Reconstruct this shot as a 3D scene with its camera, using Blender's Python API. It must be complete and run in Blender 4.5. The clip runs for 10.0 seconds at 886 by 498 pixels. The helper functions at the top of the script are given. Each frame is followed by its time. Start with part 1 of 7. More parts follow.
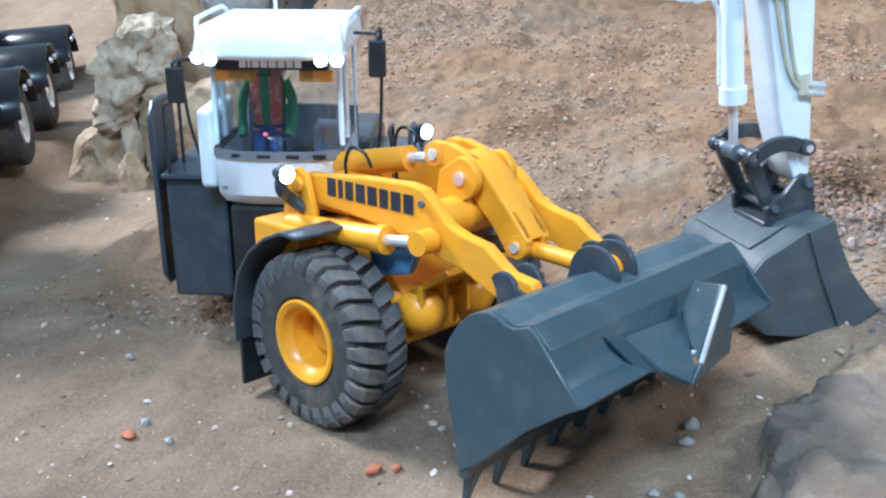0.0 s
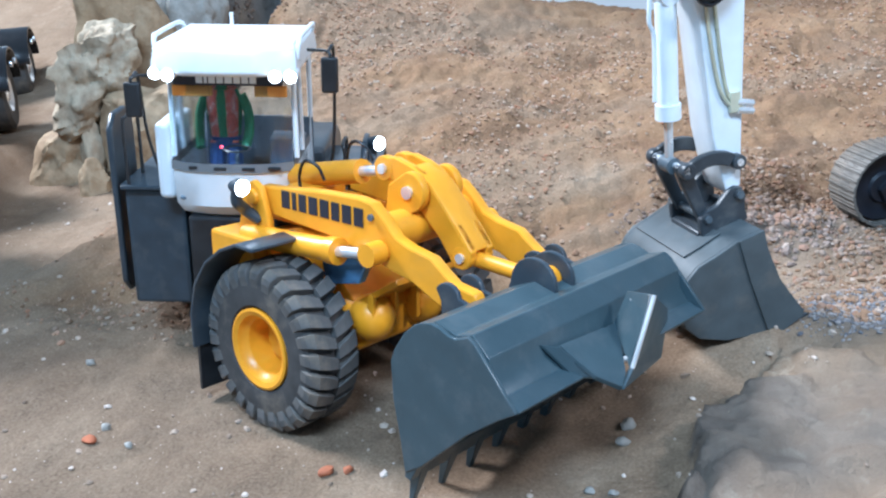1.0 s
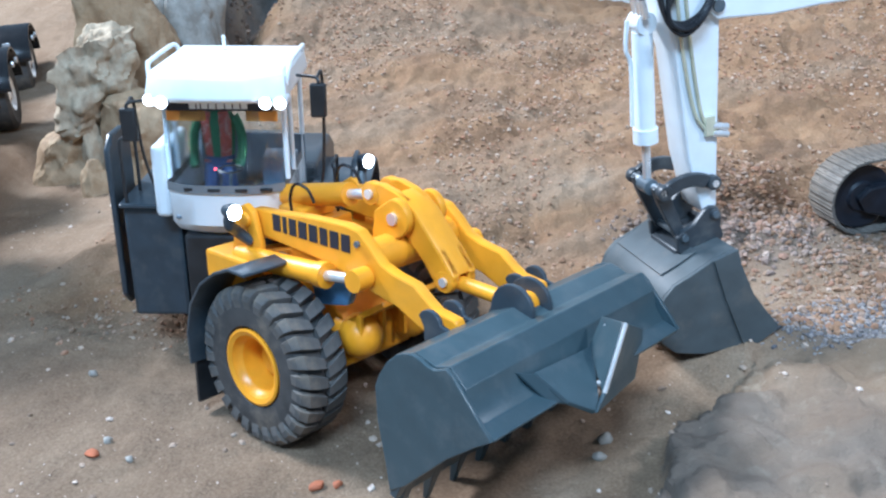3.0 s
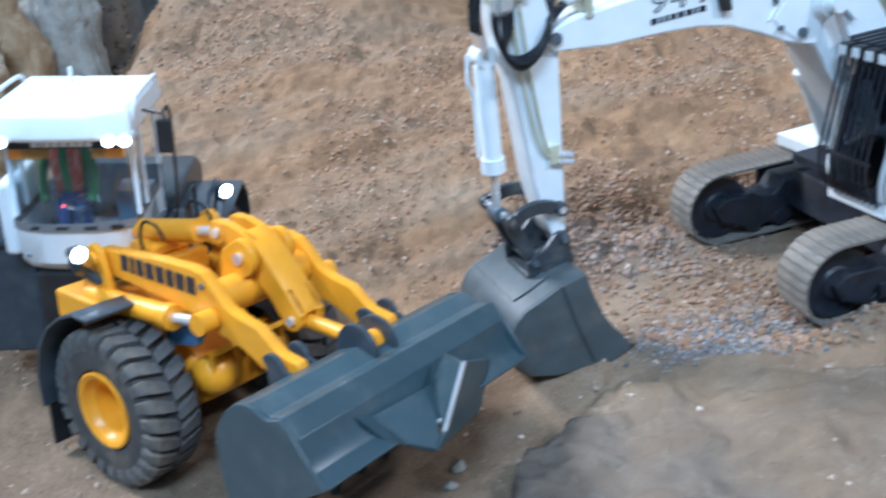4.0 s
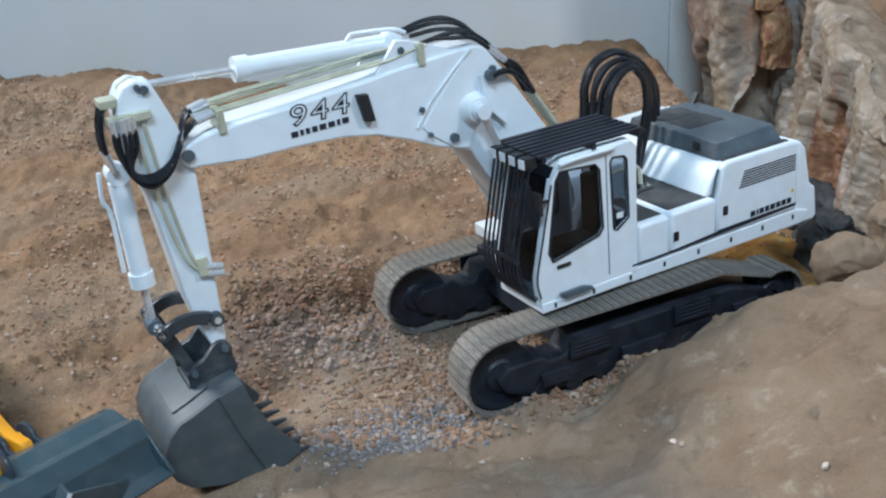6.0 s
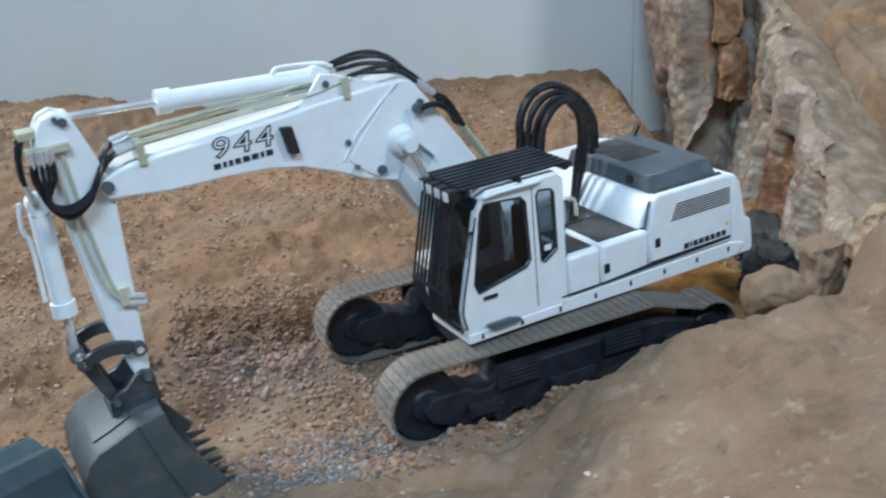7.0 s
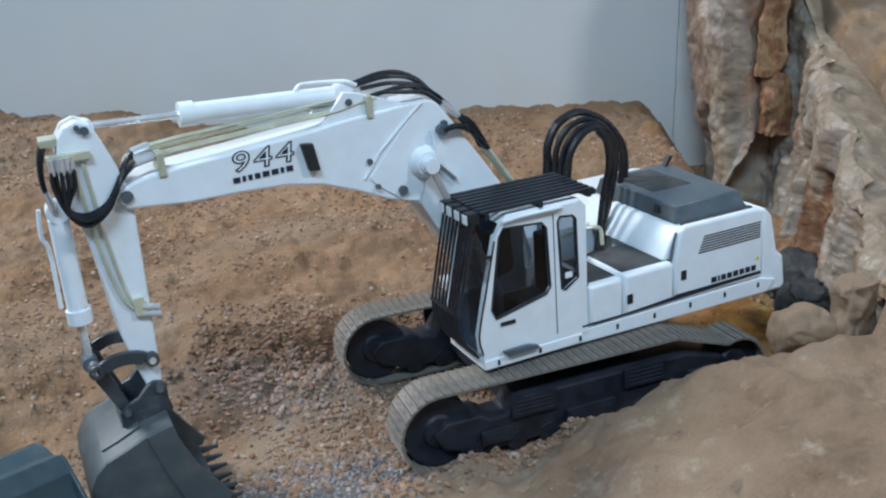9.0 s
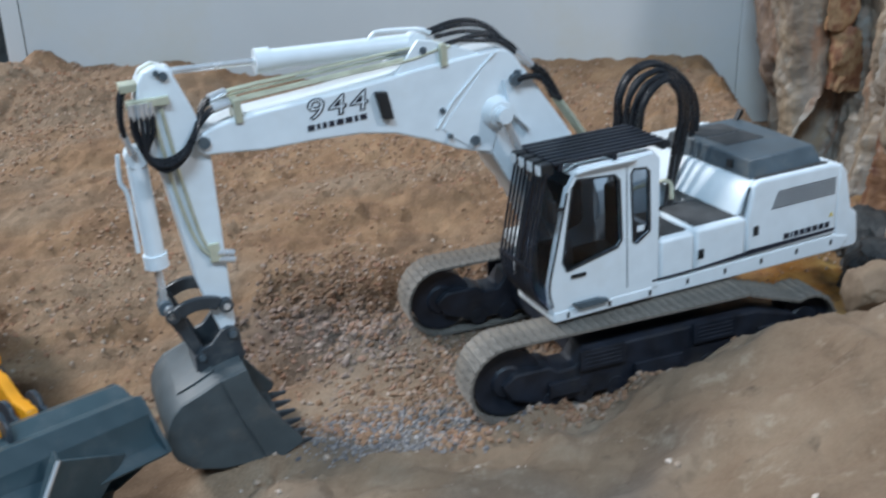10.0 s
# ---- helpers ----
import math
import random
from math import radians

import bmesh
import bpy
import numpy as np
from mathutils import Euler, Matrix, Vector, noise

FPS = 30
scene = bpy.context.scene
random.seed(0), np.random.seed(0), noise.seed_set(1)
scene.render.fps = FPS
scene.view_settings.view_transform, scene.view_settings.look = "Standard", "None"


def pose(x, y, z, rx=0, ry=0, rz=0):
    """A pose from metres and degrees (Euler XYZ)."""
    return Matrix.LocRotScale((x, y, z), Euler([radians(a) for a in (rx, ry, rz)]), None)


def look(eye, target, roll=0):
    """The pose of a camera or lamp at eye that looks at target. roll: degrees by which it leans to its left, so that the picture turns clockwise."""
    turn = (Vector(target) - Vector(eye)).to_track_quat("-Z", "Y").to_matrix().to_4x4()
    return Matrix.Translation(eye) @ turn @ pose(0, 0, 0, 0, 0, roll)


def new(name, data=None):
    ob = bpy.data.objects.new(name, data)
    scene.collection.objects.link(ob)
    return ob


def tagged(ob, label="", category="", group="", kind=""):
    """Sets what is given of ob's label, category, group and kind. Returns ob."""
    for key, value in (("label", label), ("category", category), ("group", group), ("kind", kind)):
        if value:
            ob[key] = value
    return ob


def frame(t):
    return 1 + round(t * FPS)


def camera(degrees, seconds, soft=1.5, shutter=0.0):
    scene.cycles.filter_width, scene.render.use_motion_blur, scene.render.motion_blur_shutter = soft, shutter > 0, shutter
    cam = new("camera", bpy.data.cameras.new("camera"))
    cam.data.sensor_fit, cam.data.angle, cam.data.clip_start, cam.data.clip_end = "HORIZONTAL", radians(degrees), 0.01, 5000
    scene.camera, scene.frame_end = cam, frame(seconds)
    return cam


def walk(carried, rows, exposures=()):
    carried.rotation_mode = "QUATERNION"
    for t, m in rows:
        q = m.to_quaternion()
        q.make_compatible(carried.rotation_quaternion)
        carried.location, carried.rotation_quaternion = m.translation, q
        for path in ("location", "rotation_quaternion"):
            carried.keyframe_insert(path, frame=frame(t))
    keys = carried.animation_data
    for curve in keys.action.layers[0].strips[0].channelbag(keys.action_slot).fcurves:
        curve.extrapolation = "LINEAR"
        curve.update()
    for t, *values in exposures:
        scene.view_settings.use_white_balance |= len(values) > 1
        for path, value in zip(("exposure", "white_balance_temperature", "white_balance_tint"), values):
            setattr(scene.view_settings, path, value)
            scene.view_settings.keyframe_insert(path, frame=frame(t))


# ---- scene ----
cam = camera(49.5, 10.0, soft=2.2, shutter=0.5)
PATH = [
    (0, (-0.1617, -0.7189, 0.3605), (-0.3218, 0.2048, 0.0127), -4.25),
    (0.5, (-0.1561, -0.7335, 0.3731), (-0.3018, 0.1935, 0.0276), -3.85),
    (1, (-0.1435, -0.7420, 0.3817), (-0.2700, 0.1840, 0.0259), -3.71),
    (1.5, (-0.1467, -0.7498, 0.3946), (-0.2719, 0.1769, 0.0402), -3.72),
    (2, (-0.1562, -0.7575, 0.4035), (-0.2884, 0.1662, 0.0441), -3.50),
    (2.2, (-0.1544, -0.7526, 0.4138), (-0.2825, 0.1694, 0.0484), -3.48),
    (3.3, (-0.1122, -0.7501, 0.4412), (-0.2453, 0.1530, 0.0329), -4.64),
    (3.5, (-0.1070, -0.7404, 0.4552), (-0.2161, 0.1582, 0.0302), -4.61),
    (4, (-0.0605, -0.7329, 0.4664), (-0.1205, 0.1764, 0.0545), -4.17),
    (4.5, (0.0263, -0.7269, 0.4849), (0.0360, 0.1933, 0.0936), -3.50),
    (5, (0.0982, -0.7390, 0.4981), (0.2052, 0.1869, 0.1357), -1.69),
    (5.2, (0.1047, -0.7404, 0.4827), (0.1973, 0.1995, 0.1541), -3.13),
    (6.3, (0.1416, -0.7239, 0.5096), (0.2081, 0.1971, 0.1257), -3.02),
    (6.5, (0.1562, -0.7275, 0.5080), (0.2274, 0.1933, 0.1248), -3.35),
    (7, (0.1908, -0.7374, 0.5108), (0.2605, 0.1962, 0.1594), -2.77),
    (7.5, (0.2301, -0.7532, 0.5096), (0.3062, 0.1839, 0.1688), -2.11),
    (8, (0.2272, -0.7450, 0.5006), (0.2652, 0.2054, 0.1921), -1.52),
    (8.5, (0.2197, -0.7372, 0.4952), (0.2081, 0.2161, 0.1936), -2.77),
    (9, (0.2171, -0.7326, 0.4997), (0.2384, 0.2149, 0.1806), -1.58),
    (9.5, (0.2101, -0.7360, 0.4976), (0.2215, 0.2107, 0.1756), -0.74),
    (10, (0.1894, -0.7317, 0.4944), (0.1685, 0.2009, 0.1343), -1.57),
]
walk(cam, [(t, look(eye, target, roll)) for t, eye, target, roll in PATH],
     [(0, 0.66, 5700, 10), (2, 0.62, 5700, 10), (3.5, 0.50, 5650, 10), (4, 0.39, 5650, 10), (4.5, 0.28, 6200, 10), (5, 0.06, 6200, 10), (6.5, -0.09, 6250, 10), (10, -0.21, 6220, 10)])

# ---- light: an exhibition hall with ceiling lights ----
world = bpy.data.worlds.new("hall_air")
scene.world = world
world.use_nodes = True
world.node_tree.nodes["Background"].inputs[0].default_value = (0.62, 0.845, 1.08, 1)
world.node_tree.nodes["Background"].inputs[1].default_value = 0.27


def area_lamp(name, eye, target, sx, sy, watts, colour):
    data = bpy.data.lights.new(name, "AREA")
    data.shape, data.size, data.size_y, data.energy, data.color = "RECTANGLE", sx, sy, watts, colour
    ob = new(name, data)
    ob.matrix_basis = look(eye, target)
    return ob


area_lamp("hall_light", (-3.50, 1.45, 3.75), (0.0, 0.1, 0), 1.4, 1.0, 335, (0.95, 0.96, 0.97))
area_lamp("hall_light", (2.0, -0.95, 2.3), (0.3, 0.2, 0), 0.36, 0.30, 33, (0.92, 0.93, 0.96))
area_lamp("hall_light", (-0.3, -2.0, 2.7), (0.1, 0.1, 0), 1.2, 0.5, 80, (0.62, 0.87, 1.10))


# ---- materials ----
def mat(name, base, rough=0.5, metal=0.0, spread=0.06, scale=60.0, bump=0.0, bump_scale=300.0, dirt=None, dirt_amount=0.0, dirt_scale=25.0, coat=0.0, islands=0.0, objects=0.0):
    m = bpy.data.materials.new(name)
    m.use_nodes = True
    nt = m.node_tree
    b = nt.nodes["Principled BSDF"]
    b.inputs["Roughness"].default_value = rough
    b.inputs["Metallic"].default_value = metal
    b.inputs["Coat Weight"].default_value = coat
    tc = nt.nodes.new("ShaderNodeTexCoord")
    n1 = nt.nodes.new("ShaderNodeTexNoise")
    n1.inputs["Scale"].default_value, n1.inputs["Detail"].default_value = scale, 6
    nt.links.new(tc.outputs["Object"], n1.inputs["Vector"])
    ramp = nt.nodes.new("ShaderNodeValToRGB")
    lo = [max(0, c * (1 - spread * 2.2)) for c in base]
    hi = [min(1, c * (1 + spread * 1.6)) for c in base]
    ramp.color_ramp.elements[0].position, ramp.color_ramp.elements[1].position = 0.3, 0.7
    ramp.color_ramp.elements[0].color, ramp.color_ramp.elements[1].color = (*lo, 1), (*hi, 1)
    nt.links.new(n1.outputs["Fac"], ramp.inputs["Fac"])
    last = ramp.outputs["Color"]
    if dirt:
        n2 = nt.nodes.new("ShaderNodeTexNoise")
        n2.inputs["Scale"].default_value, n2.inputs["Detail"].default_value, n2.inputs["Roughness"].default_value = dirt_scale, 8, 0.65
        nt.links.new(tc.outputs["Object"], n2.inputs["Vector"])
        r2 = nt.nodes.new("ShaderNodeMapRange")
        r2.inputs["From Min"].default_value, r2.inputs["From Max"].default_value = 0.52, 0.72
        r2.inputs["To Max"].default_value = dirt_amount
        nt.links.new(n2.outputs["Fac"], r2.inputs["Value"])
        mix = nt.nodes.new("ShaderNodeMix")
        mix.data_type = "RGBA"
        nt.links.new(r2.outputs["Result"], mix.inputs["Factor"])
        nt.links.new(last, mix.inputs["A"])
        mix.inputs["B"].default_value = (*dirt, 1)
        last = mix.outputs["Result"]
    for amount, out in ((islands, "Random Per Island"), (objects, "Random")):
        if amount:
            g = nt.nodes.new("ShaderNodeNewGeometry" if out == "Random Per Island" else "ShaderNodeObjectInfo")
            mr = nt.nodes.new("ShaderNodeMapRange")
            mr.inputs["To Min"].default_value, mr.inputs["To Max"].default_value = 1 - amount, 1 + amount
            nt.links.new(g.outputs[out], mr.inputs["Value"])
            hsv = nt.nodes.new("ShaderNodeHueSaturation")
            nt.links.new(mr.outputs["Result"], hsv.inputs["Value"])
            nt.links.new(last, hsv.inputs["Color"])
            last = hsv.outputs["Color"]
    nt.links.new(last, b.inputs["Base Color"])
    rr = nt.nodes.new("ShaderNodeMapRange")
    rr.inputs["To Min"].default_value, rr.inputs["To Max"].default_value = max(0.02, rough - 0.1), min(1, rough + 0.1)
    nt.links.new(n1.outputs["Fac"], rr.inputs["Value"])
    nt.links.new(rr.outputs["Result"], b.inputs["Roughness"])
    if bump:
        n3 = nt.nodes.new("ShaderNodeTexNoise")
        n3.inputs["Scale"].default_value, n3.inputs["Detail"].default_value = bump_scale, 5
        nt.links.new(tc.outputs["Object"], n3.inputs["Vector"])
        bp = nt.nodes.new("ShaderNodeBump")
        bp.inputs["Strength"].default_value, bp.inputs["Distance"].default_value = bump, 0.002
        nt.links.new(n3.outputs["Fac"], bp.inputs["Height"])
        nt.links.new(bp.outputs["Normal"], b.inputs["Normal"])
    return m


def glow(name, colour, strength):
    m = bpy.data.materials.new(name)
    m.use_nodes = True
    b = m.node_tree.nodes["Principled BSDF"]
    b.inputs["Base Color"].default_value = (*colour, 1)
    b.inputs["Emission Color"].default_value = (*colour, 1)
    b.inputs["Emission Strength"].default_value = strength
    return m


def glass(name, tint, rough=0.03):
    m = bpy.data.materials.new(name)
    m.use_nodes = True
    b = m.node_tree.nodes["Principled BSDF"]
    b.inputs["Base Color"].default_value = (*tint, 1)
    b.inputs["Roughness"].default_value = rough
    b.inputs["Transmission Weight"].default_value = 1.0
    b.inputs["IOR"].default_value = 1.05
    b.inputs["Coat Weight"].default_value = 0.6
    b.inputs["Coat Roughness"].default_value = 0.04
    return m


DUST = (0.36, 0.27, 0.18)
M_WHITE = mat("white_paint", (0.74, 0.79, 0.82), 0.32, spread=0.02, dirt=(0.62, 0.60, 0.55), dirt_amount=0.25)
M_YELLOW = mat("yellow_paint", (0.80, 0.325, 0.015), 0.36, spread=0.04, dirt=(0.55, 0.27, 0.05), dirt_amount=0.3)
M_GREY = mat("grey_paint", (0.080, 0.104, 0.122), 0.36, spread=0.08, dirt=(0.2, 0.19, 0.17), dirt_amount=0.5, dirt_scale=40)
M_SLATE = mat("slate_paint", (0.036, 0.050, 0.063), 0.34, spread=0.08, dirt=(0.13, 0.125, 0.115), dirt_amount=0.35, dirt_scale=40)
M_LINK = mat("linkage_paint", (0.040, 0.048, 0.056), 0.40, spread=0.10, dirt=(0.16, 0.15, 0.13), dirt_amount=0.35, dirt_scale=60)
M_BUCKET = mat("bucket_paint", (0.040, 0.067, 0.080), 0.33, spread=0.04, dirt=(0.14, 0.15, 0.155), dirt_amount=0.3, dirt_scale=35, bump=0.05)
M_DIGGER = mat("digging_bucket_paint", (0.062, 0.076, 0.082), 0.55, spread=0.08, dirt=(0.17, 0.15, 0.13), dirt_amount=0.4, dirt_scale=35, bump=0.05)
M_BLACK = mat("black_plastic", (0.018, 0.019, 0.021), 0.42, spread=0.15)
M_DARK = mat("dark_undercarriage", (0.013, 0.016, 0.024), 0.45, spread=0.2, dirt=(0.05, 0.046, 0.042), dirt_amount=0.35)
M_RUBBER = mat("tyre_rubber", (0.052, 0.049, 0.047), 0.8, spread=0.15, dirt=DUST, dirt_amount=0.28, dirt_scale=30, bump=0.15)
M_TREAD = mat("worn_tread", (0.088, 0.084, 0.080), 0.75, spread=0.12, dirt=DUST, dirt_amount=0.35, dirt_scale=40, bump=0.15, objects=0.10)
M_SHOE = mat("track_steel", (0.185, 0.165, 0.142), 0.62, 0.1, spread=0.12, dirt=(0.25, 0.20, 0.15), dirt_amount=0.7, dirt_scale=22, objects=0.07)
M_HOSE = mat("hose_rubber", (0.012, 0.013, 0.016), 0.28, spread=0.1)
M_STEEL = mat("chromed_steel", (0.80, 0.81, 0.82), 0.24, 0.65, spread=0.05)
M_BRASS = mat("plated_pipe", (0.60, 0.60, 0.46), 0.32, 0.35, spread=0.1)
M_DECK = mat("grip_deck", (0.055, 0.055, 0.056), 0.8, spread=0.2, bump=0.4, bump_scale=900)
M_PRINT = mat("dark_print", (0.015, 0.018, 0.03), 0.5, spread=0.05)
M_GLASS = glass("cab_glass", (0.75, 0.85, 0.92))
M_TINT = glass("tinted_glass", (0.28, 0.33, 0.38))
M_LED = glow("led_light", (0.85, 0.93, 1.0), 9.0)
M_RED = glow("red_led", (1.0, 0.05, 0.05), 4.0)


def earth_material():
    m = bpy.data.materials.new("sandy_earth")
    m.use_nodes = True
    nt = m.node_tree
    b = nt.nodes["Principled BSDF"]
    b.inputs["Roughness"].default_value = 0.92
    tc = nt.nodes.new("ShaderNodeTexCoord")

    def noise_at(scale, detail=6, rough=0.6):
        n = nt.nodes.new("ShaderNodeTexNoise")
        n.inputs["Scale"].default_value, n.inputs["Detail"].default_value, n.inputs["Roughness"].default_value = scale, detail, rough
        nt.links.new(tc.outputs["Object"], n.inputs["Vector"])
        return n.outputs["Fac"]

    def ramp(fac, stops):
        r = nt.nodes.new("ShaderNodeValToRGB")
        e = r.color_ramp.elements
        while len(e) < len(stops):
            e.new(0.5)
        for el, (p, c) in zip(e, stops):
            el.position, el.color = p, (*c, 1)
        nt.links.new(fac, r.inputs["Fac"])
        return r.outputs["Color"]

    def mix(fac, a, c):
        x = nt.nodes.new("ShaderNodeMix")
        x.data_type = "RGBA"
        if isinstance(fac, float):
            x.inputs["Factor"].default_value = fac
        else:
            nt.links.new(fac, x.inputs["Factor"])
        for s, v in (("A", a), ("B", c)):
            if isinstance(v, tuple):
                x.inputs[s].default_value = (*v, 1)
            else:
                nt.links.new(v, x.inputs[s])
        return x.outputs["Result"]

    flat = ramp(noise_at(9, 8), [(0.34, (0.124, 0.074, 0.040)), (0.5, (0.236, 0.156, 0.096)), (0.66, (0.325, 0.240, 0.164))])
    fine = ramp(noise_at(420, 4), [(0.32, (0.092, 0.056, 0.033)), (0.5, (0.215, 0.142, 0.088)), (0.72, (0.37, 0.275, 0.192))])
    sand = mix(0.35, flat, fine)
    red = ramp(noise_at(14, 8), [(0.28, (0.125, 0.054, 0.022)), (0.5, (0.260, 0.136, 0.062)), (0.75, (0.375, 0.225, 0.118))])
    clay = mix(0.12, ramp(noise_at(11, 9, 0.65), [(0.30, (0.105, 0.064, 0.036)), (0.42, (0.200, 0.130, 0.080)), (0.58, (0.245, 0.168, 0.108)), (0.72, (0.33, 0.245, 0.170))]), fine)
    scuffs = ramp(noise_at(34, 9, 0.72), [(0.56, (0, 0, 0)), (0.68, (0.75, 0.75, 0.75))])
    clay = mix(scuffs, clay, (0.36, 0.285, 0.205))
    cracks = ramp(noise_at(26, 9, 0.75), [(0.30, (0.8, 0.8, 0.8)), (0.40, (0, 0, 0))])
    clay = mix(cracks, clay, (0.095, 0.062, 0.038))
    heap = mix(0.28, red, fine)
    # colour layer painted into the sheet by kind of ground; grey also holds shade
    at = nt.nodes.new("ShaderNodeAttribute")
    at.attribute_name = "heap"
    col = mix(at.outputs["Fac"], sand, heap)
    at4 = nt.nodes.new("ShaderNodeAttribute")
    at4.attribute_name = "clay"
    col = mix(at4.outputs["Fac"], col, clay)
    # darker brown sand round the loader
    at5 = nt.nodes.new("ShaderNodeAttribute")
    at5.attribute_name = "dark_sand"
    col = mix(at5.outputs["Fac"], col, mix(0.35, ramp(noise_at(13, 8), [(0.34, (0.070, 0.046, 0.029)), (0.5, (0.128, 0.086, 0.054)), (0.68, (0.195, 0.140, 0.093))]), fine))
    at2 = nt.nodes.new("ShaderNodeAttribute")
    at2.attribute_name = "grey"
    greys = ramp(noise_at(30, 8), [(0.3, (0.055, 0.060, 0.062)), (0.6, (0.10, 0.102, 0.10)), (0.8, (0.18, 0.17, 0.152))])
    col = mix(at2.outputs["Fac"], col, greys)
    at3 = nt.nodes.new("ShaderNodeAttribute")
    at3.attribute_name = "rust"
    rusts = ramp(noise_at(22, 8), [(0.3, (0.05, 0.022, 0.008)), (0.5, (0.32, 0.140, 0.022)), (0.7, (0.52, 0.30, 0.07))])
    col = mix(at3.outputs["Fac"], col, rusts)
    nt.links.new(col, b.inputs["Base Color"])
    bp = nt.nodes.new("ShaderNodeBump")
    bp.inputs["Strength"].default_value, bp.inputs["Distance"].default_value = 0.7, 0.003
    nt.links.new(noise_at(260, 8, 0.7), bp.inputs["Height"])
    lumps = nt.nodes.new("ShaderNodeBump")
    lumps.inputs["Strength"].default_value, lumps.inputs["Distance"].default_value = 0.55, 0.010
    nt.links.new(noise_at(48, 7, 0.62), lumps.inputs["Height"])
    nt.links.new(lumps.outputs["Normal"], bp.inputs["Normal"])
    nt.links.new(bp.outputs["Normal"], b.inputs["Normal"])
    return m


M_EARTH = earth_material()


def gravel_material(name, stops):
    m = mat(name, (0.3, 0.25, 0.2), 0.88, spread=0.2, scale=300, bump=0.3, bump_scale=700)
    nt = m.node_tree
    geo, rp = nt.nodes.new("ShaderNodeNewGeometry"), nt.nodes.new("ShaderNodeValToRGB")
    e = rp.color_ramp.elements
    while len(e) < len(stops):
        e.new(0.5)
    for el, (p, c) in zip(e, stops):
        el.position, el.color = p, (*[min(1, k * j) for k, j in zip(c, (1.12, 1.0, 0.95))], 1)
    nt.links.new(geo.outputs["Random Per Island"], rp.inputs["Fac"])
    mx = nt.nodes.new("ShaderNodeMix")
    mx.data_type, mx.blend_type = "RGBA", "MULTIPLY"
    mx.inputs["Factor"].default_value = 0.35
    old = nt.nodes["Principled BSDF"].inputs["Base Color"].links[0].from_socket
    nt.links.new(rp.outputs["Color"], mx.inputs["A"])
    nt.links.new(old, mx.inputs["B"])
    nt.links.new(mx.outputs["Result"], nt.nodes["Principled BSDF"].inputs["Base Color"])
    return m


M_GRAVEL = gravel_material("gravel", [(0.0, (0.20, 0.125, 0.075)), (0.25, (0.27, 0.175, 0.105)), (0.5, (0.33, 0.235, 0.155)), (0.66, (0.30, 0.180, 0.120)), (0.78, (0.40, 0.34, 0.275)), (0.93, (0.26, 0.21, 0.17)), (1.0, (0.52, 0.46, 0.39))])
M_HEAP_STONE = gravel_material("heap_stones", [(0.0, (0.24, 0.15, 0.09)), (0.3, (0.34, 0.235, 0.15)), (0.55, (0.42, 0.32, 0.23)), (0.7, (0.36, 0.19, 0.11)), (0.85, (0.44, 0.37, 0.29)), (1.0, (0.52, 0.46, 0.38))])
M_GRAVEL_GREY = gravel_material("grey_gravel", [(0.0, (0.20, 0.165, 0.145)), (0.3, (0.29, 0.245, 0.215)), (0.6, (0.36, 0.305, 0.265)), (0.8, (0.34, 0.225, 0.165)), (1.0, (0.50, 0.45, 0.40))])
M_CHIPS = gravel_material("chippings", [(0.0, (0.12, 0.13, 0.15)), (0.5, (0.22, 0.235, 0.255)), (1.0, (0.36, 0.37, 0.37))])
M_ROCK_RUBBLE = gravel_material("rubble", [(0.0, (0.06, 0.05, 0.042)), (0.5, (0.12, 0.095, 0.075)), (0.85, (0.17, 0.13, 0.10)), (1.0, (0.24, 0.20, 0.16))])
M_PEBBLE = gravel_material("pebbles", [(0.0, (0.20, 0.16, 0.12)), (0.5, (0.42, 0.36, 0.29)), (1.0, (0.70, 0.66, 0.60))])


def rock_material(name, pale, mid, dark, streak, grain=(17, 17, 13)):
    m = mat(name, mid, 0.78, spread=0.2, scale=30, bump=0.9, bump_scale=110)
    nt = m.node_tree
    tc = nt.nodes.new("ShaderNodeTexCoord")
    mp = nt.nodes.new("ShaderNodeMapping")
    mp.inputs["Scale"].default_value = grain
    nt.links.new(tc.outputs["Object"], mp.inputs["Vector"])
    n = nt.nodes.new("ShaderNodeTexNoise")
    n.inputs["Scale"].default_value, n.inputs["Detail"].default_value, n.inputs["Roughness"].default_value = 1.0, 9, 0.66
    nt.links.new(mp.outputs["Vector"], n.inputs["Vector"])
    rp = nt.nodes.new("ShaderNodeValToRGB")
    e = rp.color_ramp.elements
    while len(e) < 5:
        e.new(0.5)
    for el, (p, c) in zip(e, [(0.25, dark), (0.42, mid), (0.52, pale), (0.62, mid), (0.75, streak)]):
        el.position, el.color = p, (*c, 1)
    nt.links.new(n.outputs["Fac"], rp.inputs["Fac"])
    nt.links.new(rp.outputs["Color"], nt.nodes["Principled BSDF"].inputs["Base Color"])
    return m


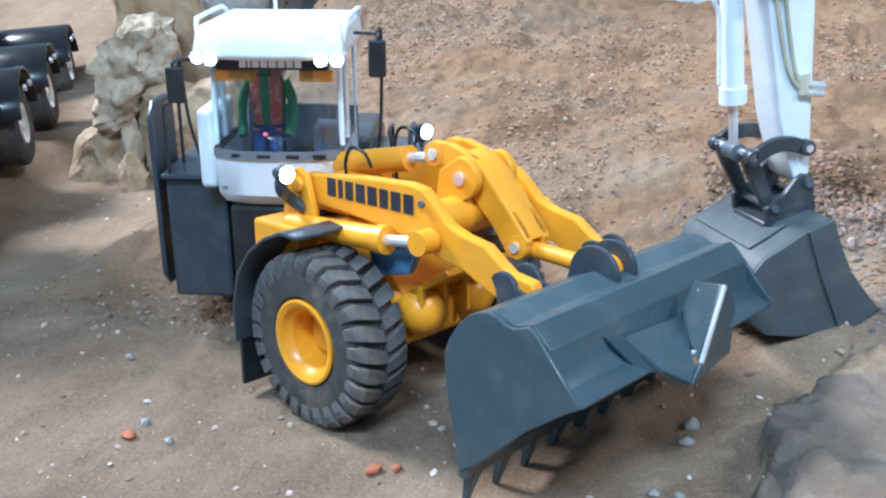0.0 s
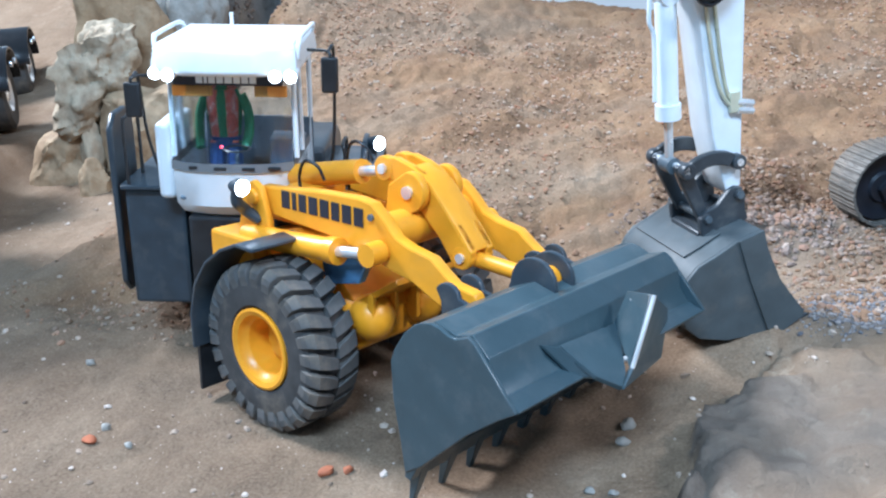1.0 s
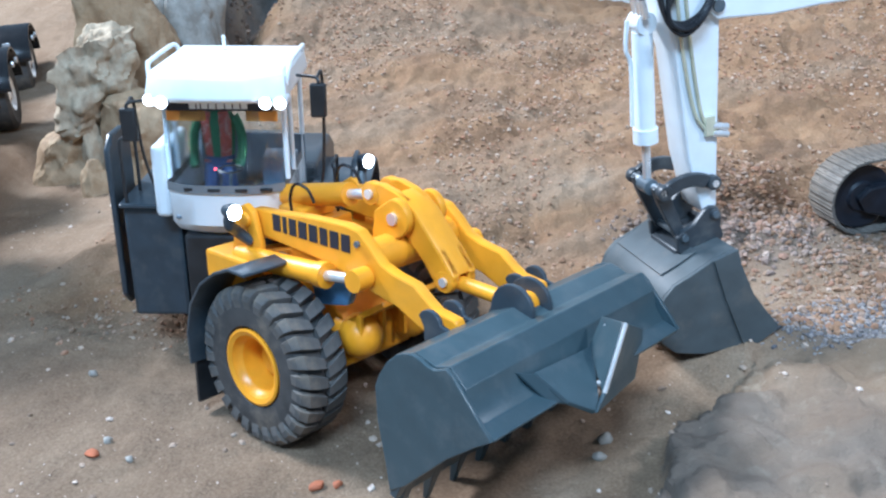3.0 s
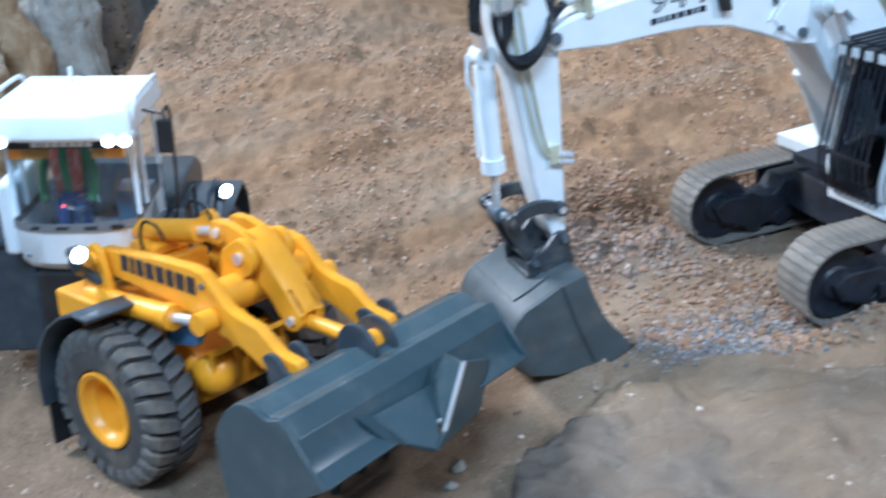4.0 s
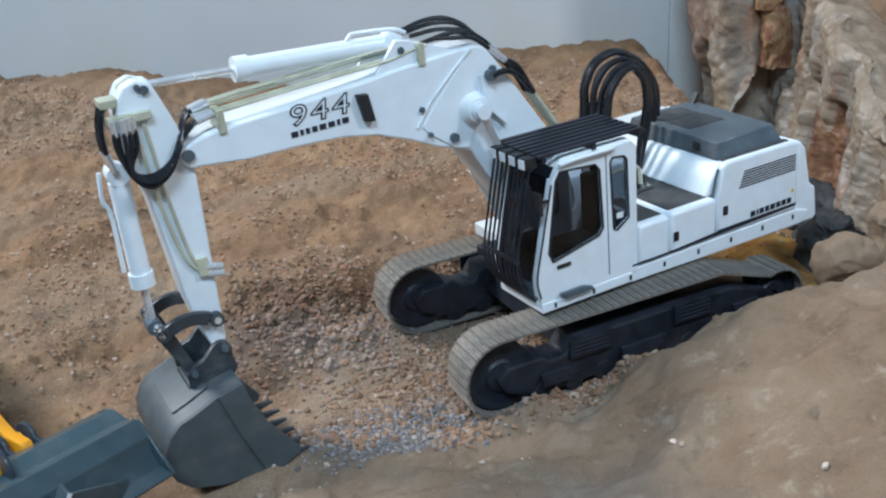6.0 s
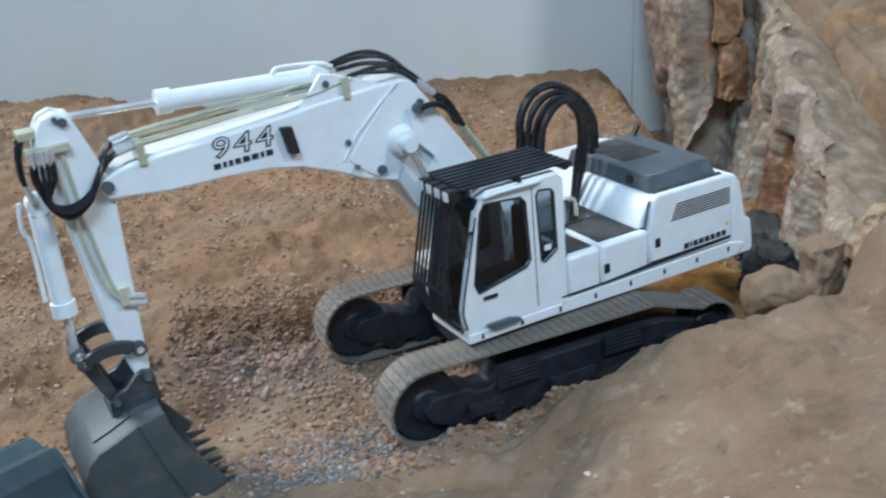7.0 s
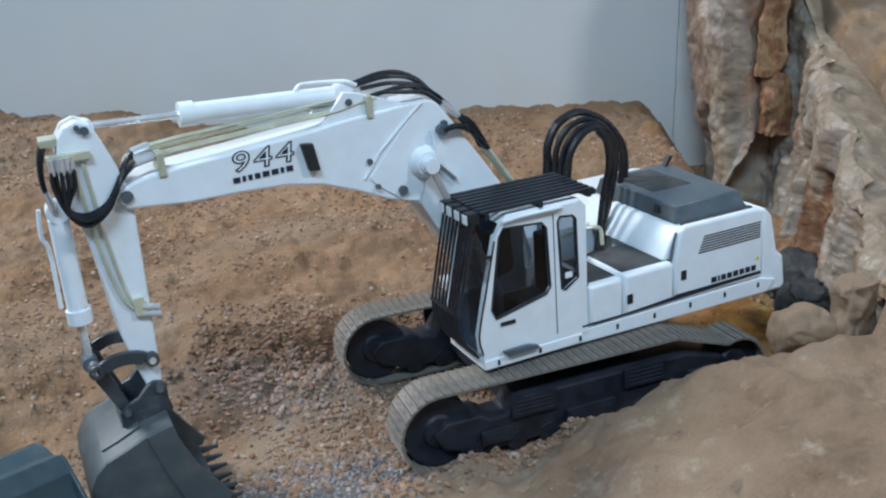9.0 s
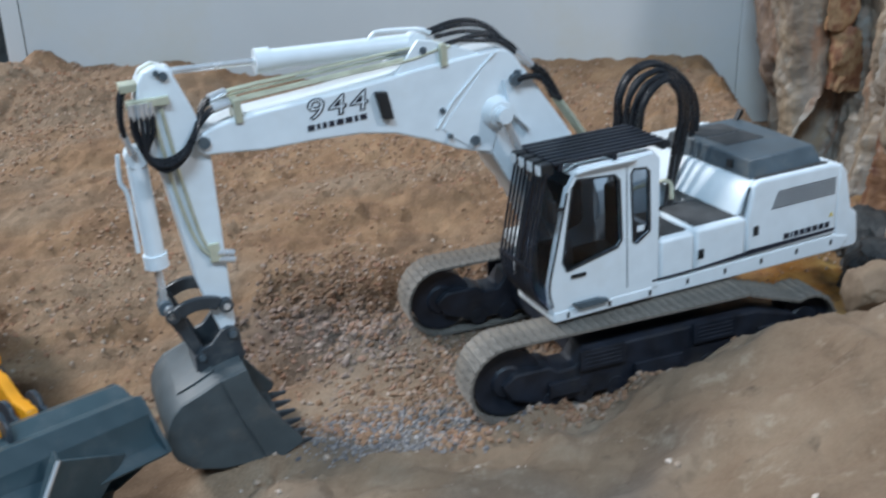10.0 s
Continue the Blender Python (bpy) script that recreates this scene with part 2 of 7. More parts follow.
M_ROCK_PALE = rock_material("pale_rock", (0.42, 0.34, 0.24), (0.29, 0.215, 0.142), (0.10, 0.066, 0.040), (0.30, 0.19, 0.105))
M_ROCK_GREY = rock_material("grey_rock", (0.30, 0.285, 0.255), (0.21, 0.195, 0.17), (0.09, 0.08, 0.07), (0.27, 0.20, 0.14))
M_ROCK_RUST = rock_material("rusty_rock", (0.29, 0.175, 0.085), (0.18, 0.072, 0.032), (0.045, 0.018, 0.012), (0.15, 0.042, 0.020), (34, 34, 30))
M_CLAY = rock_material("clay_rock", (0.205, 0.140, 0.088), (0.165, 0.109, 0.067), (0.095, 0.060, 0.036), (0.19, 0.122, 0.072))
M_OUTCROP = rock_material("outcrop_rock", (0.38, 0.270, 0.165), (0.28, 0.185, 0.105), (0.12, 0.075, 0.045), (0.31, 0.17, 0.08))
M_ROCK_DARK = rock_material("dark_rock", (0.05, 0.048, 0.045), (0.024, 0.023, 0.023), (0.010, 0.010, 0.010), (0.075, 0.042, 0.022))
M_WALL = mat("wall_board", (0.63, 0.625, 0.61), 0.7, spread=0.03, scale=3, bump=0.05, dirt=(0.60, 0.54, 0.43), dirt_amount=0.55, dirt_scale=3.0)


def cliff_material():
    """Painted quarry rock: grey, tan and rust in large uneven patches, faintly glossy."""
    m = mat("quarry_rock", (0.3, 0.25, 0.2), 0.5, spread=0.2, scale=30, bump=1.0, bump_scale=85)
    nt = m.node_tree
    tc = nt.nodes.new("ShaderNodeTexCoord")

    def patches(scale, stretch, offset, lo, hi):
        mp = nt.nodes.new("ShaderNodeMapping")
        mp.inputs["Scale"].default_value = (scale, scale, scale * stretch)
        mp.inputs["Location"].default_value = (offset, offset * 2, offset * 3)
        n = nt.nodes.new("ShaderNodeTexNoise")
        n.inputs["Scale"].default_value, n.inputs["Detail"].default_value, n.inputs["Roughness"].default_value, n.inputs["Distortion"].default_value = 1.0, 8, 0.62, 0.6
        r = nt.nodes.new("ShaderNodeMapRange")
        r.inputs["From Min"].default_value, r.inputs["From Max"].default_value = lo, hi
        nt.links.new(tc.outputs["Object"], mp.inputs["Vector"])
        nt.links.new(mp.outputs["Vector"], n.inputs["Vector"])
        nt.links.new(n.outputs["Fac"], r.inputs["Value"])
        return r.outputs["Result"]

    def blend(fac, a, c):
        x = nt.nodes.new("ShaderNodeMix")
        x.data_type = "RGBA"
        nt.links.new(fac, x.inputs["Factor"])
        for sock, v in (("A", a), ("B", c)):
            if isinstance(v, tuple):
                x.inputs[sock].default_value = (*v, 1)
            else:
                nt.links.new(v, x.inputs[sock])
        return x.outputs["Result"]

    def painted(name):
        a = nt.nodes.new("ShaderNodeAttribute")
        a.attribute_name = name
        return a.outputs["Fac"]

    col = blend(painted("tone"), (0.185, 0.135, 0.095), (0.275, 0.245, 0.205))
    col = blend(patches(17, 0.5, 1.3, 0.47, 0.64), col, (0.250, 0.232, 0.205))
    col = blend(patches(15, 0.5, 5.1, 0.50, 0.66), col, (0.31, 0.232, 0.155))
    col = blend(patches(19, 0.3, 9.7, 0.57, 0.72), col, (0.27, 0.130, 0.070))
    col = blend(patches(28, 0.5, 3.9, 0.58, 0.72), col, (0.120, 0.092, 0.070))
    col = blend(painted("rust"), col, blend(patches(40, 0.8, 2.2, 0.35, 0.65), (0.095, 0.034, 0.018), (0.24, 0.125, 0.062)))
    col = blend(painted("dust"), col, blend(patches(30, 1.0, 6.2, 0.35, 0.65), (0.175, 0.122, 0.080), (0.290, 0.226, 0.160)))
    col = blend(patches(60, 0.8, 7.7, 0.62, 0.75), col, (0.42, 0.37, 0.29))
    nt.links.new(col, nt.nodes["Principled BSDF"].inputs["Base Color"])
    return m


M_CLIFF = cliff_material()
M_REDSTONE = mat("red_stone", (0.42, 0.13, 0.06), 0.85, spread=0.2)


# ---- building helpers ----
def part(name, bm, material, parent=None, label="", bevel=0.0, smooth=35, seg=2):
    if bevel:
        bmesh.ops.remove_doubles(bm, verts=bm.verts, dist=1e-6)
        edges = [e for e in bm.edges if len(e.link_faces) == 2 and e.calc_face_angle(0) > 0.5]
        done = bmesh.ops.bevel(bm, geom=edges, offset=bevel, segments=seg, profile=0.5, affect="EDGES", clamp_overlap=True)
        rounded = set(done["faces"])
        # faces that only meet rounded edges stay flat
        flats = [f for f in bm.faces if f not in rounded and not any(g is not f and g not in rounded and 0.01 < g.normal.angle(f.normal, 0) < 0.7 for e in f.edges for g in e.link_faces)]
        bm.faces.index_update()
        flat_ids = [f.index for f in flats]
    else:
        flat_ids = []
    me = bpy.data.meshes.new(name)
    bm.to_mesh(me)
    bm.free()
    me.materials.append(material)
    if smooth:
        me.shade_smooth()
        me.set_sharp_from_angle(angle=radians(smooth))
        for i in flat_ids:
            me.polygons[i].use_smooth = False
    ob = new(name, me)
    if parent:
        ob.parent = parent
    if label:
        ob["label"] = label
    return ob


def thing(name, m, label, category, group="", kind=""):
    ob = new(name)
    ob.empty_display_size = 0.02
    ob.matrix_basis = m
    return tagged(ob, label, category, group, kind)


def B():
    return bmesh.new()


def box(bm, x0, x1, y0, y1, z0, z1, m=None):
    v = [bm.verts.new(p) for p in ((x0, y0, z0), (x1, y0, z0), (x1, y1, z0), (x0, y1, z0), (x0, y0, z1), (x1, y0, z1), (x1, y1, z1), (x0, y1, z1))]
    for f in ((3, 2, 1, 0), (4, 5, 6, 7), (0, 1, 5, 4), (1, 2, 6, 5), (2, 3, 7, 6), (3, 0, 4, 7)):
        bm.faces.new([v[i] for i in f])
    if m:
        bmesh.ops.transform(bm, matrix=m, verts=v)
    return bm


def prism(bm, pts, y0, y1, m=None):
    """A plate: the outline pts in x and z, from y0 to y1."""
    area = sum(a[0] * b[1] - b[0] * a[1] for a, b in zip(pts, pts[1:] + pts[:1]))
    if area < 0:
        pts = pts[::-1]
    a = [bm.verts.new((x, y0, z)) for x, z in pts]
    b = [bm.verts.new((x, y1, z)) for x, z in pts]
    bm.faces.new(a)
    bm.faces.new(b[::-1])
    for i in range(len(pts)):
        j = (i + 1) % len(pts)
        bm.faces.new((a[j], a[i], b[i], b[j]))
    if m:
        bmesh.ops.transform(bm, matrix=m, verts=a + b)
    return bm


def cyl(bm, p0, p1, r0, r1=None, seg=20, caps=True):
    r1 = r0 if r1 is None else r1
    p0, p1 = Vector(p0), Vector(p1)
    q = (p1 - p0).to_track_quat("Z", "Y").to_matrix()
    rings = []
    for p, r in ((p0, r0), (p1, r1)):
        rings.append([bm.verts.new(p + q @ Vector((math.cos(2 * math.pi * i / seg) * r, math.sin(2 * math.pi * i / seg) * r, 0))) for i in range(seg)])
    a, b = rings
    for i in range(seg):
        j = (i + 1) % seg
        bm.faces.new((a[i], a[j], b[j], b[i]))
    if caps:
        bm.faces.new(a[::-1])
        bm.faces.new(b)
    return bm


def smooth_path(pts, n=10):
    pts = [Vector(p) for p in pts]
    full = [pts[0] * 2 - pts[1]] + pts + [pts[-1] * 2 - pts[-2]]
    out = []
    for i in range(1, len(full) - 2):
        a, b, c, d = full[i - 1 : i + 3]
        for k in range(n):
            t = k / n
            out.append(0.5 * ((2 * b) + (c - a) * t + (2 * a - 5 * b + 4 * c - d) * t * t + (3 * b - a - 3 * c + d) * t ** 3))
    out.append(pts[-1])
    return out


def tube(bm, pts, r, seg=8, n=8, curved=True):
    pts = smooth_path(pts, n) if curved else [Vector(p) for p in pts]
    prev, ref = None, None
    for i, p in enumerate(pts):
        d = (pts[min(i + 1, len(pts) - 1)] - pts[max(i - 1, 0)]).normalized()
        if ref is None:
            ref = d.orthogonal().normalized()
        ref = (ref - d * ref.dot(d)).normalized()
        s = d.cross(ref)
        ring = [bm.verts.new(p + ref * math.cos(2 * math.pi * k / seg) * r + s * math.sin(2 * math.pi * k / seg) * r) for k in range(seg)]
        if prev:
            for k in range(seg):
                l = (k + 1) % seg
                bm.faces.new((prev[k], prev[l], ring[l], ring[k]))
        else:
            bm.faces.new(ring[::-1])
        prev = ring
    bm.faces.new(prev)
    return bm


def lathe(bm, profile, centre, axis="y", seg=40):
    """Turns the profile of (radius, offset along the axis) round the axis through centre."""
    c = Vector(centre)
    rings = []
    for r, o in profile:
        ring = []
        for i in range(seg):
            a = 2 * math.pi * i / seg
            if axis == "y":
                ring.append(bm.verts.new(c + Vector((math.cos(a) * r, o, math.sin(a) * r))))
            else:
                ring.append(bm.verts.new(c + Vector((math.cos(a) * r, math.sin(a) * r, o))))
        rings.append(ring)
    for a, b in zip(rings, rings[1:]):
        for i in range(seg):
            j = (i + 1) % seg
            bm.faces.new((a[i], b[i], b[j], a[j]))
    return bm


def slab_between(bm, outline, thick, y0, y1):
    """A bent sheet: the open outline in x and z, thickened, from y0 to y1."""
    pts = [Vector((x, z)) for x, z in outline]
    inner = []
    for i, p in enumerate(pts):
        d = (pts[min(i + 1, len(pts) - 1)] - pts[max(i - 1, 0)]).normalized()
        inner.append(p + Vector((-d.y, d.x)) * thick)
    return prism(bm, [tuple(p) for p in pts] + [tuple(p) for p in reversed(inner)], y0, y1)


# ---- the ground ----
def step(t):
    t = np.clip(t, 0, 1)
    return t * t * (3 - 2 * t)


def hash2(ix, iy, seed):
    h = (ix * 374761393 + iy * 668265263 + seed * 1442695041) & 0xFFFFFFFF
    h = ((h ^ (h >> 13)) * 1274126177) & 0xFFFFFFFF
    return ((h ^ (h >> 16)) & 0xFFFF) / 65535.0


def vnoise(x, y, seed=0):
    x, y = np.asarray(x, float), np.asarray(y, float)
    ix, iy = np.floor(x).astype(np.int64), np.floor(y).astype(np.int64)
    fx, fy = step(x - ix), step(y - iy)
    a, b = hash2(ix, iy, seed), hash2(ix + 1, iy, seed)
    c, d = hash2(ix, iy + 1, seed), hash2(ix + 1, iy + 1, seed)
    return (a * (1 - fx) + b * fx) * (1 - fy) + (c * (1 - fx) + d * fx) * fy - 0.5


def fractal(x, y, scale, octaves=4, seed=0, fall=0.5):
    out, amp = 0, 1.0
    for o in range(octaves):
        out = out + vnoise(x * scale * 2 ** o + 17 * o, y * scale * 2 ** o - 9 * o, seed + o) * amp
        amp *= fall
    return out


def crest_y(x):
    return -0.025 + 0.060 * step((x - 0.18) / 0.25)


def heap_side(x, y):
    return step((x + 0.74 - 0.10 * (y - 0.4) + 0.06 * fractal(x, y, 7, 3, 31)) / 0.16)


def heap_start(x):
    return 0.10 + 0.24 * step((x + 0.05) / 0.25)


def heap_part(x, y):
    return heap_side(x, y) * step((y - heap_start(x) + 0.10 + 0.10 * fractal(x, y, 6, 3, 32)) / 0.12)


def mound_part(x, y):
    left = -0.085 + 0.62 * np.clip(y + 0.20, 0, 0.3) + 0.045 * fractal(x, y, 11, 4, 5)
    return step((x - left - 0.012 * np.round(2.5 * fractal(x, y, 22, 2, 45))) / 0.010) * step((crest_y(x) + 0.030 + 0.020 * fractal(x, y, 14, 3, 8) - y) / 0.05)


def bank_part(x, y):
    edge = 0.775 - 0.185 * step((0.24 - y) / 0.20) + 0.012 * fractal(x, y, 18, 3, 6)
    return step((x - edge) / 0.06) * step((y + 0.20) / 0.22)


def rubble_part(x, y):
    return step((y - 0.76 - 0.10 * step((x + 0.62) / 0.2)) / 0.15) * step((x + 0.95) / 0.08) * step((-0.655 - x) / 0.05)


def height(x, y):
    x, y = np.asarray(x, float), np.asarray(y, float)
    z = 0.045 * step((x + 0.25) / 0.55) - 0.006
    z = z + 0.010 * step((x - 0.3) / 0.3)
    heap, start = heap_side(x, y), heap_start(x)
    rise = step((y - start) / 0.15)
    z = z + heap * (1 - 0.80 * step((x - 0.60) / 0.10)) * ((0.157 + 0.058 * step((0.02 - x) / 0.35)) * np.clip((y - start) / (0.94 - 0.11 * step((-0.05 - x) / 0.3) - start), 0, 1) ** 0.85 + (0.020 * fractal(x, y, 6, 3, 2) + 0.015 * fractal((x + 0.6 * y) * 3, (y - 0.35 * x) * 17, 1.0, 4, 22)) * rise)
    # shoulder of the heap beside the rubble
    z = z + 0.042 * step((y - 0.66) / 0.18) * step((x + 0.76) / 0.08) * step((-0.46 - x) / 0.11)
    # low ridge of gravel between digging bucket and far track
    z = z + 0.022 * np.exp(-(((x - 0.06) / 0.10) ** 2 + ((y - 0.20) / 0.05) ** 2))
    # left ground behind the loader climbs gently
    z = z + (1 - heap) * (0.05 * np.maximum(step((y - 0.45) / 0.35), step((y - 0.25) / 0.2) * step((-0.90 - x) / 0.08)) + 0.26 * step((y - 0.75) / 0.9) + 0.008 * step((y - 0.40 - 0.02 * fractal(x, y, 9, 3, 41)) / 0.012))
    # dark rubble at the back, beside the heap
    z = np.maximum(z, rubble_part(x, y) * (0.30 + 0.03 * fractal(x, y, 16, 4, 46)))
    m = mound_part(x, y)
    top = 0.026 + 0.022 * step((x - 0.0) / 0.25) + 0.105 * step((x - 0.26) / 0.30) + 0.022 * fractal(x, y, 5, 4, 4) + 0.05 * step((x - 0.52) / 0.3) + 0.018 * np.abs(fractal(x, y, 13, 3, 9)) + 0.008 * fractal(x, y, 30, 4, 10) + 0.006 * np.round(2.2 * fractal(x + 0.3 * y, y * 2.2, 8, 3, 64)) / 2.2
    lip = step((0.16 - x) / 0.14)
    top = top + 0.016 * lip * np.abs(fractal(x, y, 19, 3, 61)) - 0.010 * lip * step((0.06 - np.abs(fractal(x, y, 9, 3, 62))) / 0.05) + 0.0035 * np.round(3 * fractal(x, y, 26, 3, 63)) / 3
    z = z * (1 - m) + np.maximum(top, z) * m
    # dark crevice where the mound has broken away
    z = z - 0.016 * np.clip(4 * m * (1 - m), 0, 1) * step((0.10 - x) / 0.1)
    bank = bank_part(x, y)
    high = np.interp(y, (-0.1, 0.15, 0.30, 0.38, 0.46, 0.60, 0.85, 1.2), (0.19, 0.20, 0.215, 0.245, 0.275, 0.325, 0.42, 0.50)) + 0.16 * np.clip(x - 0.82, 0, 0.6) + 0.03 * fractal(x, y, 6, 4, 7)
    z = z * (1 - bank) + np.maximum(high, z) * bank
    loose = heap_part(x, y)
    z = z + (0.006 + 0.004 * loose) * fractal(x, y, 22, 4, 1) + (0.0022 + 0.0055 * loose) * fractal(x, y, 75, 3, 3)
    # trodden bed of the excavator, pit under the digging bucket
    bed = step((0.20 - np.hypot(x - 0.34, (y - 0.18) * 1.2)) / 0.10)
    z = z * (1 - bed) + np.minimum(z, 0.036 + 0.055 * np.clip(x - 0.2, 0, 0.4)) * bed
    # sand heaped round the digging bucket
    z = z + 0.016 * np.exp(-(((x + 0.01) / 0.075) ** 2 + ((y + 0.030) / 0.035) ** 2)) * (1 - m) + 0.010 * np.exp(-(((x - 0.065) / 0.035) ** 2 + ((y - 0.005) / 0.04) ** 2)) * (1 - m)
    # gravel banked along the near track
    d = (y + 0.004 - 0.446 * (x - 0.2393)) * 0.913
    z = z + 0.017 * np.exp(-((d / 0.015) ** 2)) * step((x - 0.19) / 0.06) * step((0.47 - x) / 0.05) * (0.9 + 1.2 * fractal(x, y, 40, 3, 47))
    return z


def ground_sheet():
    xs = np.unique(np.concatenate([np.linspace(-60, -2, 16), np.linspace(-2.1, -0.9, 70), np.linspace(-0.9, 0.95, 470), np.linspace(0.95, 2.1, 50), np.linspace(2, 60, 16)]))
    ys = np.unique(np.concatenate([np.linspace(-60, -1.2, 14), np.linspace(-1.2, -0.45, 40), np.linspace(-0.45, 0.6, 280), np.linspace(0.6, 1.3, 120), np.linspace(1.3, 2.6, 30), np.linspace(2.7, 60, 16)]))
    gx, gy = np.meshgrid(xs, ys)
    gz = height(gx, gy)
    # outside the display the sheet is the hall floor, well below
    off = np.maximum(np.maximum(step((np.abs(gx) - 1.9) / 0.1), step((-0.95 - gy) / 0.1)), step((gy - 2.3) / 0.1))
    gz = gz * (1 - off) - 0.9 * off
    nx, ny = len(xs), len(ys)
    verts = np.stack([gx, gy, gz], -1).reshape(-1, 3)
    i = np.arange((nx - 1) * (ny - 1))
    a = (i // (nx - 1)) * nx + i % (nx - 1)
    faces = np.stack([a, a + 1, a + nx + 1, a + nx], 1)
    me = bpy.data.meshes.new("ground")
    me.from_pydata(verts.tolist(), [], faces.tolist())
    me.shade_smooth()
    streak = fractal((gx + 0.6 * gy) * 3, (gy - 0.35 * gx) * 20, 1.0, 4, 18)
    hp = np.clip(heap_part(gx, gy) * (0.55 + 0.35 * step((gx + 0.35) / 0.5) + 0.9 * fractal(gx, gy, 4, 4, 12) + 0.9 * streak), 0, 1) * (1 - mound_part(gx, gy)) * (1 - bank_part(gx, gy))
    # mound's grey; bluish shade at its left end is put into the colour
    gr = np.clip(mound_part(gx, gy) * (-0.05 + 0.40 * step((0.10 - gx) / 0.16) + 1.2 * fractal(gx, gy, 7, 3, 14)), 0, 0.5)
    chips = step((0.085 - np.hypot((gx - 0.14) / 1.5, gy + 0.0)) / 0.05) * (1 - mound_part(gx, gy))
    ridge = np.exp(-(((gx - 0.04) / 0.12) ** 2 + ((gy - 0.20) / 0.06) ** 2))
    gr = np.clip(gr + 0.9 * chips * (0.7 + fractal(gx, gy, 20, 3, 15)) + 0.6 * ridge + 1.2 * step((rubble_part(gx, gy) - 0.15) / 0.3) * step((-0.60 - gx) / 0.08), 0, 1)
    rust = np.clip(1.3 * np.exp(-(((gx - 0.60) / 0.085) ** 2 + ((gy - 0.30) / 0.12) ** 2)) + 0.8 * fractal(gx, gy, 20, 3, 17) - 0.1, 0, 1) * step((gx - 0.40) / 0.1) * step((gy - 0.08) / 0.1) + 0.55 * np.exp(-(((gx + 0.63) / 0.05) ** 2 + ((gy - 0.84) / 0.12) ** 2))
    # mound and bank; ground left of x = -0.6 takes half this darker tone
    clay = np.clip(mound_part(gx, gy) + bank_part(gx, gy) + 0.5 * step((-0.60 - gx + 0.1 * fractal(gx, gy, 5, 3, 19)) / 0.2) * (1 - heap_part(gx, gy)), 0, 1)
    dark_sand = np.clip(step((-0.12 - gx + 0.3 * gy + 0.12 * fractal(gx, gy, 5, 4, 21)) / 0.22) * step((0.16 - gy + 0.10 * fractal(gx, gy, 6, 4, 23)) / 0.16) * (0.8 + 0.8 * fractal(gx, gy, 12, 4, 24)), 0, 0.85)
    for name, values in (("heap", hp), ("grey", gr), ("rust", rust), ("clay", clay), ("dark_sand", dark_sand)):
        me.attributes.new(name, "FLOAT", "POINT").data.foreach_set("value", (values * (1 - off)).reshape(-1).astype(np.float32))
    me.materials.append(M_EARTH)
    return tagged(new("ground", me), "sandy brown earth and gravel of a model quarry", "ground", kind="structure")


ground_sheet()


def wall_panel(name, x0, x1, y, z0, z1, label):
    bm = B()
    box(bm, x0, x1, y, y + 0.03, z0, z1)
    return tagged(part(name, bm, M_WALL, None, "", 0.002), label, "wall", kind="structure")


wall_panel("wall_north_1", -0.562, 0.6698, 0.94, -0.1, 0.62, "pale grey display wall panel behind the gravel heap")
wall_panel("wall_north_2", 0.6702, 2.0, 0.941, -0.1, 0.62, "pale grey display wall panel beside the rock face")
side = wall_panel("wall_west", 0, 1.3, 0, -0.1, 0.62, "pale grey display wall panel set at an angle")
side.matrix_basis = pose(-0.564, 0.943, 0, 0, 0, 112)


def rock(name, loc, size, seed, material, label, rough=0.35, level=4, turn=0.0, cut=0.25, group=""):
    rnd = random.Random(seed)
    bm = B()
    bmesh.ops.create_icosphere(bm, subdivisions=level, radius=1.0)
    planes = []
    for _ in range(9):
        v = Vector((rnd.uniform(-1, 1), rnd.uniform(-1, 1), rnd.uniform(-0.6, 1))).normalized()
        planes.append((v, rnd.uniform(0.55, 0.85)))
    off = Vector((rnd.uniform(0, 50), rnd.uniform(0, 50), rnd.uniform(0, 50)))
    for v in bm.verts:
        p = v.co.copy()
        for n, d in planes:
            over = p.dot(n) - d
            if over > 0:
                p -= n * over * 0.85
        p *= 1 + rough * (noise.fractal(p * 1.6 + off, 1.0, 2.0, 4)) * 0.5 + 0.03 * noise.noise(p * 9 + off)
        v.co = Vector((p.x * size[0], p.y * size[1], p.z * size[2]))
    ob = part(name, bm, material, None, "", 0, 50)
    ob.matrix_basis = pose(*loc, 0, 0, turn)
    return tagged(ob, label, "rock", group)


def grounded(x, y, drop=0.0):
    return (x, y, float(height(x, y)) - drop)


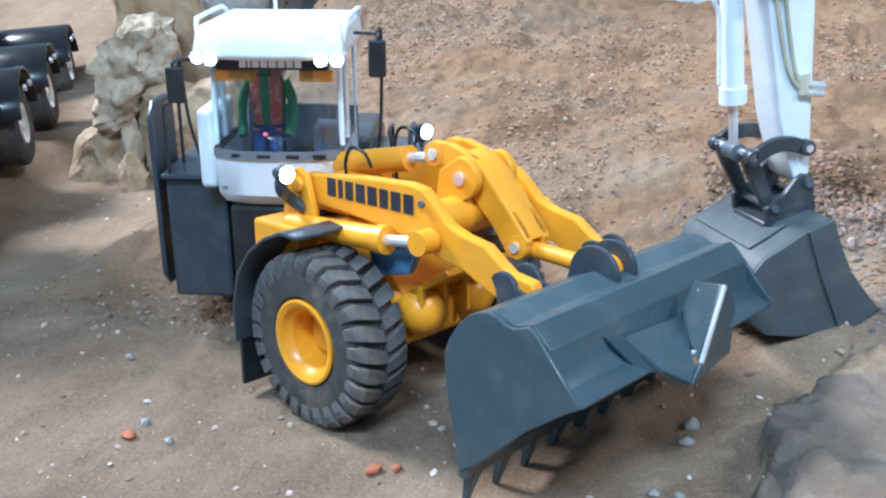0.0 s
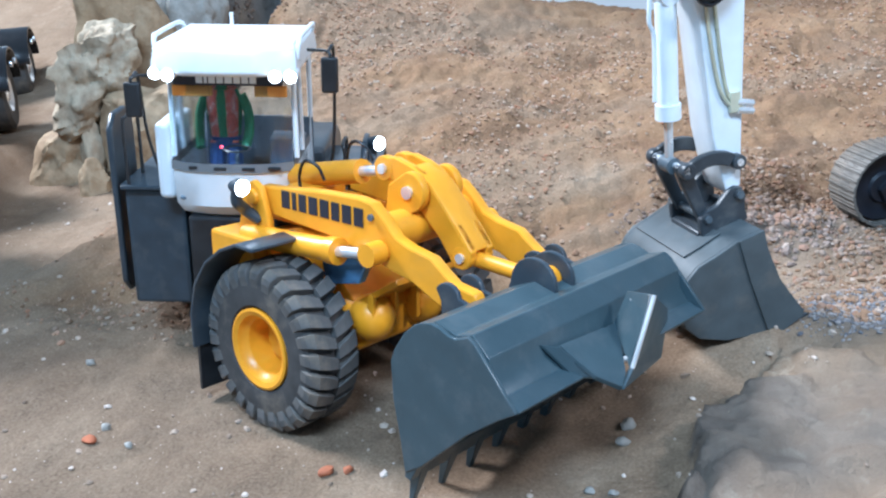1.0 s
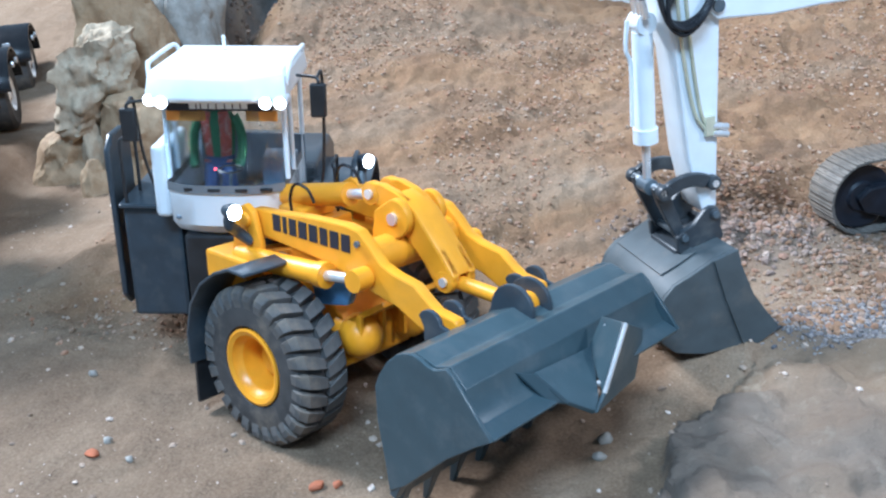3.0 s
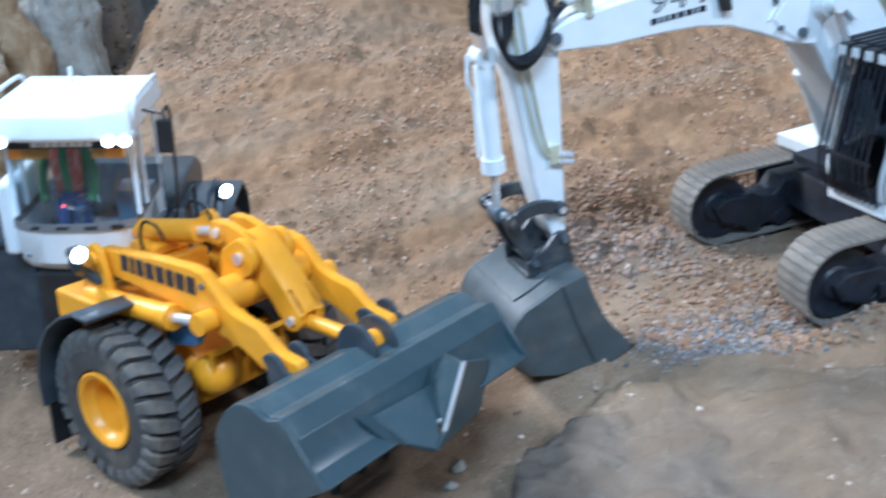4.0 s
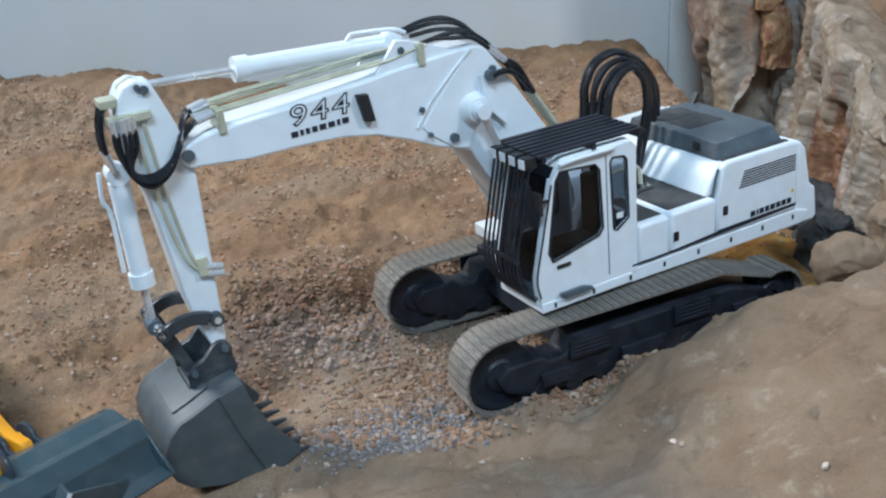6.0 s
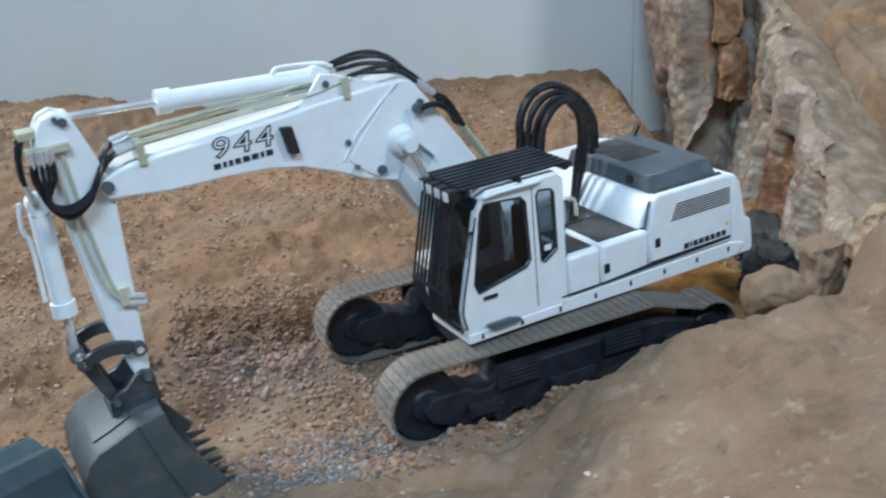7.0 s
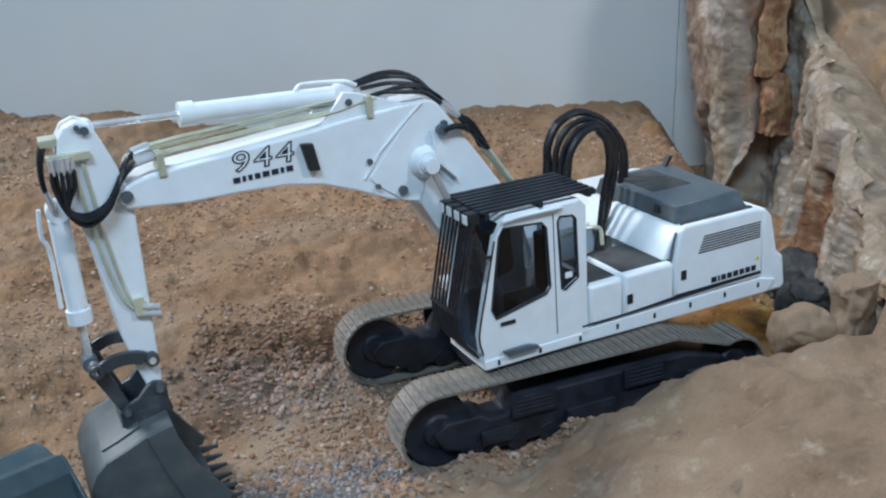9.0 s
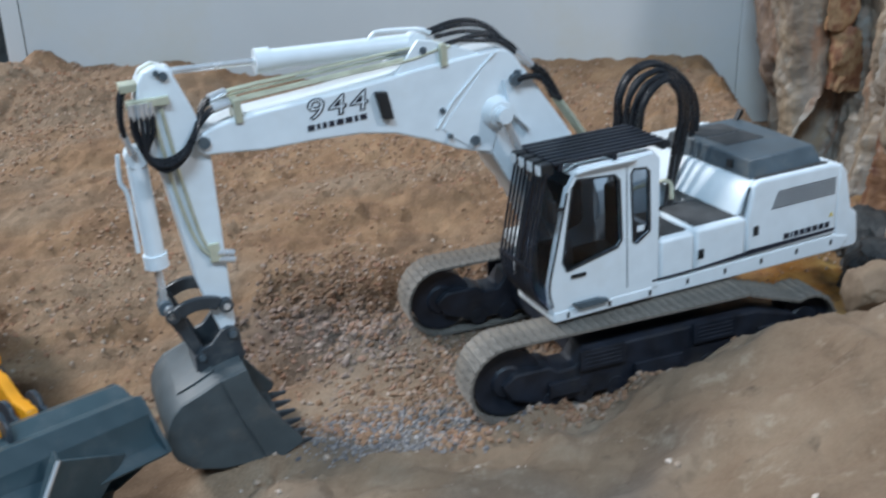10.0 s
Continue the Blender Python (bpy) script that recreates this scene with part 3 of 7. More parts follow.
def crag(name, x, y, w, d, z0, z1, seed, material, label, turn=0.0, group="", lean=0.0, round_=0.28, rough=1.0, cuts=24, chips=7, flutes=0.0):
    """A rugged broken block of rock, half sizes w and d, from z0 to z1."""
    rnd = random.Random(seed)
    bm = B()
    bmesh.ops.create_cube(bm, size=2.0)
    bmesh.ops.subdivide_edges(bm, edges=bm.edges[:], cuts=cuts, use_grid_fill=True)
    off = Vector((rnd.uniform(0, 50), rnd.uniform(0, 50), rnd.uniform(0, 50)))
    planes = [(Vector((rnd.uniform(-1, 1), rnd.uniform(-1, 1), rnd.uniform(-0.3, 1))).normalized(), rnd.uniform(0.75, 1.0)) for _ in range(chips)]
    h = (z1 - z0) / 2
    for v in bm.verts:
        p = v.co.lerp(v.co.normalized() * 1.15, round_)
        for n, far in planes:
            over = p.dot(n) - far
            if over > 0:
                p = p - n * over * 0.9
        s = Vector((p.x * w, p.y * d, p.z * h))
        out = Vector((p.x / w, p.y / d, p.z / h)).normalized()
        big = noise.fractal(s * 13 + off, 1.0, 2.0, 3) * 0.012
        ridge = (0.5 - abs(noise.noise(s * 34 + off))) * 0.007
        small = noise.fractal(s * 95 + off, 1.0, 2.0, 3) * 0.0026
        small += round(2.6 * noise.noise(s * 24 + off)) / 2.6 * 0.0075
        if flutes:
            small -= flutes * max(0.0, 0.22 - abs(noise.noise(Vector((s.x * 30, s.y * 30, s.z * 5)) + off))) * 0.055
            small += flutes * round(2 * noise.noise(Vector((s.x * 9, s.y * 9, s.z * 14)) + off)) / 2 * 0.008
        v.co = s + out * (big + ridge + small) * rough + Vector((lean * s.z, 0, 0))
    ob = part(name, bm, material, None, "", 0, 42)
    ob.matrix_basis = pose(x, y, (z0 + z1) / 2, 0, 0, turn)
    return tagged(ob, label, "rock", group)


# outcrop behind the loader
crag("boulder", -0.806, 0.572, 0.050, 0.050, 0.090, 0.216, 3, M_ROCK_PALE, "pale rugged limestone boulder on a narrow neck of rock", 12, "outcrop", 0.12, 0.22, 1.7, 30)
crag("boulder", -0.800, 0.680, 0.074, 0.068, 0.00, 0.285, 5, M_OUTCROP, "tall tan block of rock behind a pale boulder", 8, "outcrop", 0.05, 0.15)
# the outcrop's right side in shade; the grey puts that shade into its colour
crag("boulder", -0.755, 0.765, 0.078, 0.070, -0.02, 0.345, 6, M_ROCK_GREY, "tall smooth rock face behind the loader, grey for its shaded side", 4, "outcrop", 0.06, 0.10, 0.8, 30, 5, 0.5)
crag("boulder", -0.866, 0.562, 0.060, 0.050, -0.02, 0.092, 7, M_OUTCROP, "low tan boulder under a taller pale one", 25, "outcrop", 0.25, 0.4)
crag("boulder", -0.815, 0.545, 0.017, 0.020, -0.02, 0.118, 9, M_ROCK_PALE, "narrow upright neck of tan rock", 10, "outcrop", -0.1, 0.3, 0.7, 14)
crag("boulder", -0.728, 0.548, 0.066, 0.055, -0.02, 0.150, 11, M_OUTCROP, "broad tan boulder beside the loader", 20, "outcrop", 0.0, 0.35)
crag("boulder", -0.800, 0.492, 0.020, 0.022, -0.03, 0.050, 12, M_OUTCROP, "small split tan rock on the sand", 10, "outcrop", 0.0, 0.3, 0.7, 14)
# rocks on the bank beside the excavator
crag("boulder", 0.560, 0.066, 0.021, 0.020, 0.105, 0.155, 21, M_CLAY, "round brown clay boulder half sunk in the bank", 10, "bank boulders", 0.0, 0.55, 0.6, 18, 4)
crag("boulder", 0.620, 0.104, 0.0155, 0.017, 0.110, 0.174, 23, M_CLAY, "upright brown clay boulder below the rock face", 30, "bank boulders", 0.1, 0.4, 0.8, 18, 4)
crag("boulder", 0.533, 0.030, 0.022, 0.018, 0.085, 0.128, 24, M_CLAY, "flat brown clay boulder on the bank", -15, "bank boulders", 0.0, 0.45, 0.7, 18, 4)
crag("boulder", 0.680, 0.118, 0.022, 0.020, 0.140, 0.196, 25, M_OUTCROP, "pale stone set in the top of the bank", 15, "bank boulders", 0.0, 0.25, 0.8, 18, 5)
# ---- the rock face: one broken mass, stepping down from the display wall to the bank ----
def facets(u, v, size, seed, stretch=1.0):
    """Broken rock: each cell is a tilted flat plane; gives depth, nearness to a joint, and a random tone."""
    gu, gv = u / size, v / (size * stretch)
    iu, iv = np.floor(gu).astype(int), np.floor(gv).astype(int)
    best, second = np.full(u.shape, 9.0), np.full(u.shape, 9.0)
    depth, tone = np.zeros(u.shape), np.zeros(u.shape)
    for a in (-1, 0, 1):
        for c in (-1, 0, 1):
            ju, jv = iu + a, iv + c
            du, dv = gu - (ju + 0.15 + 0.7 * hash2(ju, jv, seed)), gv - (jv + 0.15 + 0.7 * hash2(ju, jv, seed + 1))
            far = np.hypot(du, dv)
            plane = (hash2(ju, jv, seed + 2) - 0.5) + 0.9 * (hash2(ju, jv, seed + 3) - 0.5) * du + 0.3 * (hash2(ju, jv, seed + 4) - 0.5) * dv
            near = far < best
            second = np.where(near, best, np.minimum(second, far))
            depth, tone = np.where(near, plane, depth), np.where(near, hash2(ju, jv, seed + 5), tone)
            best = np.where(near, far, best)
    return depth, second - best, tone


def rock_face():
    # along the foot: x, y, height of the rim
    line = np.array([(0.745, 0.950, 0.60), (0.712, 0.860, 0.60), (0.710, 0.790, 0.60), (0.718, 0.735, 0.59), (0.722, 0.694, 0.56), (0.744, 0.738, 0.48), (0.772, 0.738, 0.40), (0.780, 0.668, 0.335), (0.766, 0.590, 0.312), (0.748, 0.505, 0.288), (0.726, 0.425, 0.262), (0.704, 0.345, 0.236), (0.690, 0.270, 0.208), (0.672, 0.195, 0.190), (0.660, 0.130, 0.172), (0.690, 0.080, 0.150)])
    step_s = np.concatenate([[0], np.cumsum(np.hypot(*np.diff(line[:, :2], axis=0).T))])
    s = np.linspace(0, step_s[-1], 400)
    px, py, top = (np.interp(s, step_s, line[:, k]) for k in range(3))
    rim = top
    top = top + 0.007 * fractal(s * 1.0, s * 0 + 3.3, 24, 3, 71) * step((s - 0.34) / 0.1) + 0.008 * np.round(2 * fractal(s, s * 0 + 1.7, 26, 2, 72)) / 2
    # smoothed direction of the face
    nx, ny = np.gradient(py, s), -np.gradient(px, s)
    box_ = np.ones(25) / 25
    nx, ny = (np.convolve(np.pad(a, 12, mode="edge"), box_, "valid") for a in (-np.abs(nx), np.where(nx > 0, -ny, ny)))
    size = np.hypot(nx, ny)
    nx, ny = nx / size, ny / size
    rise = np.linspace(0, 1, 210)
    S, Rz = np.meshgrid(s, rise, indexing="ij")
    Z = -0.03 + (top[:, None] + 0.03) * Rz
    big, crack, tone = facets(S + 0.020 * fractal(S, Z, 12, 3, 73), Z + 0.02 * fractal(S, Z, 14, 3, 74), 0.048, 81, 3.6)
    mid, crack2, tone2 = facets(S + 0.006 * fractal(S, Z, 40, 3, 75), Z, 0.019, 91, 2.6)
    calm = 1 - 0.25 * step((s - 0.56) / 0.25)[:, None]
    out = 0.030 * big * calm + 0.0060 * mid * calm - 0.007 * calm * step((0.10 - crack) / 0.10) - 0.002 * step((0.12 - crack2) / 0.12)
    out = out + 0.010 * fractal(S, 0.45 * Z, 16, 4, 76)
    foot = np.clip((0.135 - Z) / 0.135, 0, 1)
    # rock left standing between the two masses, below the cleft
    gap = np.exp(-((S - 0.292) / 0.040) ** 2)
    out = out + 0.030 * foot ** 1.5 + gap * (0.040 * step((0.160 - Z) / 0.10) - 0.012 * step((Z - 0.16) / 0.05))
    # a red face set back under the rim
    red = step((0.024 - np.abs(S - 0.700)) / 0.006) * step((Z - 0.135) / 0.01) * step((0.222 + 0.3 * (S - 0.70) - Z) / 0.012)
    out = out - 0.013 * red
    # rounded rim
    out = out - 0.016 * np.clip((Z - top[:, None] + 0.022) / 0.022, 0, 1) ** 2 * step((S - 0.30) / 0.05)
    # worn edges
    out = sum(np.roll(np.pad(out, ((3, 3), (0, 0)), mode="edge"), k, 0)[3:-3] for k in (-3, -2, -1, 0, 1, 2, 3)) / 7
    out = sum(np.roll(np.pad(out, ((0, 0), (2, 2)), mode="edge"), k, 1)[:, 2:-2] for k in (-2, -1, 0, 1, 2)) / 5
    out = out + 0.0035 * fractal(S, 0.7 * Z, 120, 3, 83) + 0.004 * np.round(2.5 * fractal(S, 0.6 * Z, 55, 3, 84)) / 2.5
    over = 0.19 * np.clip(Z - 0.10, 0, 0.22) * step((0.30 - S) / 0.06)
    X = px[:, None] + nx[:, None] * out - over
    Y = py[:, None] + ny[:, None] * out
    # the top, running back under the bank
    back = np.linspace(0, 1, 22)[1:] ** 1.3
    settle = step(back / 0.16)
    hx = X[:, -1:] * (1 - settle) + px[:, None] * settle + 0.13 * back
    hy = Y[:, -1:] * (1 - settle) + py[:, None] * settle + 0.03 * back
    hz = Z[:, -1:] * (1 - settle) + (rim[:, None] + 0.002) * settle + settle * (0.012 * fractal(hx, hy, 14, 4, 78) + 0.007 * fractal(hx, hy, 60, 4, 82)) * (1 - back ** 3) - 0.030 * back ** 2
    low = np.full((len(s), 1), -0.03)
    X, Y, Z = np.hstack([X, hx, hx[:, -1:]]), np.hstack([Y, hy, hy[:, -1:]]), np.hstack([Z, hz, low])
    ns, nz = X.shape
    i = np.arange((ns - 1) * (nz - 1))
    a = (i // (nz - 1)) * nz + i % (nz - 1)
    faces = np.stack([a, a + nz, a + nz + 1, a + 1], 1).tolist()
    loop = np.arange(ns) * nz
    faces += [list(range(nz)), list(range((ns - 1) * nz, ns * nz))[::-1]]
    faces += np.stack([loop[:-1], loop[:-1] + nz - 1, loop[1:] + nz - 1, loop[1:]], 1).tolist()
    me = bpy.data.meshes.new("rock_face")
    me.from_pydata(np.stack([X, Y, Z], -1).reshape(-1, 3).tolist(), [], faces)
    bm = B()
    bm.from_mesh(me)
    bmesh.ops.recalc_face_normals(bm, faces=bm.faces)
    bm.to_mesh(me)
    bm.free()
    me.shade_smooth()
    wide = nz - 210
    pad = lambda m, v: np.hstack([m, np.full((ns, wide), v)])
    stain = np.exp(-((S - 0.300 + 0.03 * fractal(S, Z[:, :210], 18, 3, 79)) / 0.034) ** 2) * step((Z[:, :210] - 0.135) / 0.04)
    rust = np.clip(1.15 * stain + 0.5 * red + 0.95 * (tone > 0.80) * (S > 0.30) * step((0.25 - Z[:, :210]) / 0.05) + 0.6 * (tone > 0.84) * (S < 0.25), 0, 1)
    dust = np.clip(step((Z[:, :210] - top[:, None] + 0.05 - 0.06 * fractal(S, Z[:, :210], 30, 3, 80)) / 0.05) * (S > 0.33) + 0.55 * step((S - 0.76) / 0.10), 0, 1)
    for name, values in (("rust", pad(rust, 0.0)), ("dust", pad(dust, 1.0)), ("tone", pad(0.7 * tone + 0.3 * tone2, 0.5))):
        me.attributes.new(name, "FLOAT", "POINT").data.foreach_set("value", values.reshape(-1).astype(np.float32))
    me.materials.append(M_CLIFF)
    return tagged(new("rock_face", me), "grey and tan broken quarry face with a rusty cleft", "rock face", kind="structure")


rock_face()
crag("boulder", 0.676, 0.338, 0.032, 0.038, 0.00, 0.098, 91, M_ROCK_DARK, "very dark rock at the foot of the quarry face", 20, "face foot", 0.0, 0.40, 1.9, 22, 2)
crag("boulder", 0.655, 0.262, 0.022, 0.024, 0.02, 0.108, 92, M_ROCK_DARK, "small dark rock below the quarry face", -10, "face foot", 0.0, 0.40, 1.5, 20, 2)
crag("boulder", 0.750, 0.692, 0.021, 0.020, 0.185, 0.282, 93, M_ROCK_RUST, "rusty red rock wedged in a cleft", 30, "face foot", 0.0, 0.20, 0.9, 18)
crag("boulder", 0.746, 0.698, 0.022, 0.020, 0.272, 0.420, 94, M_ROCK_RUST, "rusty brown block jammed above another in a cleft", -10, "face foot", 0.0, 0.20, 0.9, 18)


# ---- loose stones ----
def stones(name, spots, material, label, seed, sit=0.15):
    """Many small stones in one mesh: rows of x, y, size."""
    rng = np.random.default_rng(seed)
    f = (1 + 5 ** 0.5) / 2
    base = np.array([(-1, f, 0), (1, f, 0), (-1, -f, 0), (1, -f, 0), (0, -1, f), (0, 1, f), (0, -1, -f), (0, 1, -f), (f, 0, -1), (f, 0, 1), (-f, 0, -1), (-f, 0, 1)]) / 1.9
    tri = np.array([(0, 11, 5), (0, 5, 1), (0, 1, 7), (0, 7, 10), (0, 10, 11), (1, 5, 9), (5, 11, 4), (11, 10, 2), (10, 7, 6), (7, 1, 8), (3, 9, 4), (3, 4, 2), (3, 2, 6), (3, 6, 8), (3, 8, 9), (4, 9, 5), (2, 4, 11), (6, 2, 10), (8, 6, 7), (9, 8, 1)])
    n = len(spots)
    v = np.repeat(base[None], n, 0) * rng.uniform(0.72, 1.28, (n, 12, 1))
    q = rng.normal(size=(n, 4))
    q /= np.linalg.norm(q, axis=1)[:, None]
    w, x, y, z = q.T
    rot = np.stack([1 - 2 * (y * y + z * z), 2 * (x * y - z * w), 2 * (x * z + y * w), 2 * (x * y + z * w), 1 - 2 * (x * x + z * z), 2 * (y * z - x * w), 2 * (x * z - y * w), 2 * (y * z + x * w), 1 - 2 * (x * x + y * y)], 1).reshape(n, 3, 3)
    v = np.einsum("nij,nkj->nki", rot, v * rng.uniform(0.65, 1.2, (n, 1, 3)))
    size = spots[:, 2] / 2
    v = v * size[:, None, None] * np.array([1, 1, 0.8])
    v[..., 0] += spots[:, 0][:, None]
    v[..., 1] += spots[:, 1][:, None]
    v[..., 2] += (height(spots[:, 0], spots[:, 1]) + size * sit)[:, None]
    faces = (tri[None] + 12 * np.arange(n)[:, None, None]).reshape(-1, 3)
    me = bpy.data.meshes.new(name)
    me.from_pydata(v.reshape(-1, 3).tolist(), [], faces.tolist())
    me.materials.append(material)
    return tagged(new(name, me), label, "gravel", kind="stuff")


def spread(n, x0, x1, y0, y1, keep, small, large, seed, power=2.5):
    rng = np.random.default_rng(seed)
    x, y = rng.uniform(x0, x1, n), rng.uniform(y0, y1, n)
    ok = rng.uniform(size=n) < keep(x, y)
    s = small + (large - small) * rng.uniform(size=n) ** power
    return np.stack([x, y, s], 1)[ok]


def clumps(x, y, seed, scale=9.0):
    return np.clip(0.45 + 1.8 * fractal(x, y, scale, 3, seed), 0.04, 1)


stones("rubble", spread(9000, -0.95, -0.45, 0.76, 0.94, lambda x, y: rubble_part(x, y), 0.003, 0.014, 108, 3.0), M_ROCK_RUBBLE, "dark grey-brown broken rubble", 7)
free = lambda x, y: (1 - mound_part(x, y)) * (1 - bank_part(x, y))
stones("heap_stones", spread(105000, -0.75, 0.72, 0.02, 0.93, lambda x, y: heap_part(x, y) * free(x, y) * clumps(x, y, 51), 0.0012, 0.0068, 101, 5.0), M_HEAP_STONE, "small pale and reddish stones on the heap", 1)
stones("gravel", spread(20000, -0.05, 0.50, 0.00, 0.36, lambda x, y: free(x, y) * clumps(x, y, 52, 14), 0.0018, 0.0090, 102, 3.4), M_GRAVEL, "mixed brown, grey and reddish gravel round the tracks", 8)
stones("ridge_gravel", spread(2600, -0.10, 0.22, 0.13, 0.27, lambda x, y: free(x, y) * np.exp(-(((x - 0.05) / 0.11) ** 2 + ((y - 0.20) / 0.05) ** 2)), 0.0025, 0.0095, 103, 2.4), M_GRAVEL_GREY, "coarse greyish gravel ridge beside the digging bucket", 2)
stones("chippings", spread(4200, 0.0, 0.30, -0.05, 0.08, lambda x, y: free(x, y) * step((0.085 - np.hypot((x - 0.14) / 1.5, y)) / 0.04), 0.002, 0.0055, 104, 2.0), M_CHIPS, "blue-grey stone chippings below the tracks", 3)
stones("track_gravel", spread(6500, 0.16, 0.48, -0.06, 0.13, lambda x, y: free(x, y) * step((0.045 - np.abs(y + 0.004 - 0.446 * (x - 0.2393))) / 0.03), 0.003, 0.0095, 105, 1.6), M_GRAVEL, "tan gravel banked along the excavator track", 4)
stones("pebbles", spread(5200, -1.1, 0.1, -0.55, 0.45, lambda x, y: (1 - heap_part(x, y)) * free(x, y) * 0.8 * clumps(x, y, 55, 6), 0.0014, 0.0080, 106, 5.0), M_PEBBLE, "pale pebbles scattered on trodden sand", 5)
stones("mound_grit", spread(2600, -0.1, 0.9, -0.6, 0.06, lambda x, y: mound_part(x, y) * (0.25 + 0.5 * step((0.2 - x) / 0.2)) * clumps(x, y, 56, 6), 0.0012, 0.0085, 107, 5.0), M_PEBBLE, "grit on the sandy mound", 6)

for k, (x, y, s) in enumerate(((-0.505, -0.150, 0.0070), (-0.312, -0.186, 0.0065), (-0.297, -0.182, 0.0055))):
    ob = rock("brick_chip", grounded(x, y, -s * 0.3), (s, s * 0.7, s * 0.6), 80 + k, M_REDSTONE, "small chip of red brick on the sand", 0.3, 2, 40 * k, group="brick chips")
for k, (x, y, s) in enumerate(((-0.105, -0.150, 0.0060), (-0.100, -0.125, 0.0075), (-0.135, -0.215, 0.0060), (-0.13, -0.20, 0.005), (-0.115, -0.205, 0.0045), (-0.50, -0.13, 0.0055), (-0.47, -0.155, 0.0045), (-0.565, -0.02, 0.006))):
    rock("pebble", grounded(x, y, -s * 0.3), (s, s * 0.8, s * 0.65), 90 + k, M_ROCK_GREY, "grey pebble lying on trodden sand", 0.3, 2, 50 * k, group="pebbles")


# ---- the white crawler excavator ----
def text_bars(name, parent, x0, x1, z0, z1, y, material, slant=0.0, widths=(1.0,), label="", gap=0.35):
    """A word of plain upright bars on a side facing +y, between x0 (start, front) and x1; each bar a part."""
    n = len(widths)
    unit = (x1 - x0) / (sum(widths) + gap * (n - 1))
    at = x0
    for wd in widths:
        a, b = at, at + wd * unit
        u = ((a + b) / 2 - x0) / (x1 - x0)
        bm = B()
        box(bm, min(a, b), max(a, b), y, y + 0.0006, z0 + slant * u, z1 + slant * u)
        part("letter_bar", bm, material, parent, label, 0, 0)
        at = b + gap * unit


def boxes(name, parent, material, rows, label="", bevel=0.0):
    """Several like boxes, each a part."""
    for row in rows:
        bm = B()
        box(bm, *row)
        part(name, bm, material, parent, label, bevel)


def arc(cx, cz, r, a0, a1, n=8):
    return [(cx + r * math.cos(radians(a0 + (a1 - a0) * i / n)), cz + r * math.sin(radians(a0 + (a1 - a0) * i / n))) for i in range(n + 1)]


def ram(parent, p0, p1, r, rod_r, share, body_mat, end_mat=None):
    """A hydraulic cylinder from p0 (barrel end) to p1 (rod end)."""
    p0, p1 = Vector(p0), Vector(p1)
    d = (p1 - p0).normalized()
    mid = p0 + (p1 - p0) * share
    bm = B()
    cyl(bm, p0 + d * r * 0.8, mid, r, seg=24)
    cyl(bm, mid - d * r * 1.3, mid + d * 0.001, r * 1.22, seg=24)
    side = Vector((0, 1, 0))
    cyl(bm, p0 - side * r, p0 + side * r, r * 1.05, seg=20)
    barrel = part("barrel", bm, body_mat, parent)
    bm = B()
    cyl(bm, mid, p1, rod_r, seg=16)
    part("rod", bm, M_STEEL, parent, "polished steel piston rod")
    bm = B()
    cyl(bm, p1 - side * r * 0.9, p1 + side * r * 0.9, rod_r * 1.9, seg=20)
    part("rod_eye", bm, end_mat or body_mat, parent)
    return barrel


def track_line():
    """The run of the chain in x and z: idler in front, level top, rear falling to the sprocket."""
    pts = arc(0.150, 0.0410, 0.0375, -90, 90, 14) + [(0.03, 0.0775), (-0.088, 0.0765)] + arc(-0.158, 0.0310, 0.0290, 65, 270, 12)
    return [Vector((x, 0, z)) for x, z in pts]


def along(line, share):
    """Place and turn at a share of the closed line's length."""
    pairs = list(zip(line, line[1:] + line[:1]))
    rest = share * sum((b - a).length for a, b in pairs)
    for a, b in pairs:
        d = (b - a).length
        if rest <= d:
            p = a.lerp(b, rest / d)
            # outward is to the right of the way round
            return p.x, p.z, math.pi + math.atan2(b.z - a.z, b.x - a.x)
        rest -= d
    return line[0].x, line[0].z, 0.0


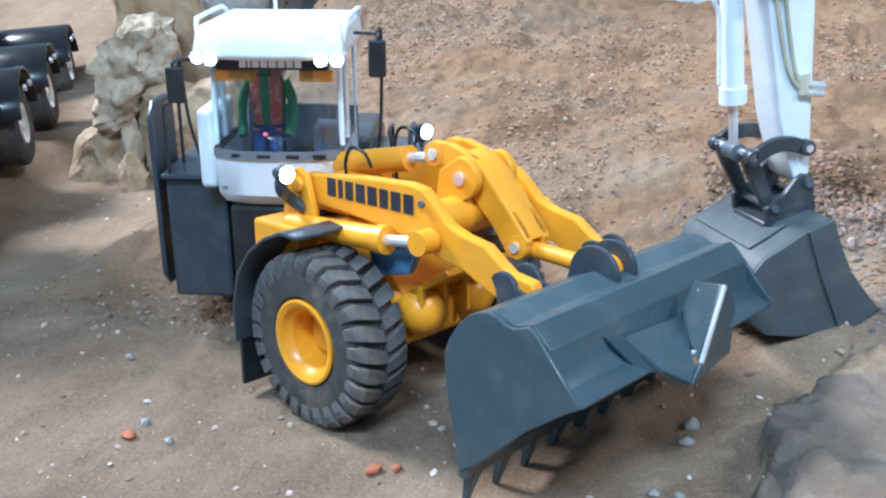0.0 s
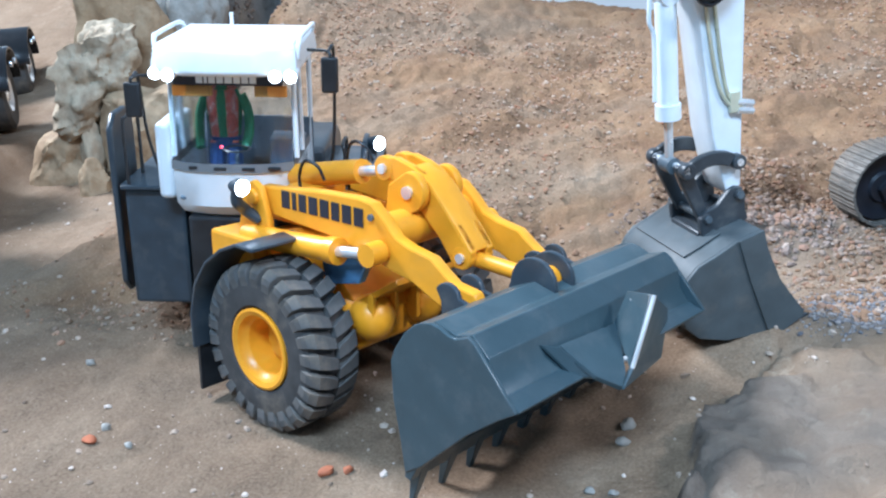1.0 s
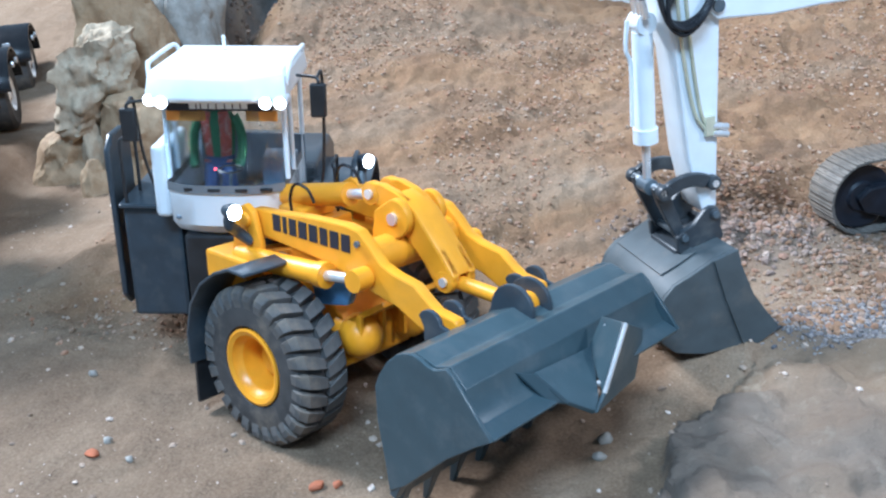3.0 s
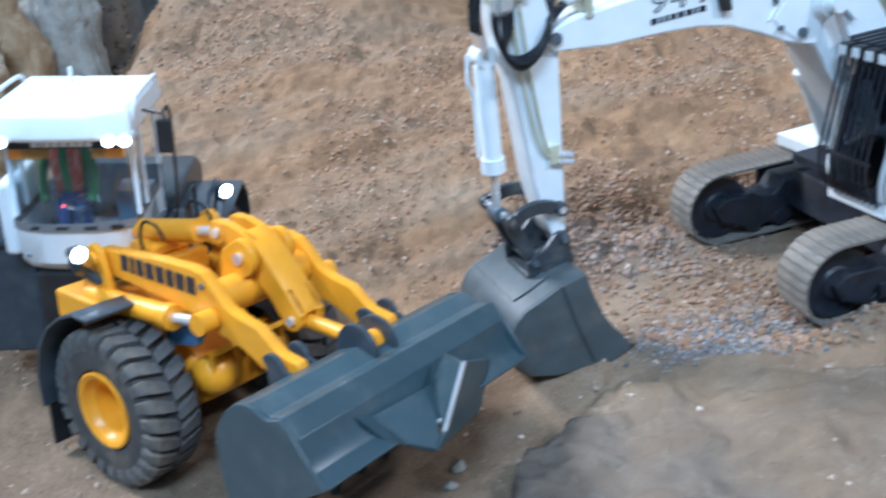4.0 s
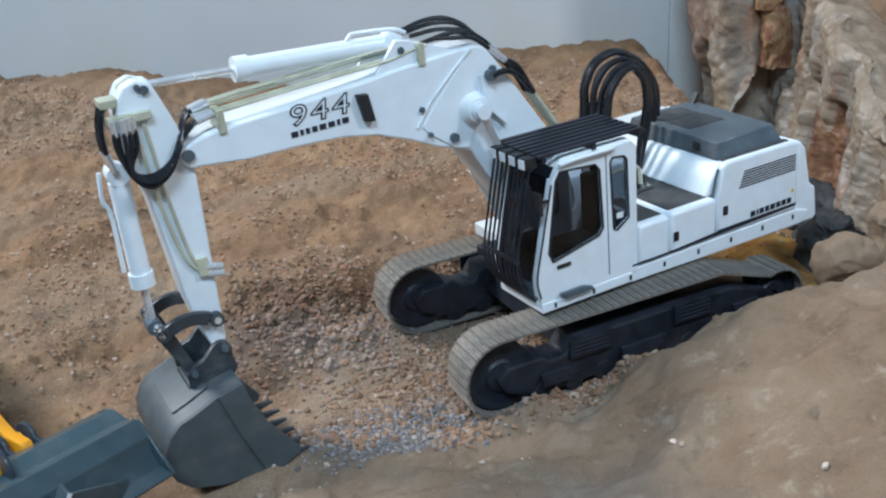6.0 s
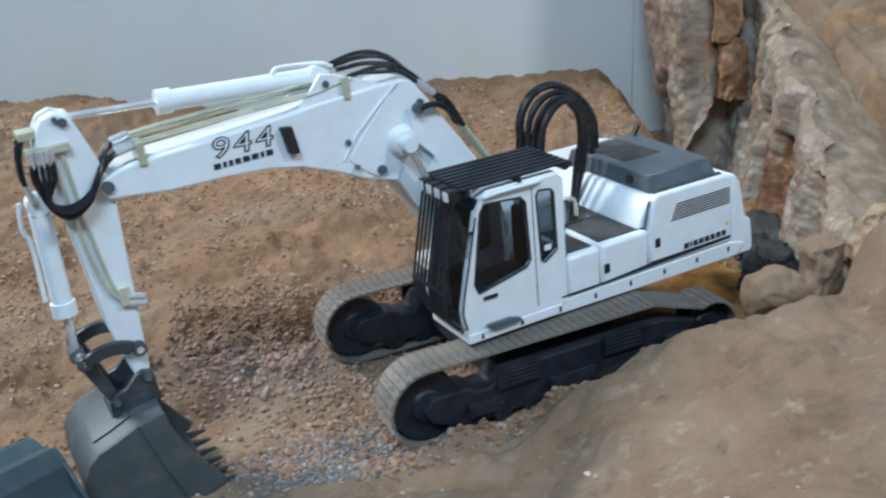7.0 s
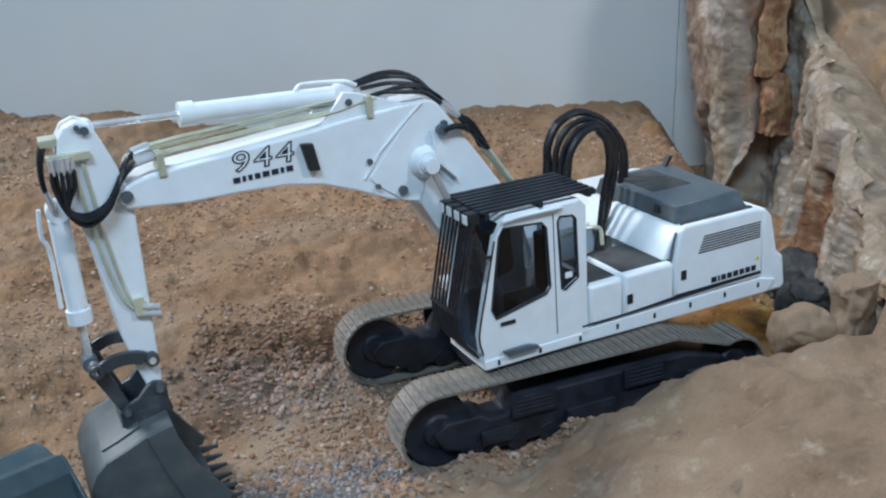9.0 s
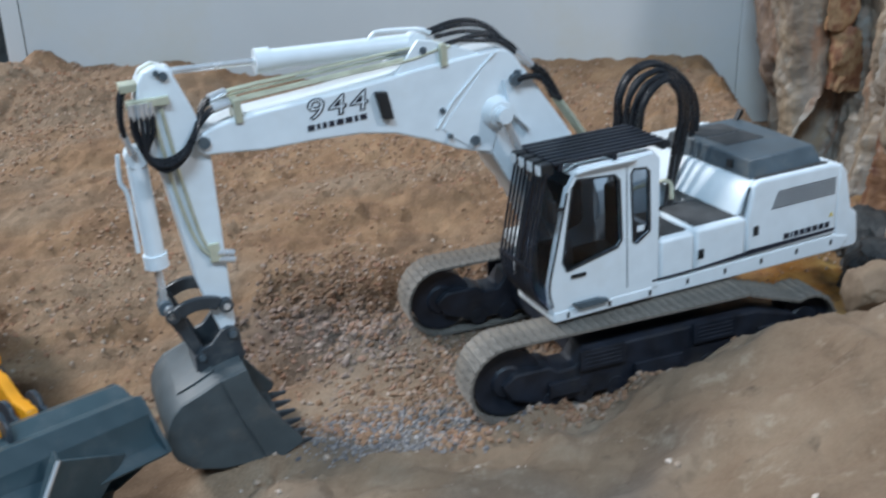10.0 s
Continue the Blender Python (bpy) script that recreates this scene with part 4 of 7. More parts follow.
def excavator():
    ex = thing("excavator", Matrix(((-0.9121, 0.4067, -0.051, 0.3253), (-0.4061, -0.9135, -0.0227, 0.1777), (-0.0558, 0.0, 0.9984, 0.0457), (0, 0, 0, 1))),
               "white crawler excavator model with grey bucket, standing nose down on gravel", "excavator")
    # undercarriage, slewed a little against the upper part
    slew = Matrix.Translation((-0.006, 0.0135, 0)) @ Matrix.Rotation(radians(-5), 4, "Z")

    def low(ob):
        ob.matrix_basis = slew @ ob.matrix_basis
        return ob

    bm = B()
    prism(bm, [(-0.075, 0.030), (0.075, 0.030), (0.065, 0.066), (-0.065, 0.066)], -0.078, 0.078)
    cyl(bm, (0, 0, 0.066), (0, 0, 0.084), 0.055, seg=40)
    low(part("undercarriage", bm, M_DARK, ex, "", 0.002))
    shoe = B()
    box(shoe, -0.0041, 0.0041, -0.0205, 0.0205, -0.0012, 0.0010)
    prism(shoe, [(-0.0041, 0.0010), (-0.0026, 0.0010), (-0.0030, 0.0026), (-0.0039, 0.0026)], -0.0205, 0.0205)
    prism(shoe, [(0.0010, 0.0010), (0.0022, 0.0010), (0.0018, 0.0019), (0.0013, 0.0019)], -0.0205, 0.0205)
    for sy in (-0.0095, -0.0055, 0.0055, 0.0095):
        cyl(shoe, (-0.0008, sy, 0.0008), (-0.0008, sy, 0.0019), 0.0008, seg=6)
    shoe_mesh = bpy.data.meshes.new("track_shoe")
    shoe.to_mesh(shoe_mesh)
    shoe.free()
    shoe_mesh.materials.append(M_SHOE)
    for side in (1, -1):
        y = side * 0.0945
        bm = B()
        prism(bm, [(-0.150, 0.012), (0.120, 0.012), (0.150, 0.024), (0.158, 0.040), (0.146, 0.050), (0.112, 0.050), (0.104, 0.044), (0.088, 0.044), (0.078, 0.058), (-0.100, 0.058), (-0.140, 0.046), (-0.160, 0.03)], y - 0.014, y + 0.0185)
        frame_ = low(part("track_frame", bm, M_DARK, ex, "", 0.0025))
        out = y + side * 0.0185
        lo, hi = min(out, out + side * 0.004), max(out, out + side * 0.004)
        for x0, x1, z0, z1 in ((0.04, 0.085, 0.040, 0.060), (-0.075, -0.03, 0.040, 0.060), (0.085, 0.115, 0.020, 0.034), (-0.02, 0.03, 0.02, 0.034), (-0.13, -0.10, 0.022, 0.040)):
            bm = B()
            box(bm, x0, x1, lo, hi, z0, z1)
            for k in range(4):
                box(bm, x0 + 0.004, x1 - 0.004, lo - 0.0006, hi + 0.0006, z0 + (z1 - z0) * (k + 0.6) / 5, z0 + (z1 - z0) * (k + 1.0) / 5)
            part("frame_cover", bm, M_DARK, frame_, "", 0.0006)
        for xi, name in ((0.150, "idler"), (-0.158, "sprocket")):
            bm = B()
            lathe(bm, [(0.004, 0.012), (0.014, 0.012), (0.016, 0.009), (0.024, 0.009), (0.028, 0.011), (0.0325 if xi > 0 else 0.026, 0.011), (0.0325 if xi > 0 else 0.026, -0.011), (0.004, -0.011)], (xi, y, 0.0395 if xi > 0 else 0.031), seg=36)
            low(part(name, bm, M_DARK, ex))
        for k in range(8):
            bm = B()
            xr = -0.112 + k * 0.032
            lathe(bm, [(0.002, 0.019), (0.009, 0.019), (0.0105, 0.016), (0.0105, -0.012), (0.002, -0.012)], (xr, y, 0.0155), seg=20)
            low(part("track_roller", bm, M_DARK, ex))
        # chain of shoes round idler and sprocket
        outline = track_line()
        n = 98
        for i in range(n):
            x, z, a = along(outline, i / n)
            ob = new("track_shoe", shoe_mesh)
            ob.parent = ex
            ob.matrix_basis = slew @ Matrix.Translation((x, y, z)) @ Matrix.Rotation(-a, 4, "Y")
    # upper frame with skirt
    bm = B()
    prism(bm, [(0.050, 0.083), (0.050, 0.096), (-0.215, 0.096), (-0.235, 0.090), (-0.225, 0.078), (-0.10, 0.080)], -0.101, 0.102)
    skirt = part("upper_frame", bm, M_WHITE, ex, "", 0.0015)
    boxes("slot", skirt, M_BLACK, [(0.088 - k * 0.043, 0.0905 - k * 0.043, 0.1015, 0.1044 if k < 3 else 0.1026, 0.0865, 0.0915) for k in range(8)])
    # cab
    side_pts = [(0.103, 0.093), (0.107, 0.118), (0.098, 0.158), (0.086, 0.205), (0.078, 0.219), (-0.002, 0.221), (-0.007, 0.216), (-0.006, 0.093)]
    door = [(0.0885, 0.131), (0.0925, 0.140), (0.0815, 0.205), (0.077, 0.2125), (0.039, 0.2095), (0.0345, 0.204), (0.0325, 0.148), (0.037, 0.142)]
    rear_w = [(0.0225, 0.207), (0.020, 0.211), (0.007, 0.2095), (0.004, 0.206), (0.003, 0.150), (0.017, 0.141), (0.0205, 0.143)]

    def holed_plate(outline, holes, y0, y1, name, material, parent, bevel=0.0):
        bm = B()
        for y, flip in ((y0, False), (y1, True)):
            edges = []
            for loop in [outline] + holes:
                vs = [bm.verts.new((x, y, z)) for x, z in loop]
                edges += [bm.edges.new((vs[i], vs[(i + 1) % len(vs)])) for i in range(len(vs))]
            bmesh.ops.triangle_fill(bm, edges=edges, use_beauty=True)
        bm.verts.ensure_lookup_table()
        n = len(bm.verts) // 2
        at = 0
        for loop in [outline] + holes:
            k = len(loop)
            for i in range(k):
                j = (i + 1) % k
                bm.faces.new((bm.verts[at + i], bm.verts[at + j], bm.verts[n + at + j], bm.verts[n + at + i]))
            at += k
        bmesh.ops.recalc_face_normals(bm, faces=bm.faces)
        return part(name, bm, material, parent, "", bevel)

    cab = holed_plate(side_pts, [door, rear_w], 0.0985, 0.1030, "cab", M_WHITE, ex)
    right = [(x, z) for x, z in side_pts]
    holed_plate(right, [door, rear_w], 0.034, 0.038, "cab_side", M_WHITE, ex)
    bm = B()
    prism(bm, [(0.080, 0.2155), (0.070, 0.222), (-0.003, 0.2225), (-0.007, 0.217)], 0.0375, 0.099)
    part("cab_roof", bm, M_WHITE, ex, "", 0.0015)
    bm = B()
    box(bm, -0.006, 0.000, 0.038, 0.0985, 0.093, 0.150)
    part("cab_back", bm, M_WHITE, ex)
    bm = B()
    prism(bm, [(0.1035, 0.084), (0.1035, 0.094), (0.0, 0.094), (0.0, 0.084)], 0.034, 0.104)
    part("cab_floor", bm, M_WHITE, ex, "", 0.0015)
    for name, loop, y in (("door_pane", door, 0.1005), ("rear_pane", rear_w, 0.1005), ("far_pane", door, 0.036)):
        bm = B()
        prism(bm, loop, y - 0.0006, y + 0.0006)
        part(name, bm, M_TINT, cab, "dark tinted cab window", 0, 0)
    for loop, name in ((door, "door_seal"), (rear_w, "window_seal")):
        bm = B()
        tube(bm, [(x, 0.1032, z) for x, z in loop + loop[:1]], 0.0011, 6, 1, False)
        part(name, bm, M_BLACK, cab, "black rubber window seal")
    front = [(0.1055, 0.100), (0.1065, 0.118), (0.0975, 0.158), (0.0850, 0.207)]
    bm = B()
    slab_between(bm, front, 0.0010, 0.042, 0.096)
    part("windscreen", bm, M_TINT, cab, "dark tinted windscreen", 0, 0)
    for y in (0.039, 0.0975):
        bm = B()
        slab_between(bm, front, 0.004, y - 0.003, y + 0.003)
        part("front_pillar", bm, M_WHITE if y > 0.05 else M_BLACK, cab, "", 0.0008)
    bm = B()
    tube(bm, [(0.104, 0.1036, 0.100), (0.1065, 0.1036, 0.120), (0.097, 0.1036, 0.160), (0.0865, 0.1036, 0.203)], 0.0009, 6)
    part("door_seam", bm, M_BLACK, cab)
    bm = B()
    box(bm, 0.0265, 0.0275, 0.1030, 0.1033, 0.100, 0.215)
    part("door_gap", bm, M_GREY, cab)
    bm = B()
    box(bm, 0.070, 0.085, 0.1030, 0.1045, 0.123, 0.1265)
    part("door_handle", bm, M_BLACK, cab, "black door handle", 0.0006)
    bm = B()
    box(bm, 0.008, 0.0155, 0.1012, 0.1016, 0.151, 0.1565)
    part("sticker", bm, M_WHITE, cab, "small white sticker in the rear cab window")
    bm = B()
    tube(bm, [(0.078, 0.1045, 0.2185), (0.060, 0.106, 0.2205), (0.025, 0.106, 0.2205), (0.018, 0.103, 0.2195)], 0.0016, 8)
    part("grab_rail", bm, M_WHITE, cab)
    bm = B()
    prism(bm, [(0.048, 0.0935), (0.080, 0.0935), (0.086, 0.100), (0.060, 0.100), (0.05, 0.097)], 0.104, 0.1085)
    part("step", bm, M_GREY, cab, "small grey cab step", 0.001)
    # seat and dark interior
    bm = B()
    box(bm, 0.02, 0.055, 0.052, 0.086, 0.10, 0.13)
    box(bm, 0.008, 0.02, 0.052, 0.086, 0.12, 0.185)
    box(bm, 0.008, 0.015, 0.060, 0.078, 0.185, 0.203)
    part("seat", bm, M_BLACK, cab, "blue-black driver seat", 0.004)
    bm = B()
    box(bm, 0.066, 0.088, 0.045, 0.062, 0.094, 0.140)
    part("console", bm, M_BLACK, cab, "", 0.003)
    # roof guard: slats along the cab
    for k in range(8):
        y = 0.034 + k * 0.0088
        bm = B()
        box(bm, -0.018, 0.096, y, y + 0.0052, 0.2275, 0.2300)
        part("roof_slat", bm, M_DARK, cab, "", 0.0006)
    bm = B()
    for x in (-0.015, 0.035, 0.088):
        box(bm, x, x + 0.004, 0.034, 0.101, 0.222, 0.2276)
    box(bm, -0.020, -0.014, 0.034, 0.101, 0.2235, 0.2285)
    part("roof_frame", bm, M_DARK, cab, "", 0.0006)
    for k in range(4):
        y = 0.040 + k * 0.0150
        bm = B()
        box(bm, 0.094, 0.106, y, y + 0.0105, 0.2180, 0.2285)
        lamp = part("work_lamp", bm, M_BLACK, cab, "black work lamp on the cab roof", 0.001)
        bm = B()
        box(bm, 0.1058, 0.1072, y + 0.0012, y + 0.0093, 0.2192, 0.2272)
        part("lens", bm, M_WHITE, lamp)
    # front guard bars
    for k in range(9):
        y = 0.040 + k * 0.0068
        bm = B()
        tube(bm, [(0.101, y, 0.222), (0.1145, y, 0.165), (0.1205, y, 0.135), (0.1170, y, 0.112), (0.1045, y, 0.094)], 0.0012, 6, 5)
        part("guard_bar", bm, M_DARK, cab)
    boxes("guard_rail", cab, M_DARK, [(x - 0.001, x + 0.0015, 0.038, 0.098, z - 0.0016, z + 0.0016) for z, x in ((0.219, 0.102), (0.137, 0.1205), (0.100, 0.109))])
    bm = B()
    box(bm, 0.100, 0.104, 0.098, 0.110, 0.180, 0.200)
    box(bm, 0.090, 0.104, 0.101, 0.104, 0.188, 0.191)
    part("mirror", bm, M_BLACK, cab, "black wing mirror", 0.001)
    # body behind the cab: two low lockers with grip decks, each a part
    for x0, x1, z1, nm in ((-0.047, -0.009, 0.137, "locker"), (-0.106, -0.0485, 0.1385, "locker")):
        bm = B()
        box(bm, x0, x1, 0.030, 0.1025, 0.0962, z1)
        lk = part(nm, bm, M_WHITE, ex, "", 0.004, seg=3)
        bm = B()
        box(bm, x0 + 0.004, x1 - 0.003, 0.034, 0.094, z1 - 0.001, z1 + 0.0009)
        part("grip_deck", bm, M_DECK, lk, "dark grip deck")
    boxes("locker_lock", ex, M_BLACK, [(x - 0.0032, x + 0.0032, 0.1022, 0.1034, z - 0.0048, z + 0.0048) for x, z in ((-0.054, 0.1135), (-0.117, 0.1225))], "black locker lock", 0.0006)
    # engine hood, left wall and top
    core = [(-0.097, 0.1387), (-0.1135, 0.1675), (-0.1180, 0.1705), (-0.2050, 0.1705), (-0.2170, 0.1680), (-0.2170, 0.0962), (-0.109, 0.0962), (-0.109, 0.1387)]
    bm = B()
    prism(bm, core, -0.100, 0.0955)
    hb = part("engine_hood", bm, M_WHITE, ex, "", 0.003, seg=3)
    bm = B()
    prism(bm, [(-0.108, 0.0962), (-0.1065, 0.1365), (-0.1130, 0.1680), (-0.1190, 0.1722), (-0.2050, 0.1716), (-0.2165, 0.1690), (-0.2165, 0.0962)], 0.0950, 0.1025)
    part("hood_door", bm, M_WHITE, hb, "", 0.0035, seg=3)
    bm = B()
    tube(bm, [(-0.1045, 0.0975, 0.1400), (-0.1085, 0.0975, 0.1560), (-0.1115, 0.0975, 0.1655)], 0.0013, 6)
    part("door_seam", bm, M_GREY, hb)
    bm = B()
    box(bm, -0.205, -0.120, 0.0925, 0.0975, 0.1700, 0.1728)
    part("edge_strip", bm, M_DECK, hb, "dark strip along the hood's edge")
    boxes("louvre", hb, M_DARK, [(-0.2115, -0.1345 - 0.0011 * k, 0.1020, 0.1030, 0.1405 + k * 0.0026, 0.1417 + k * 0.0026) for k in range(7)], "dark louvre slot")
    bm = B()
    prism(bm, [(-0.107, 0.1035), (-0.1075, 0.1045), (-0.214, 0.1045), (-0.214, 0.1015), (-0.05, 0.0985), (0.0, 0.0985), (0.0, 0.1005), (-0.05, 0.1005)], 0.1026, 0.1031)
    part("stripe", bm, M_PRINT, hb, "dark stripe", 0, 0)
    text_bars("word_bars", hb, -0.151, -0.207, 0.1062, 0.1118, 0.1026, M_PRINT, 0.0005, (1.1, 0.4, 1.0, 1.0, 1.1, 1.0, 1.0, 1.0), "dark lettering drawn as bars")
    bm = B()
    prism(bm, [(-0.2065, 0.1175), (-0.2115, 0.1175), (-0.209, 0.1220)], 0.1026, 0.1030)
    part("warning_mark", bm, mat("warning_yellow", (0.75, 0.55, 0.05), 0.5), hb, "small yellow warning triangle", 0, 0)
    # dark raised cover on the hood
    bm = B()
    lo = [(-0.1165, -0.045), (-0.2125, -0.045), (-0.2035, 0.0925), (-0.1165, 0.0915)]
    hi = [(-0.1200, -0.040), (-0.2065, -0.040), (-0.1985, 0.0835), (-0.1180, 0.0860)]
    v0 = [bm.verts.new((x, y, 0.1706)) for x, y in lo]
    v1 = [bm.verts.new((x, y, 0.1880)) for x, y in hi]
    bm.faces.new(v1[::-1])
    bm.faces.new(v0)
    for i in range(4):
        j = (i + 1) % 4
        bm.faces.new((v0[i], v1[i], v1[j], v0[j]))
    bmesh.ops.recalc_face_normals(bm, faces=bm.faces)
    cover = part("hood_cover", bm, M_GREY, hb, "dark grey raised engine cover", 0.0015)
    for yk in (-0.030, 0.005):
        bm = B()
        box(bm, -0.178, -0.132, yk, yk + 0.032, 0.1878, 0.1886)
        part("mesh_grille", bm, M_DECK, cover)
    bm = B()
    box(bm, -0.1175, -0.1155, 0.058, 0.066, 0.176, 0.183)
    part("latch", bm, M_BLACK, cover)
    bm = B()
    prism(bm, [(-0.196, 0.187), (-0.200, 0.187), (-0.207, 0.198), (-0.203, 0.199)], -0.034, -0.028)
    part("exhaust_stub", bm, M_BLACK, cover, "small dark exhaust stub")
    # counterweight
    bm = B()
    cw = [(-0.2178, 0.0760), (-0.2178, 0.1690), (-0.2230, 0.1665), (-0.2300, 0.1585), (-0.2385, 0.1190), (-0.2468, 0.1125), (-0.2508, 0.0800), (-0.2460, 0.0752)]
    prism(bm, cw, -0.098, 0.0995)
    part("counterweight", bm, M_WHITE, ex, "", 0.006, seg=3)
    # far body half and boom well
    bm = B()
    box(bm, -0.106, -0.015, -0.100, -0.030, 0.0962, 0.145)
    part("tank", bm, M_WHITE, ex, "", 0.004)
    bm = B()
    box(bm, -0.10, 0.09, -0.0295, 0.0295, 0.0962, 0.104)
    part("boom_well", bm, M_DARK, ex)
    bm = B()
    tube(bm, [(-0.02, 0.030, 0.139), (-0.022, 0.028, 0.158), (-0.05, 0.022, 0.160), (-0.075, 0.022, 0.158), (-0.078, 0.024, 0.140)], 0.0022, 8)
    part("pipe_rail", bm, M_BRASS, ex, "plated pipe rail")
    bm = B()
    tube(bm, [(-0.01, 0.098, 0.137), (-0.01, 0.098, 0.165), (-0.03, 0.098, 0.168)], 0.0009, 6)
    part("hand_rail", bm, M_BLACK, ex)
    # boom: box section, hollowed outline as a thick plate
    by0, by1 = -0.019, 0.027
    boom = [(0.366, 0.2700), (0.355, 0.2695), (0.319, 0.2660), (0.276, 0.2662), (0.237, 0.2646), (0.207, 0.2593), (0.1767, 0.2478), (0.1508, 0.2354), (0.130, 0.2285), (0.118, 0.2240), (0.105, 0.200), (0.070, 0.150), (0.050, 0.118), (0.030, 0.108), (0.012, 0.118), (0.006, 0.150), (0.018, 0.200),
            (0.0366, 0.2294), (0.0507, 0.2505), (0.0804, 0.2939), (0.0935, 0.3110), (0.0975, 0.3145), (0.1035, 0.3165), (0.1232, 0.3155), (0.1866, 0.3100), (0.2072, 0.3070), (0.2717, 0.3007), (0.3426, 0.2945), (0.358, 0.2910), (0.370, 0.2865), (0.375, 0.279)]
    bm = B()
    prism(bm, boom, by0, by1)
    bo = part("boom", bm, M_WHITE, ex, "white box-section boom", 0.0018)
    bm = B()
    for y0, y1 in ((by0 + 0.002, by0 + 0.006), (by1 - 0.007, by1 - 0.003)):
        prism(bm, [(0.2048, 0.3050), (0.1900, 0.3210), (0.1790, 0.3340), (0.1664, 0.3320), (0.1409, 0.3225), (0.1200, 0.3140)], y0, y1)
    part("ram_bracket", bm, M_WHITE, bo, "", 0.001)
    # plates and pins on the boom's side
    bm = B()
    prism(bm, [(0.1641, 0.2564), (0.1582, 0.2495), (0.1349, 0.2315), (0.1190, 0.2275), (0.1050, 0.2600), (0.1180, 0.3080)], by1, by1 + 0.0012)
    part("side_plate", bm, M_WHITE, bo, "", 0.0005)
    bm = B()
    tube(bm, [(0.1100, by1 + 0.0008, 0.3150), (0.1273, by1 + 0.0008, 0.3012), (0.1532, by1 + 0.0008, 0.2781), (0.1690, by1 + 0.0008, 0.2570)], 0.0011, 6, 1, False)
    part("weld_seam", bm, M_WHITE, bo)
    bm = B()
    prism(bm, [(0.1046, 0.2902), (0.0930, 0.2579), (0.0808, 0.2402), (0.1010, 0.2610)], by1, by1 + 0.0065)
    part("gusset", bm, M_WHITE, bo, "", 0.0006)
    bm = B()
    cyl(bm, (0.112, by1, 0.262), (0.112, by1 + 0.010, 0.262), 0.0155, 0.0105, 28)
    cyl(bm, (0.112, by1 + 0.010, 0.262), (0.112, by1 + 0.013, 0.262), 0.008, seg=20)
    part("ram_boss", bm, M_WHITE, bo)
    for x, z, r, y in ((0.135, 0.241, 0.0042, by1 + 0.002), (0.158, 0.249, 0.0022, by1 + 0.002), (0.366, 0.281, 0.0048, by1), (0.163, 0.272, 0.0025, by1), (0.090, 0.293, 0.0035, by1), (0.175, 0.325, 0.003, by1 - 0.004)):
        bm = B()
        cyl(bm, (x, y - 0.001, z), (x, y + 0.0025, z), r, seg=18)
        part("pin", bm, M_GREY, bo, "dark steel pin")
    bm = B()
    prism(bm, [(0.2235, 0.2985), (0.2185, 0.2745), (0.2085, 0.2735), (0.2125, 0.2975)], by1, by1 + 0.006)
    part("boom_lamp", bm, M_BLACK, bo, "black work lamp on the boom", 0.0012)
    # outlined numerals, each a part, and bars for the line below
    def numeral(sign, grow):
        txt = bpy.data.curves.new("numeral", "FONT")
        txt.body, txt.size, txt.shear, txt.extrude, txt.offset = sign, 0.0275, 0.12, 0.0002, grow
        tob = bpy.data.objects.new("numeral", txt)
        scene.collection.objects.link(tob)
        bpy.context.evaluated_depsgraph_get().update()
        me = bpy.data.meshes.new_from_object(tob.evaluated_get(bpy.context.evaluated_depsgraph_get()))
        bpy.data.objects.remove(tob)
        return me

    at = 0.2825
    for sign in "944":
        below = None
        for grow, lift, material in ((0.0007, 0.0003, M_PRINT), (-0.0006, 0.0006, M_WHITE)):
            me = numeral(sign, grow)
            me.materials.append(material)
            nob = new("numeral" if below is None else "numeral_fill", me)
            nob.parent = below or bo
            if below is None:
                nob["label"] = "dark outlined model numeral on the white boom"
                nob.matrix_basis = Matrix(((-1.14, 0, 0, at), (0, 0, 1, by1 + lift), (0.02, 0.85, 0, 0.2842 + (0.2825 - at) * 0.02), (0, 0, 0, 1)))
                below = nob
            else:
                nob.matrix_basis = Matrix.Translation((0, 0, 0.0003))
        at -= 0.0188
    text_bars("word_bars", bo, 0.282, 0.231, 0.2750, 0.2795, by1 + 0.0002, M_PRINT, 0.002, (1, 0.5, 0.6, 0.8, 1, 1, 0.5, 1), "thin dark word drawn as bars")
    # pipes along the boom top
    for k in range(5):
        y = 0.003 + k * 0.0052
        up = (0.006, 0.003, 0.0075, 0.001, 0.0)[k]
        bm = B()
        tube(bm, [(0.348, y, 0.306 + up), (0.326, y, 0.309 + up), (0.257, y, 0.314 + up), (0.19, y, 0.3185 + up), (0.168, y, 0.3225 + 0.4 * up), (0.150, y, 0.3250)], 0.0012, 8)
        part("boom_pipe", bm, M_BRASS, bo, "plated hydraulic pipe")
        bm = B()
        cyl(bm, (0.340, y, 0.3075 + up), (0.354, y, 0.3045 + up), 0.0027, seg=10)
        part("coupling", bm, M_STEEL, bo, "steel hose coupling")
    for x, z in ((0.336, 0.3035), (0.158, 0.3215)):
        bm = B()
        box(bm, x - 0.003, x + 0.003, 0.004, by1 + 0.002, z - 0.012, z + 0.007)
        part("pipe_clamp", bm, M_BRASS, bo, "", 0.0008)
    # stick ram above the boom
    ram_holder = new("stick_ram")
    ram_holder.parent = ex
    ram(ram_holder, (0.174, 0.004, 0.3285), (0.384, 0.004, 0.3360), 0.0084, 0.0030, 0.655, M_WHITE)
    bm = B()
    tube(bm, [(0.2180, 0.006, 0.3330), (0.2120, 0.006, 0.3405), (0.2050, 0.006, 0.3425), (0.1720, 0.006, 0.3400), (0.1600, 0.006, 0.3350)], 0.0018, 8)
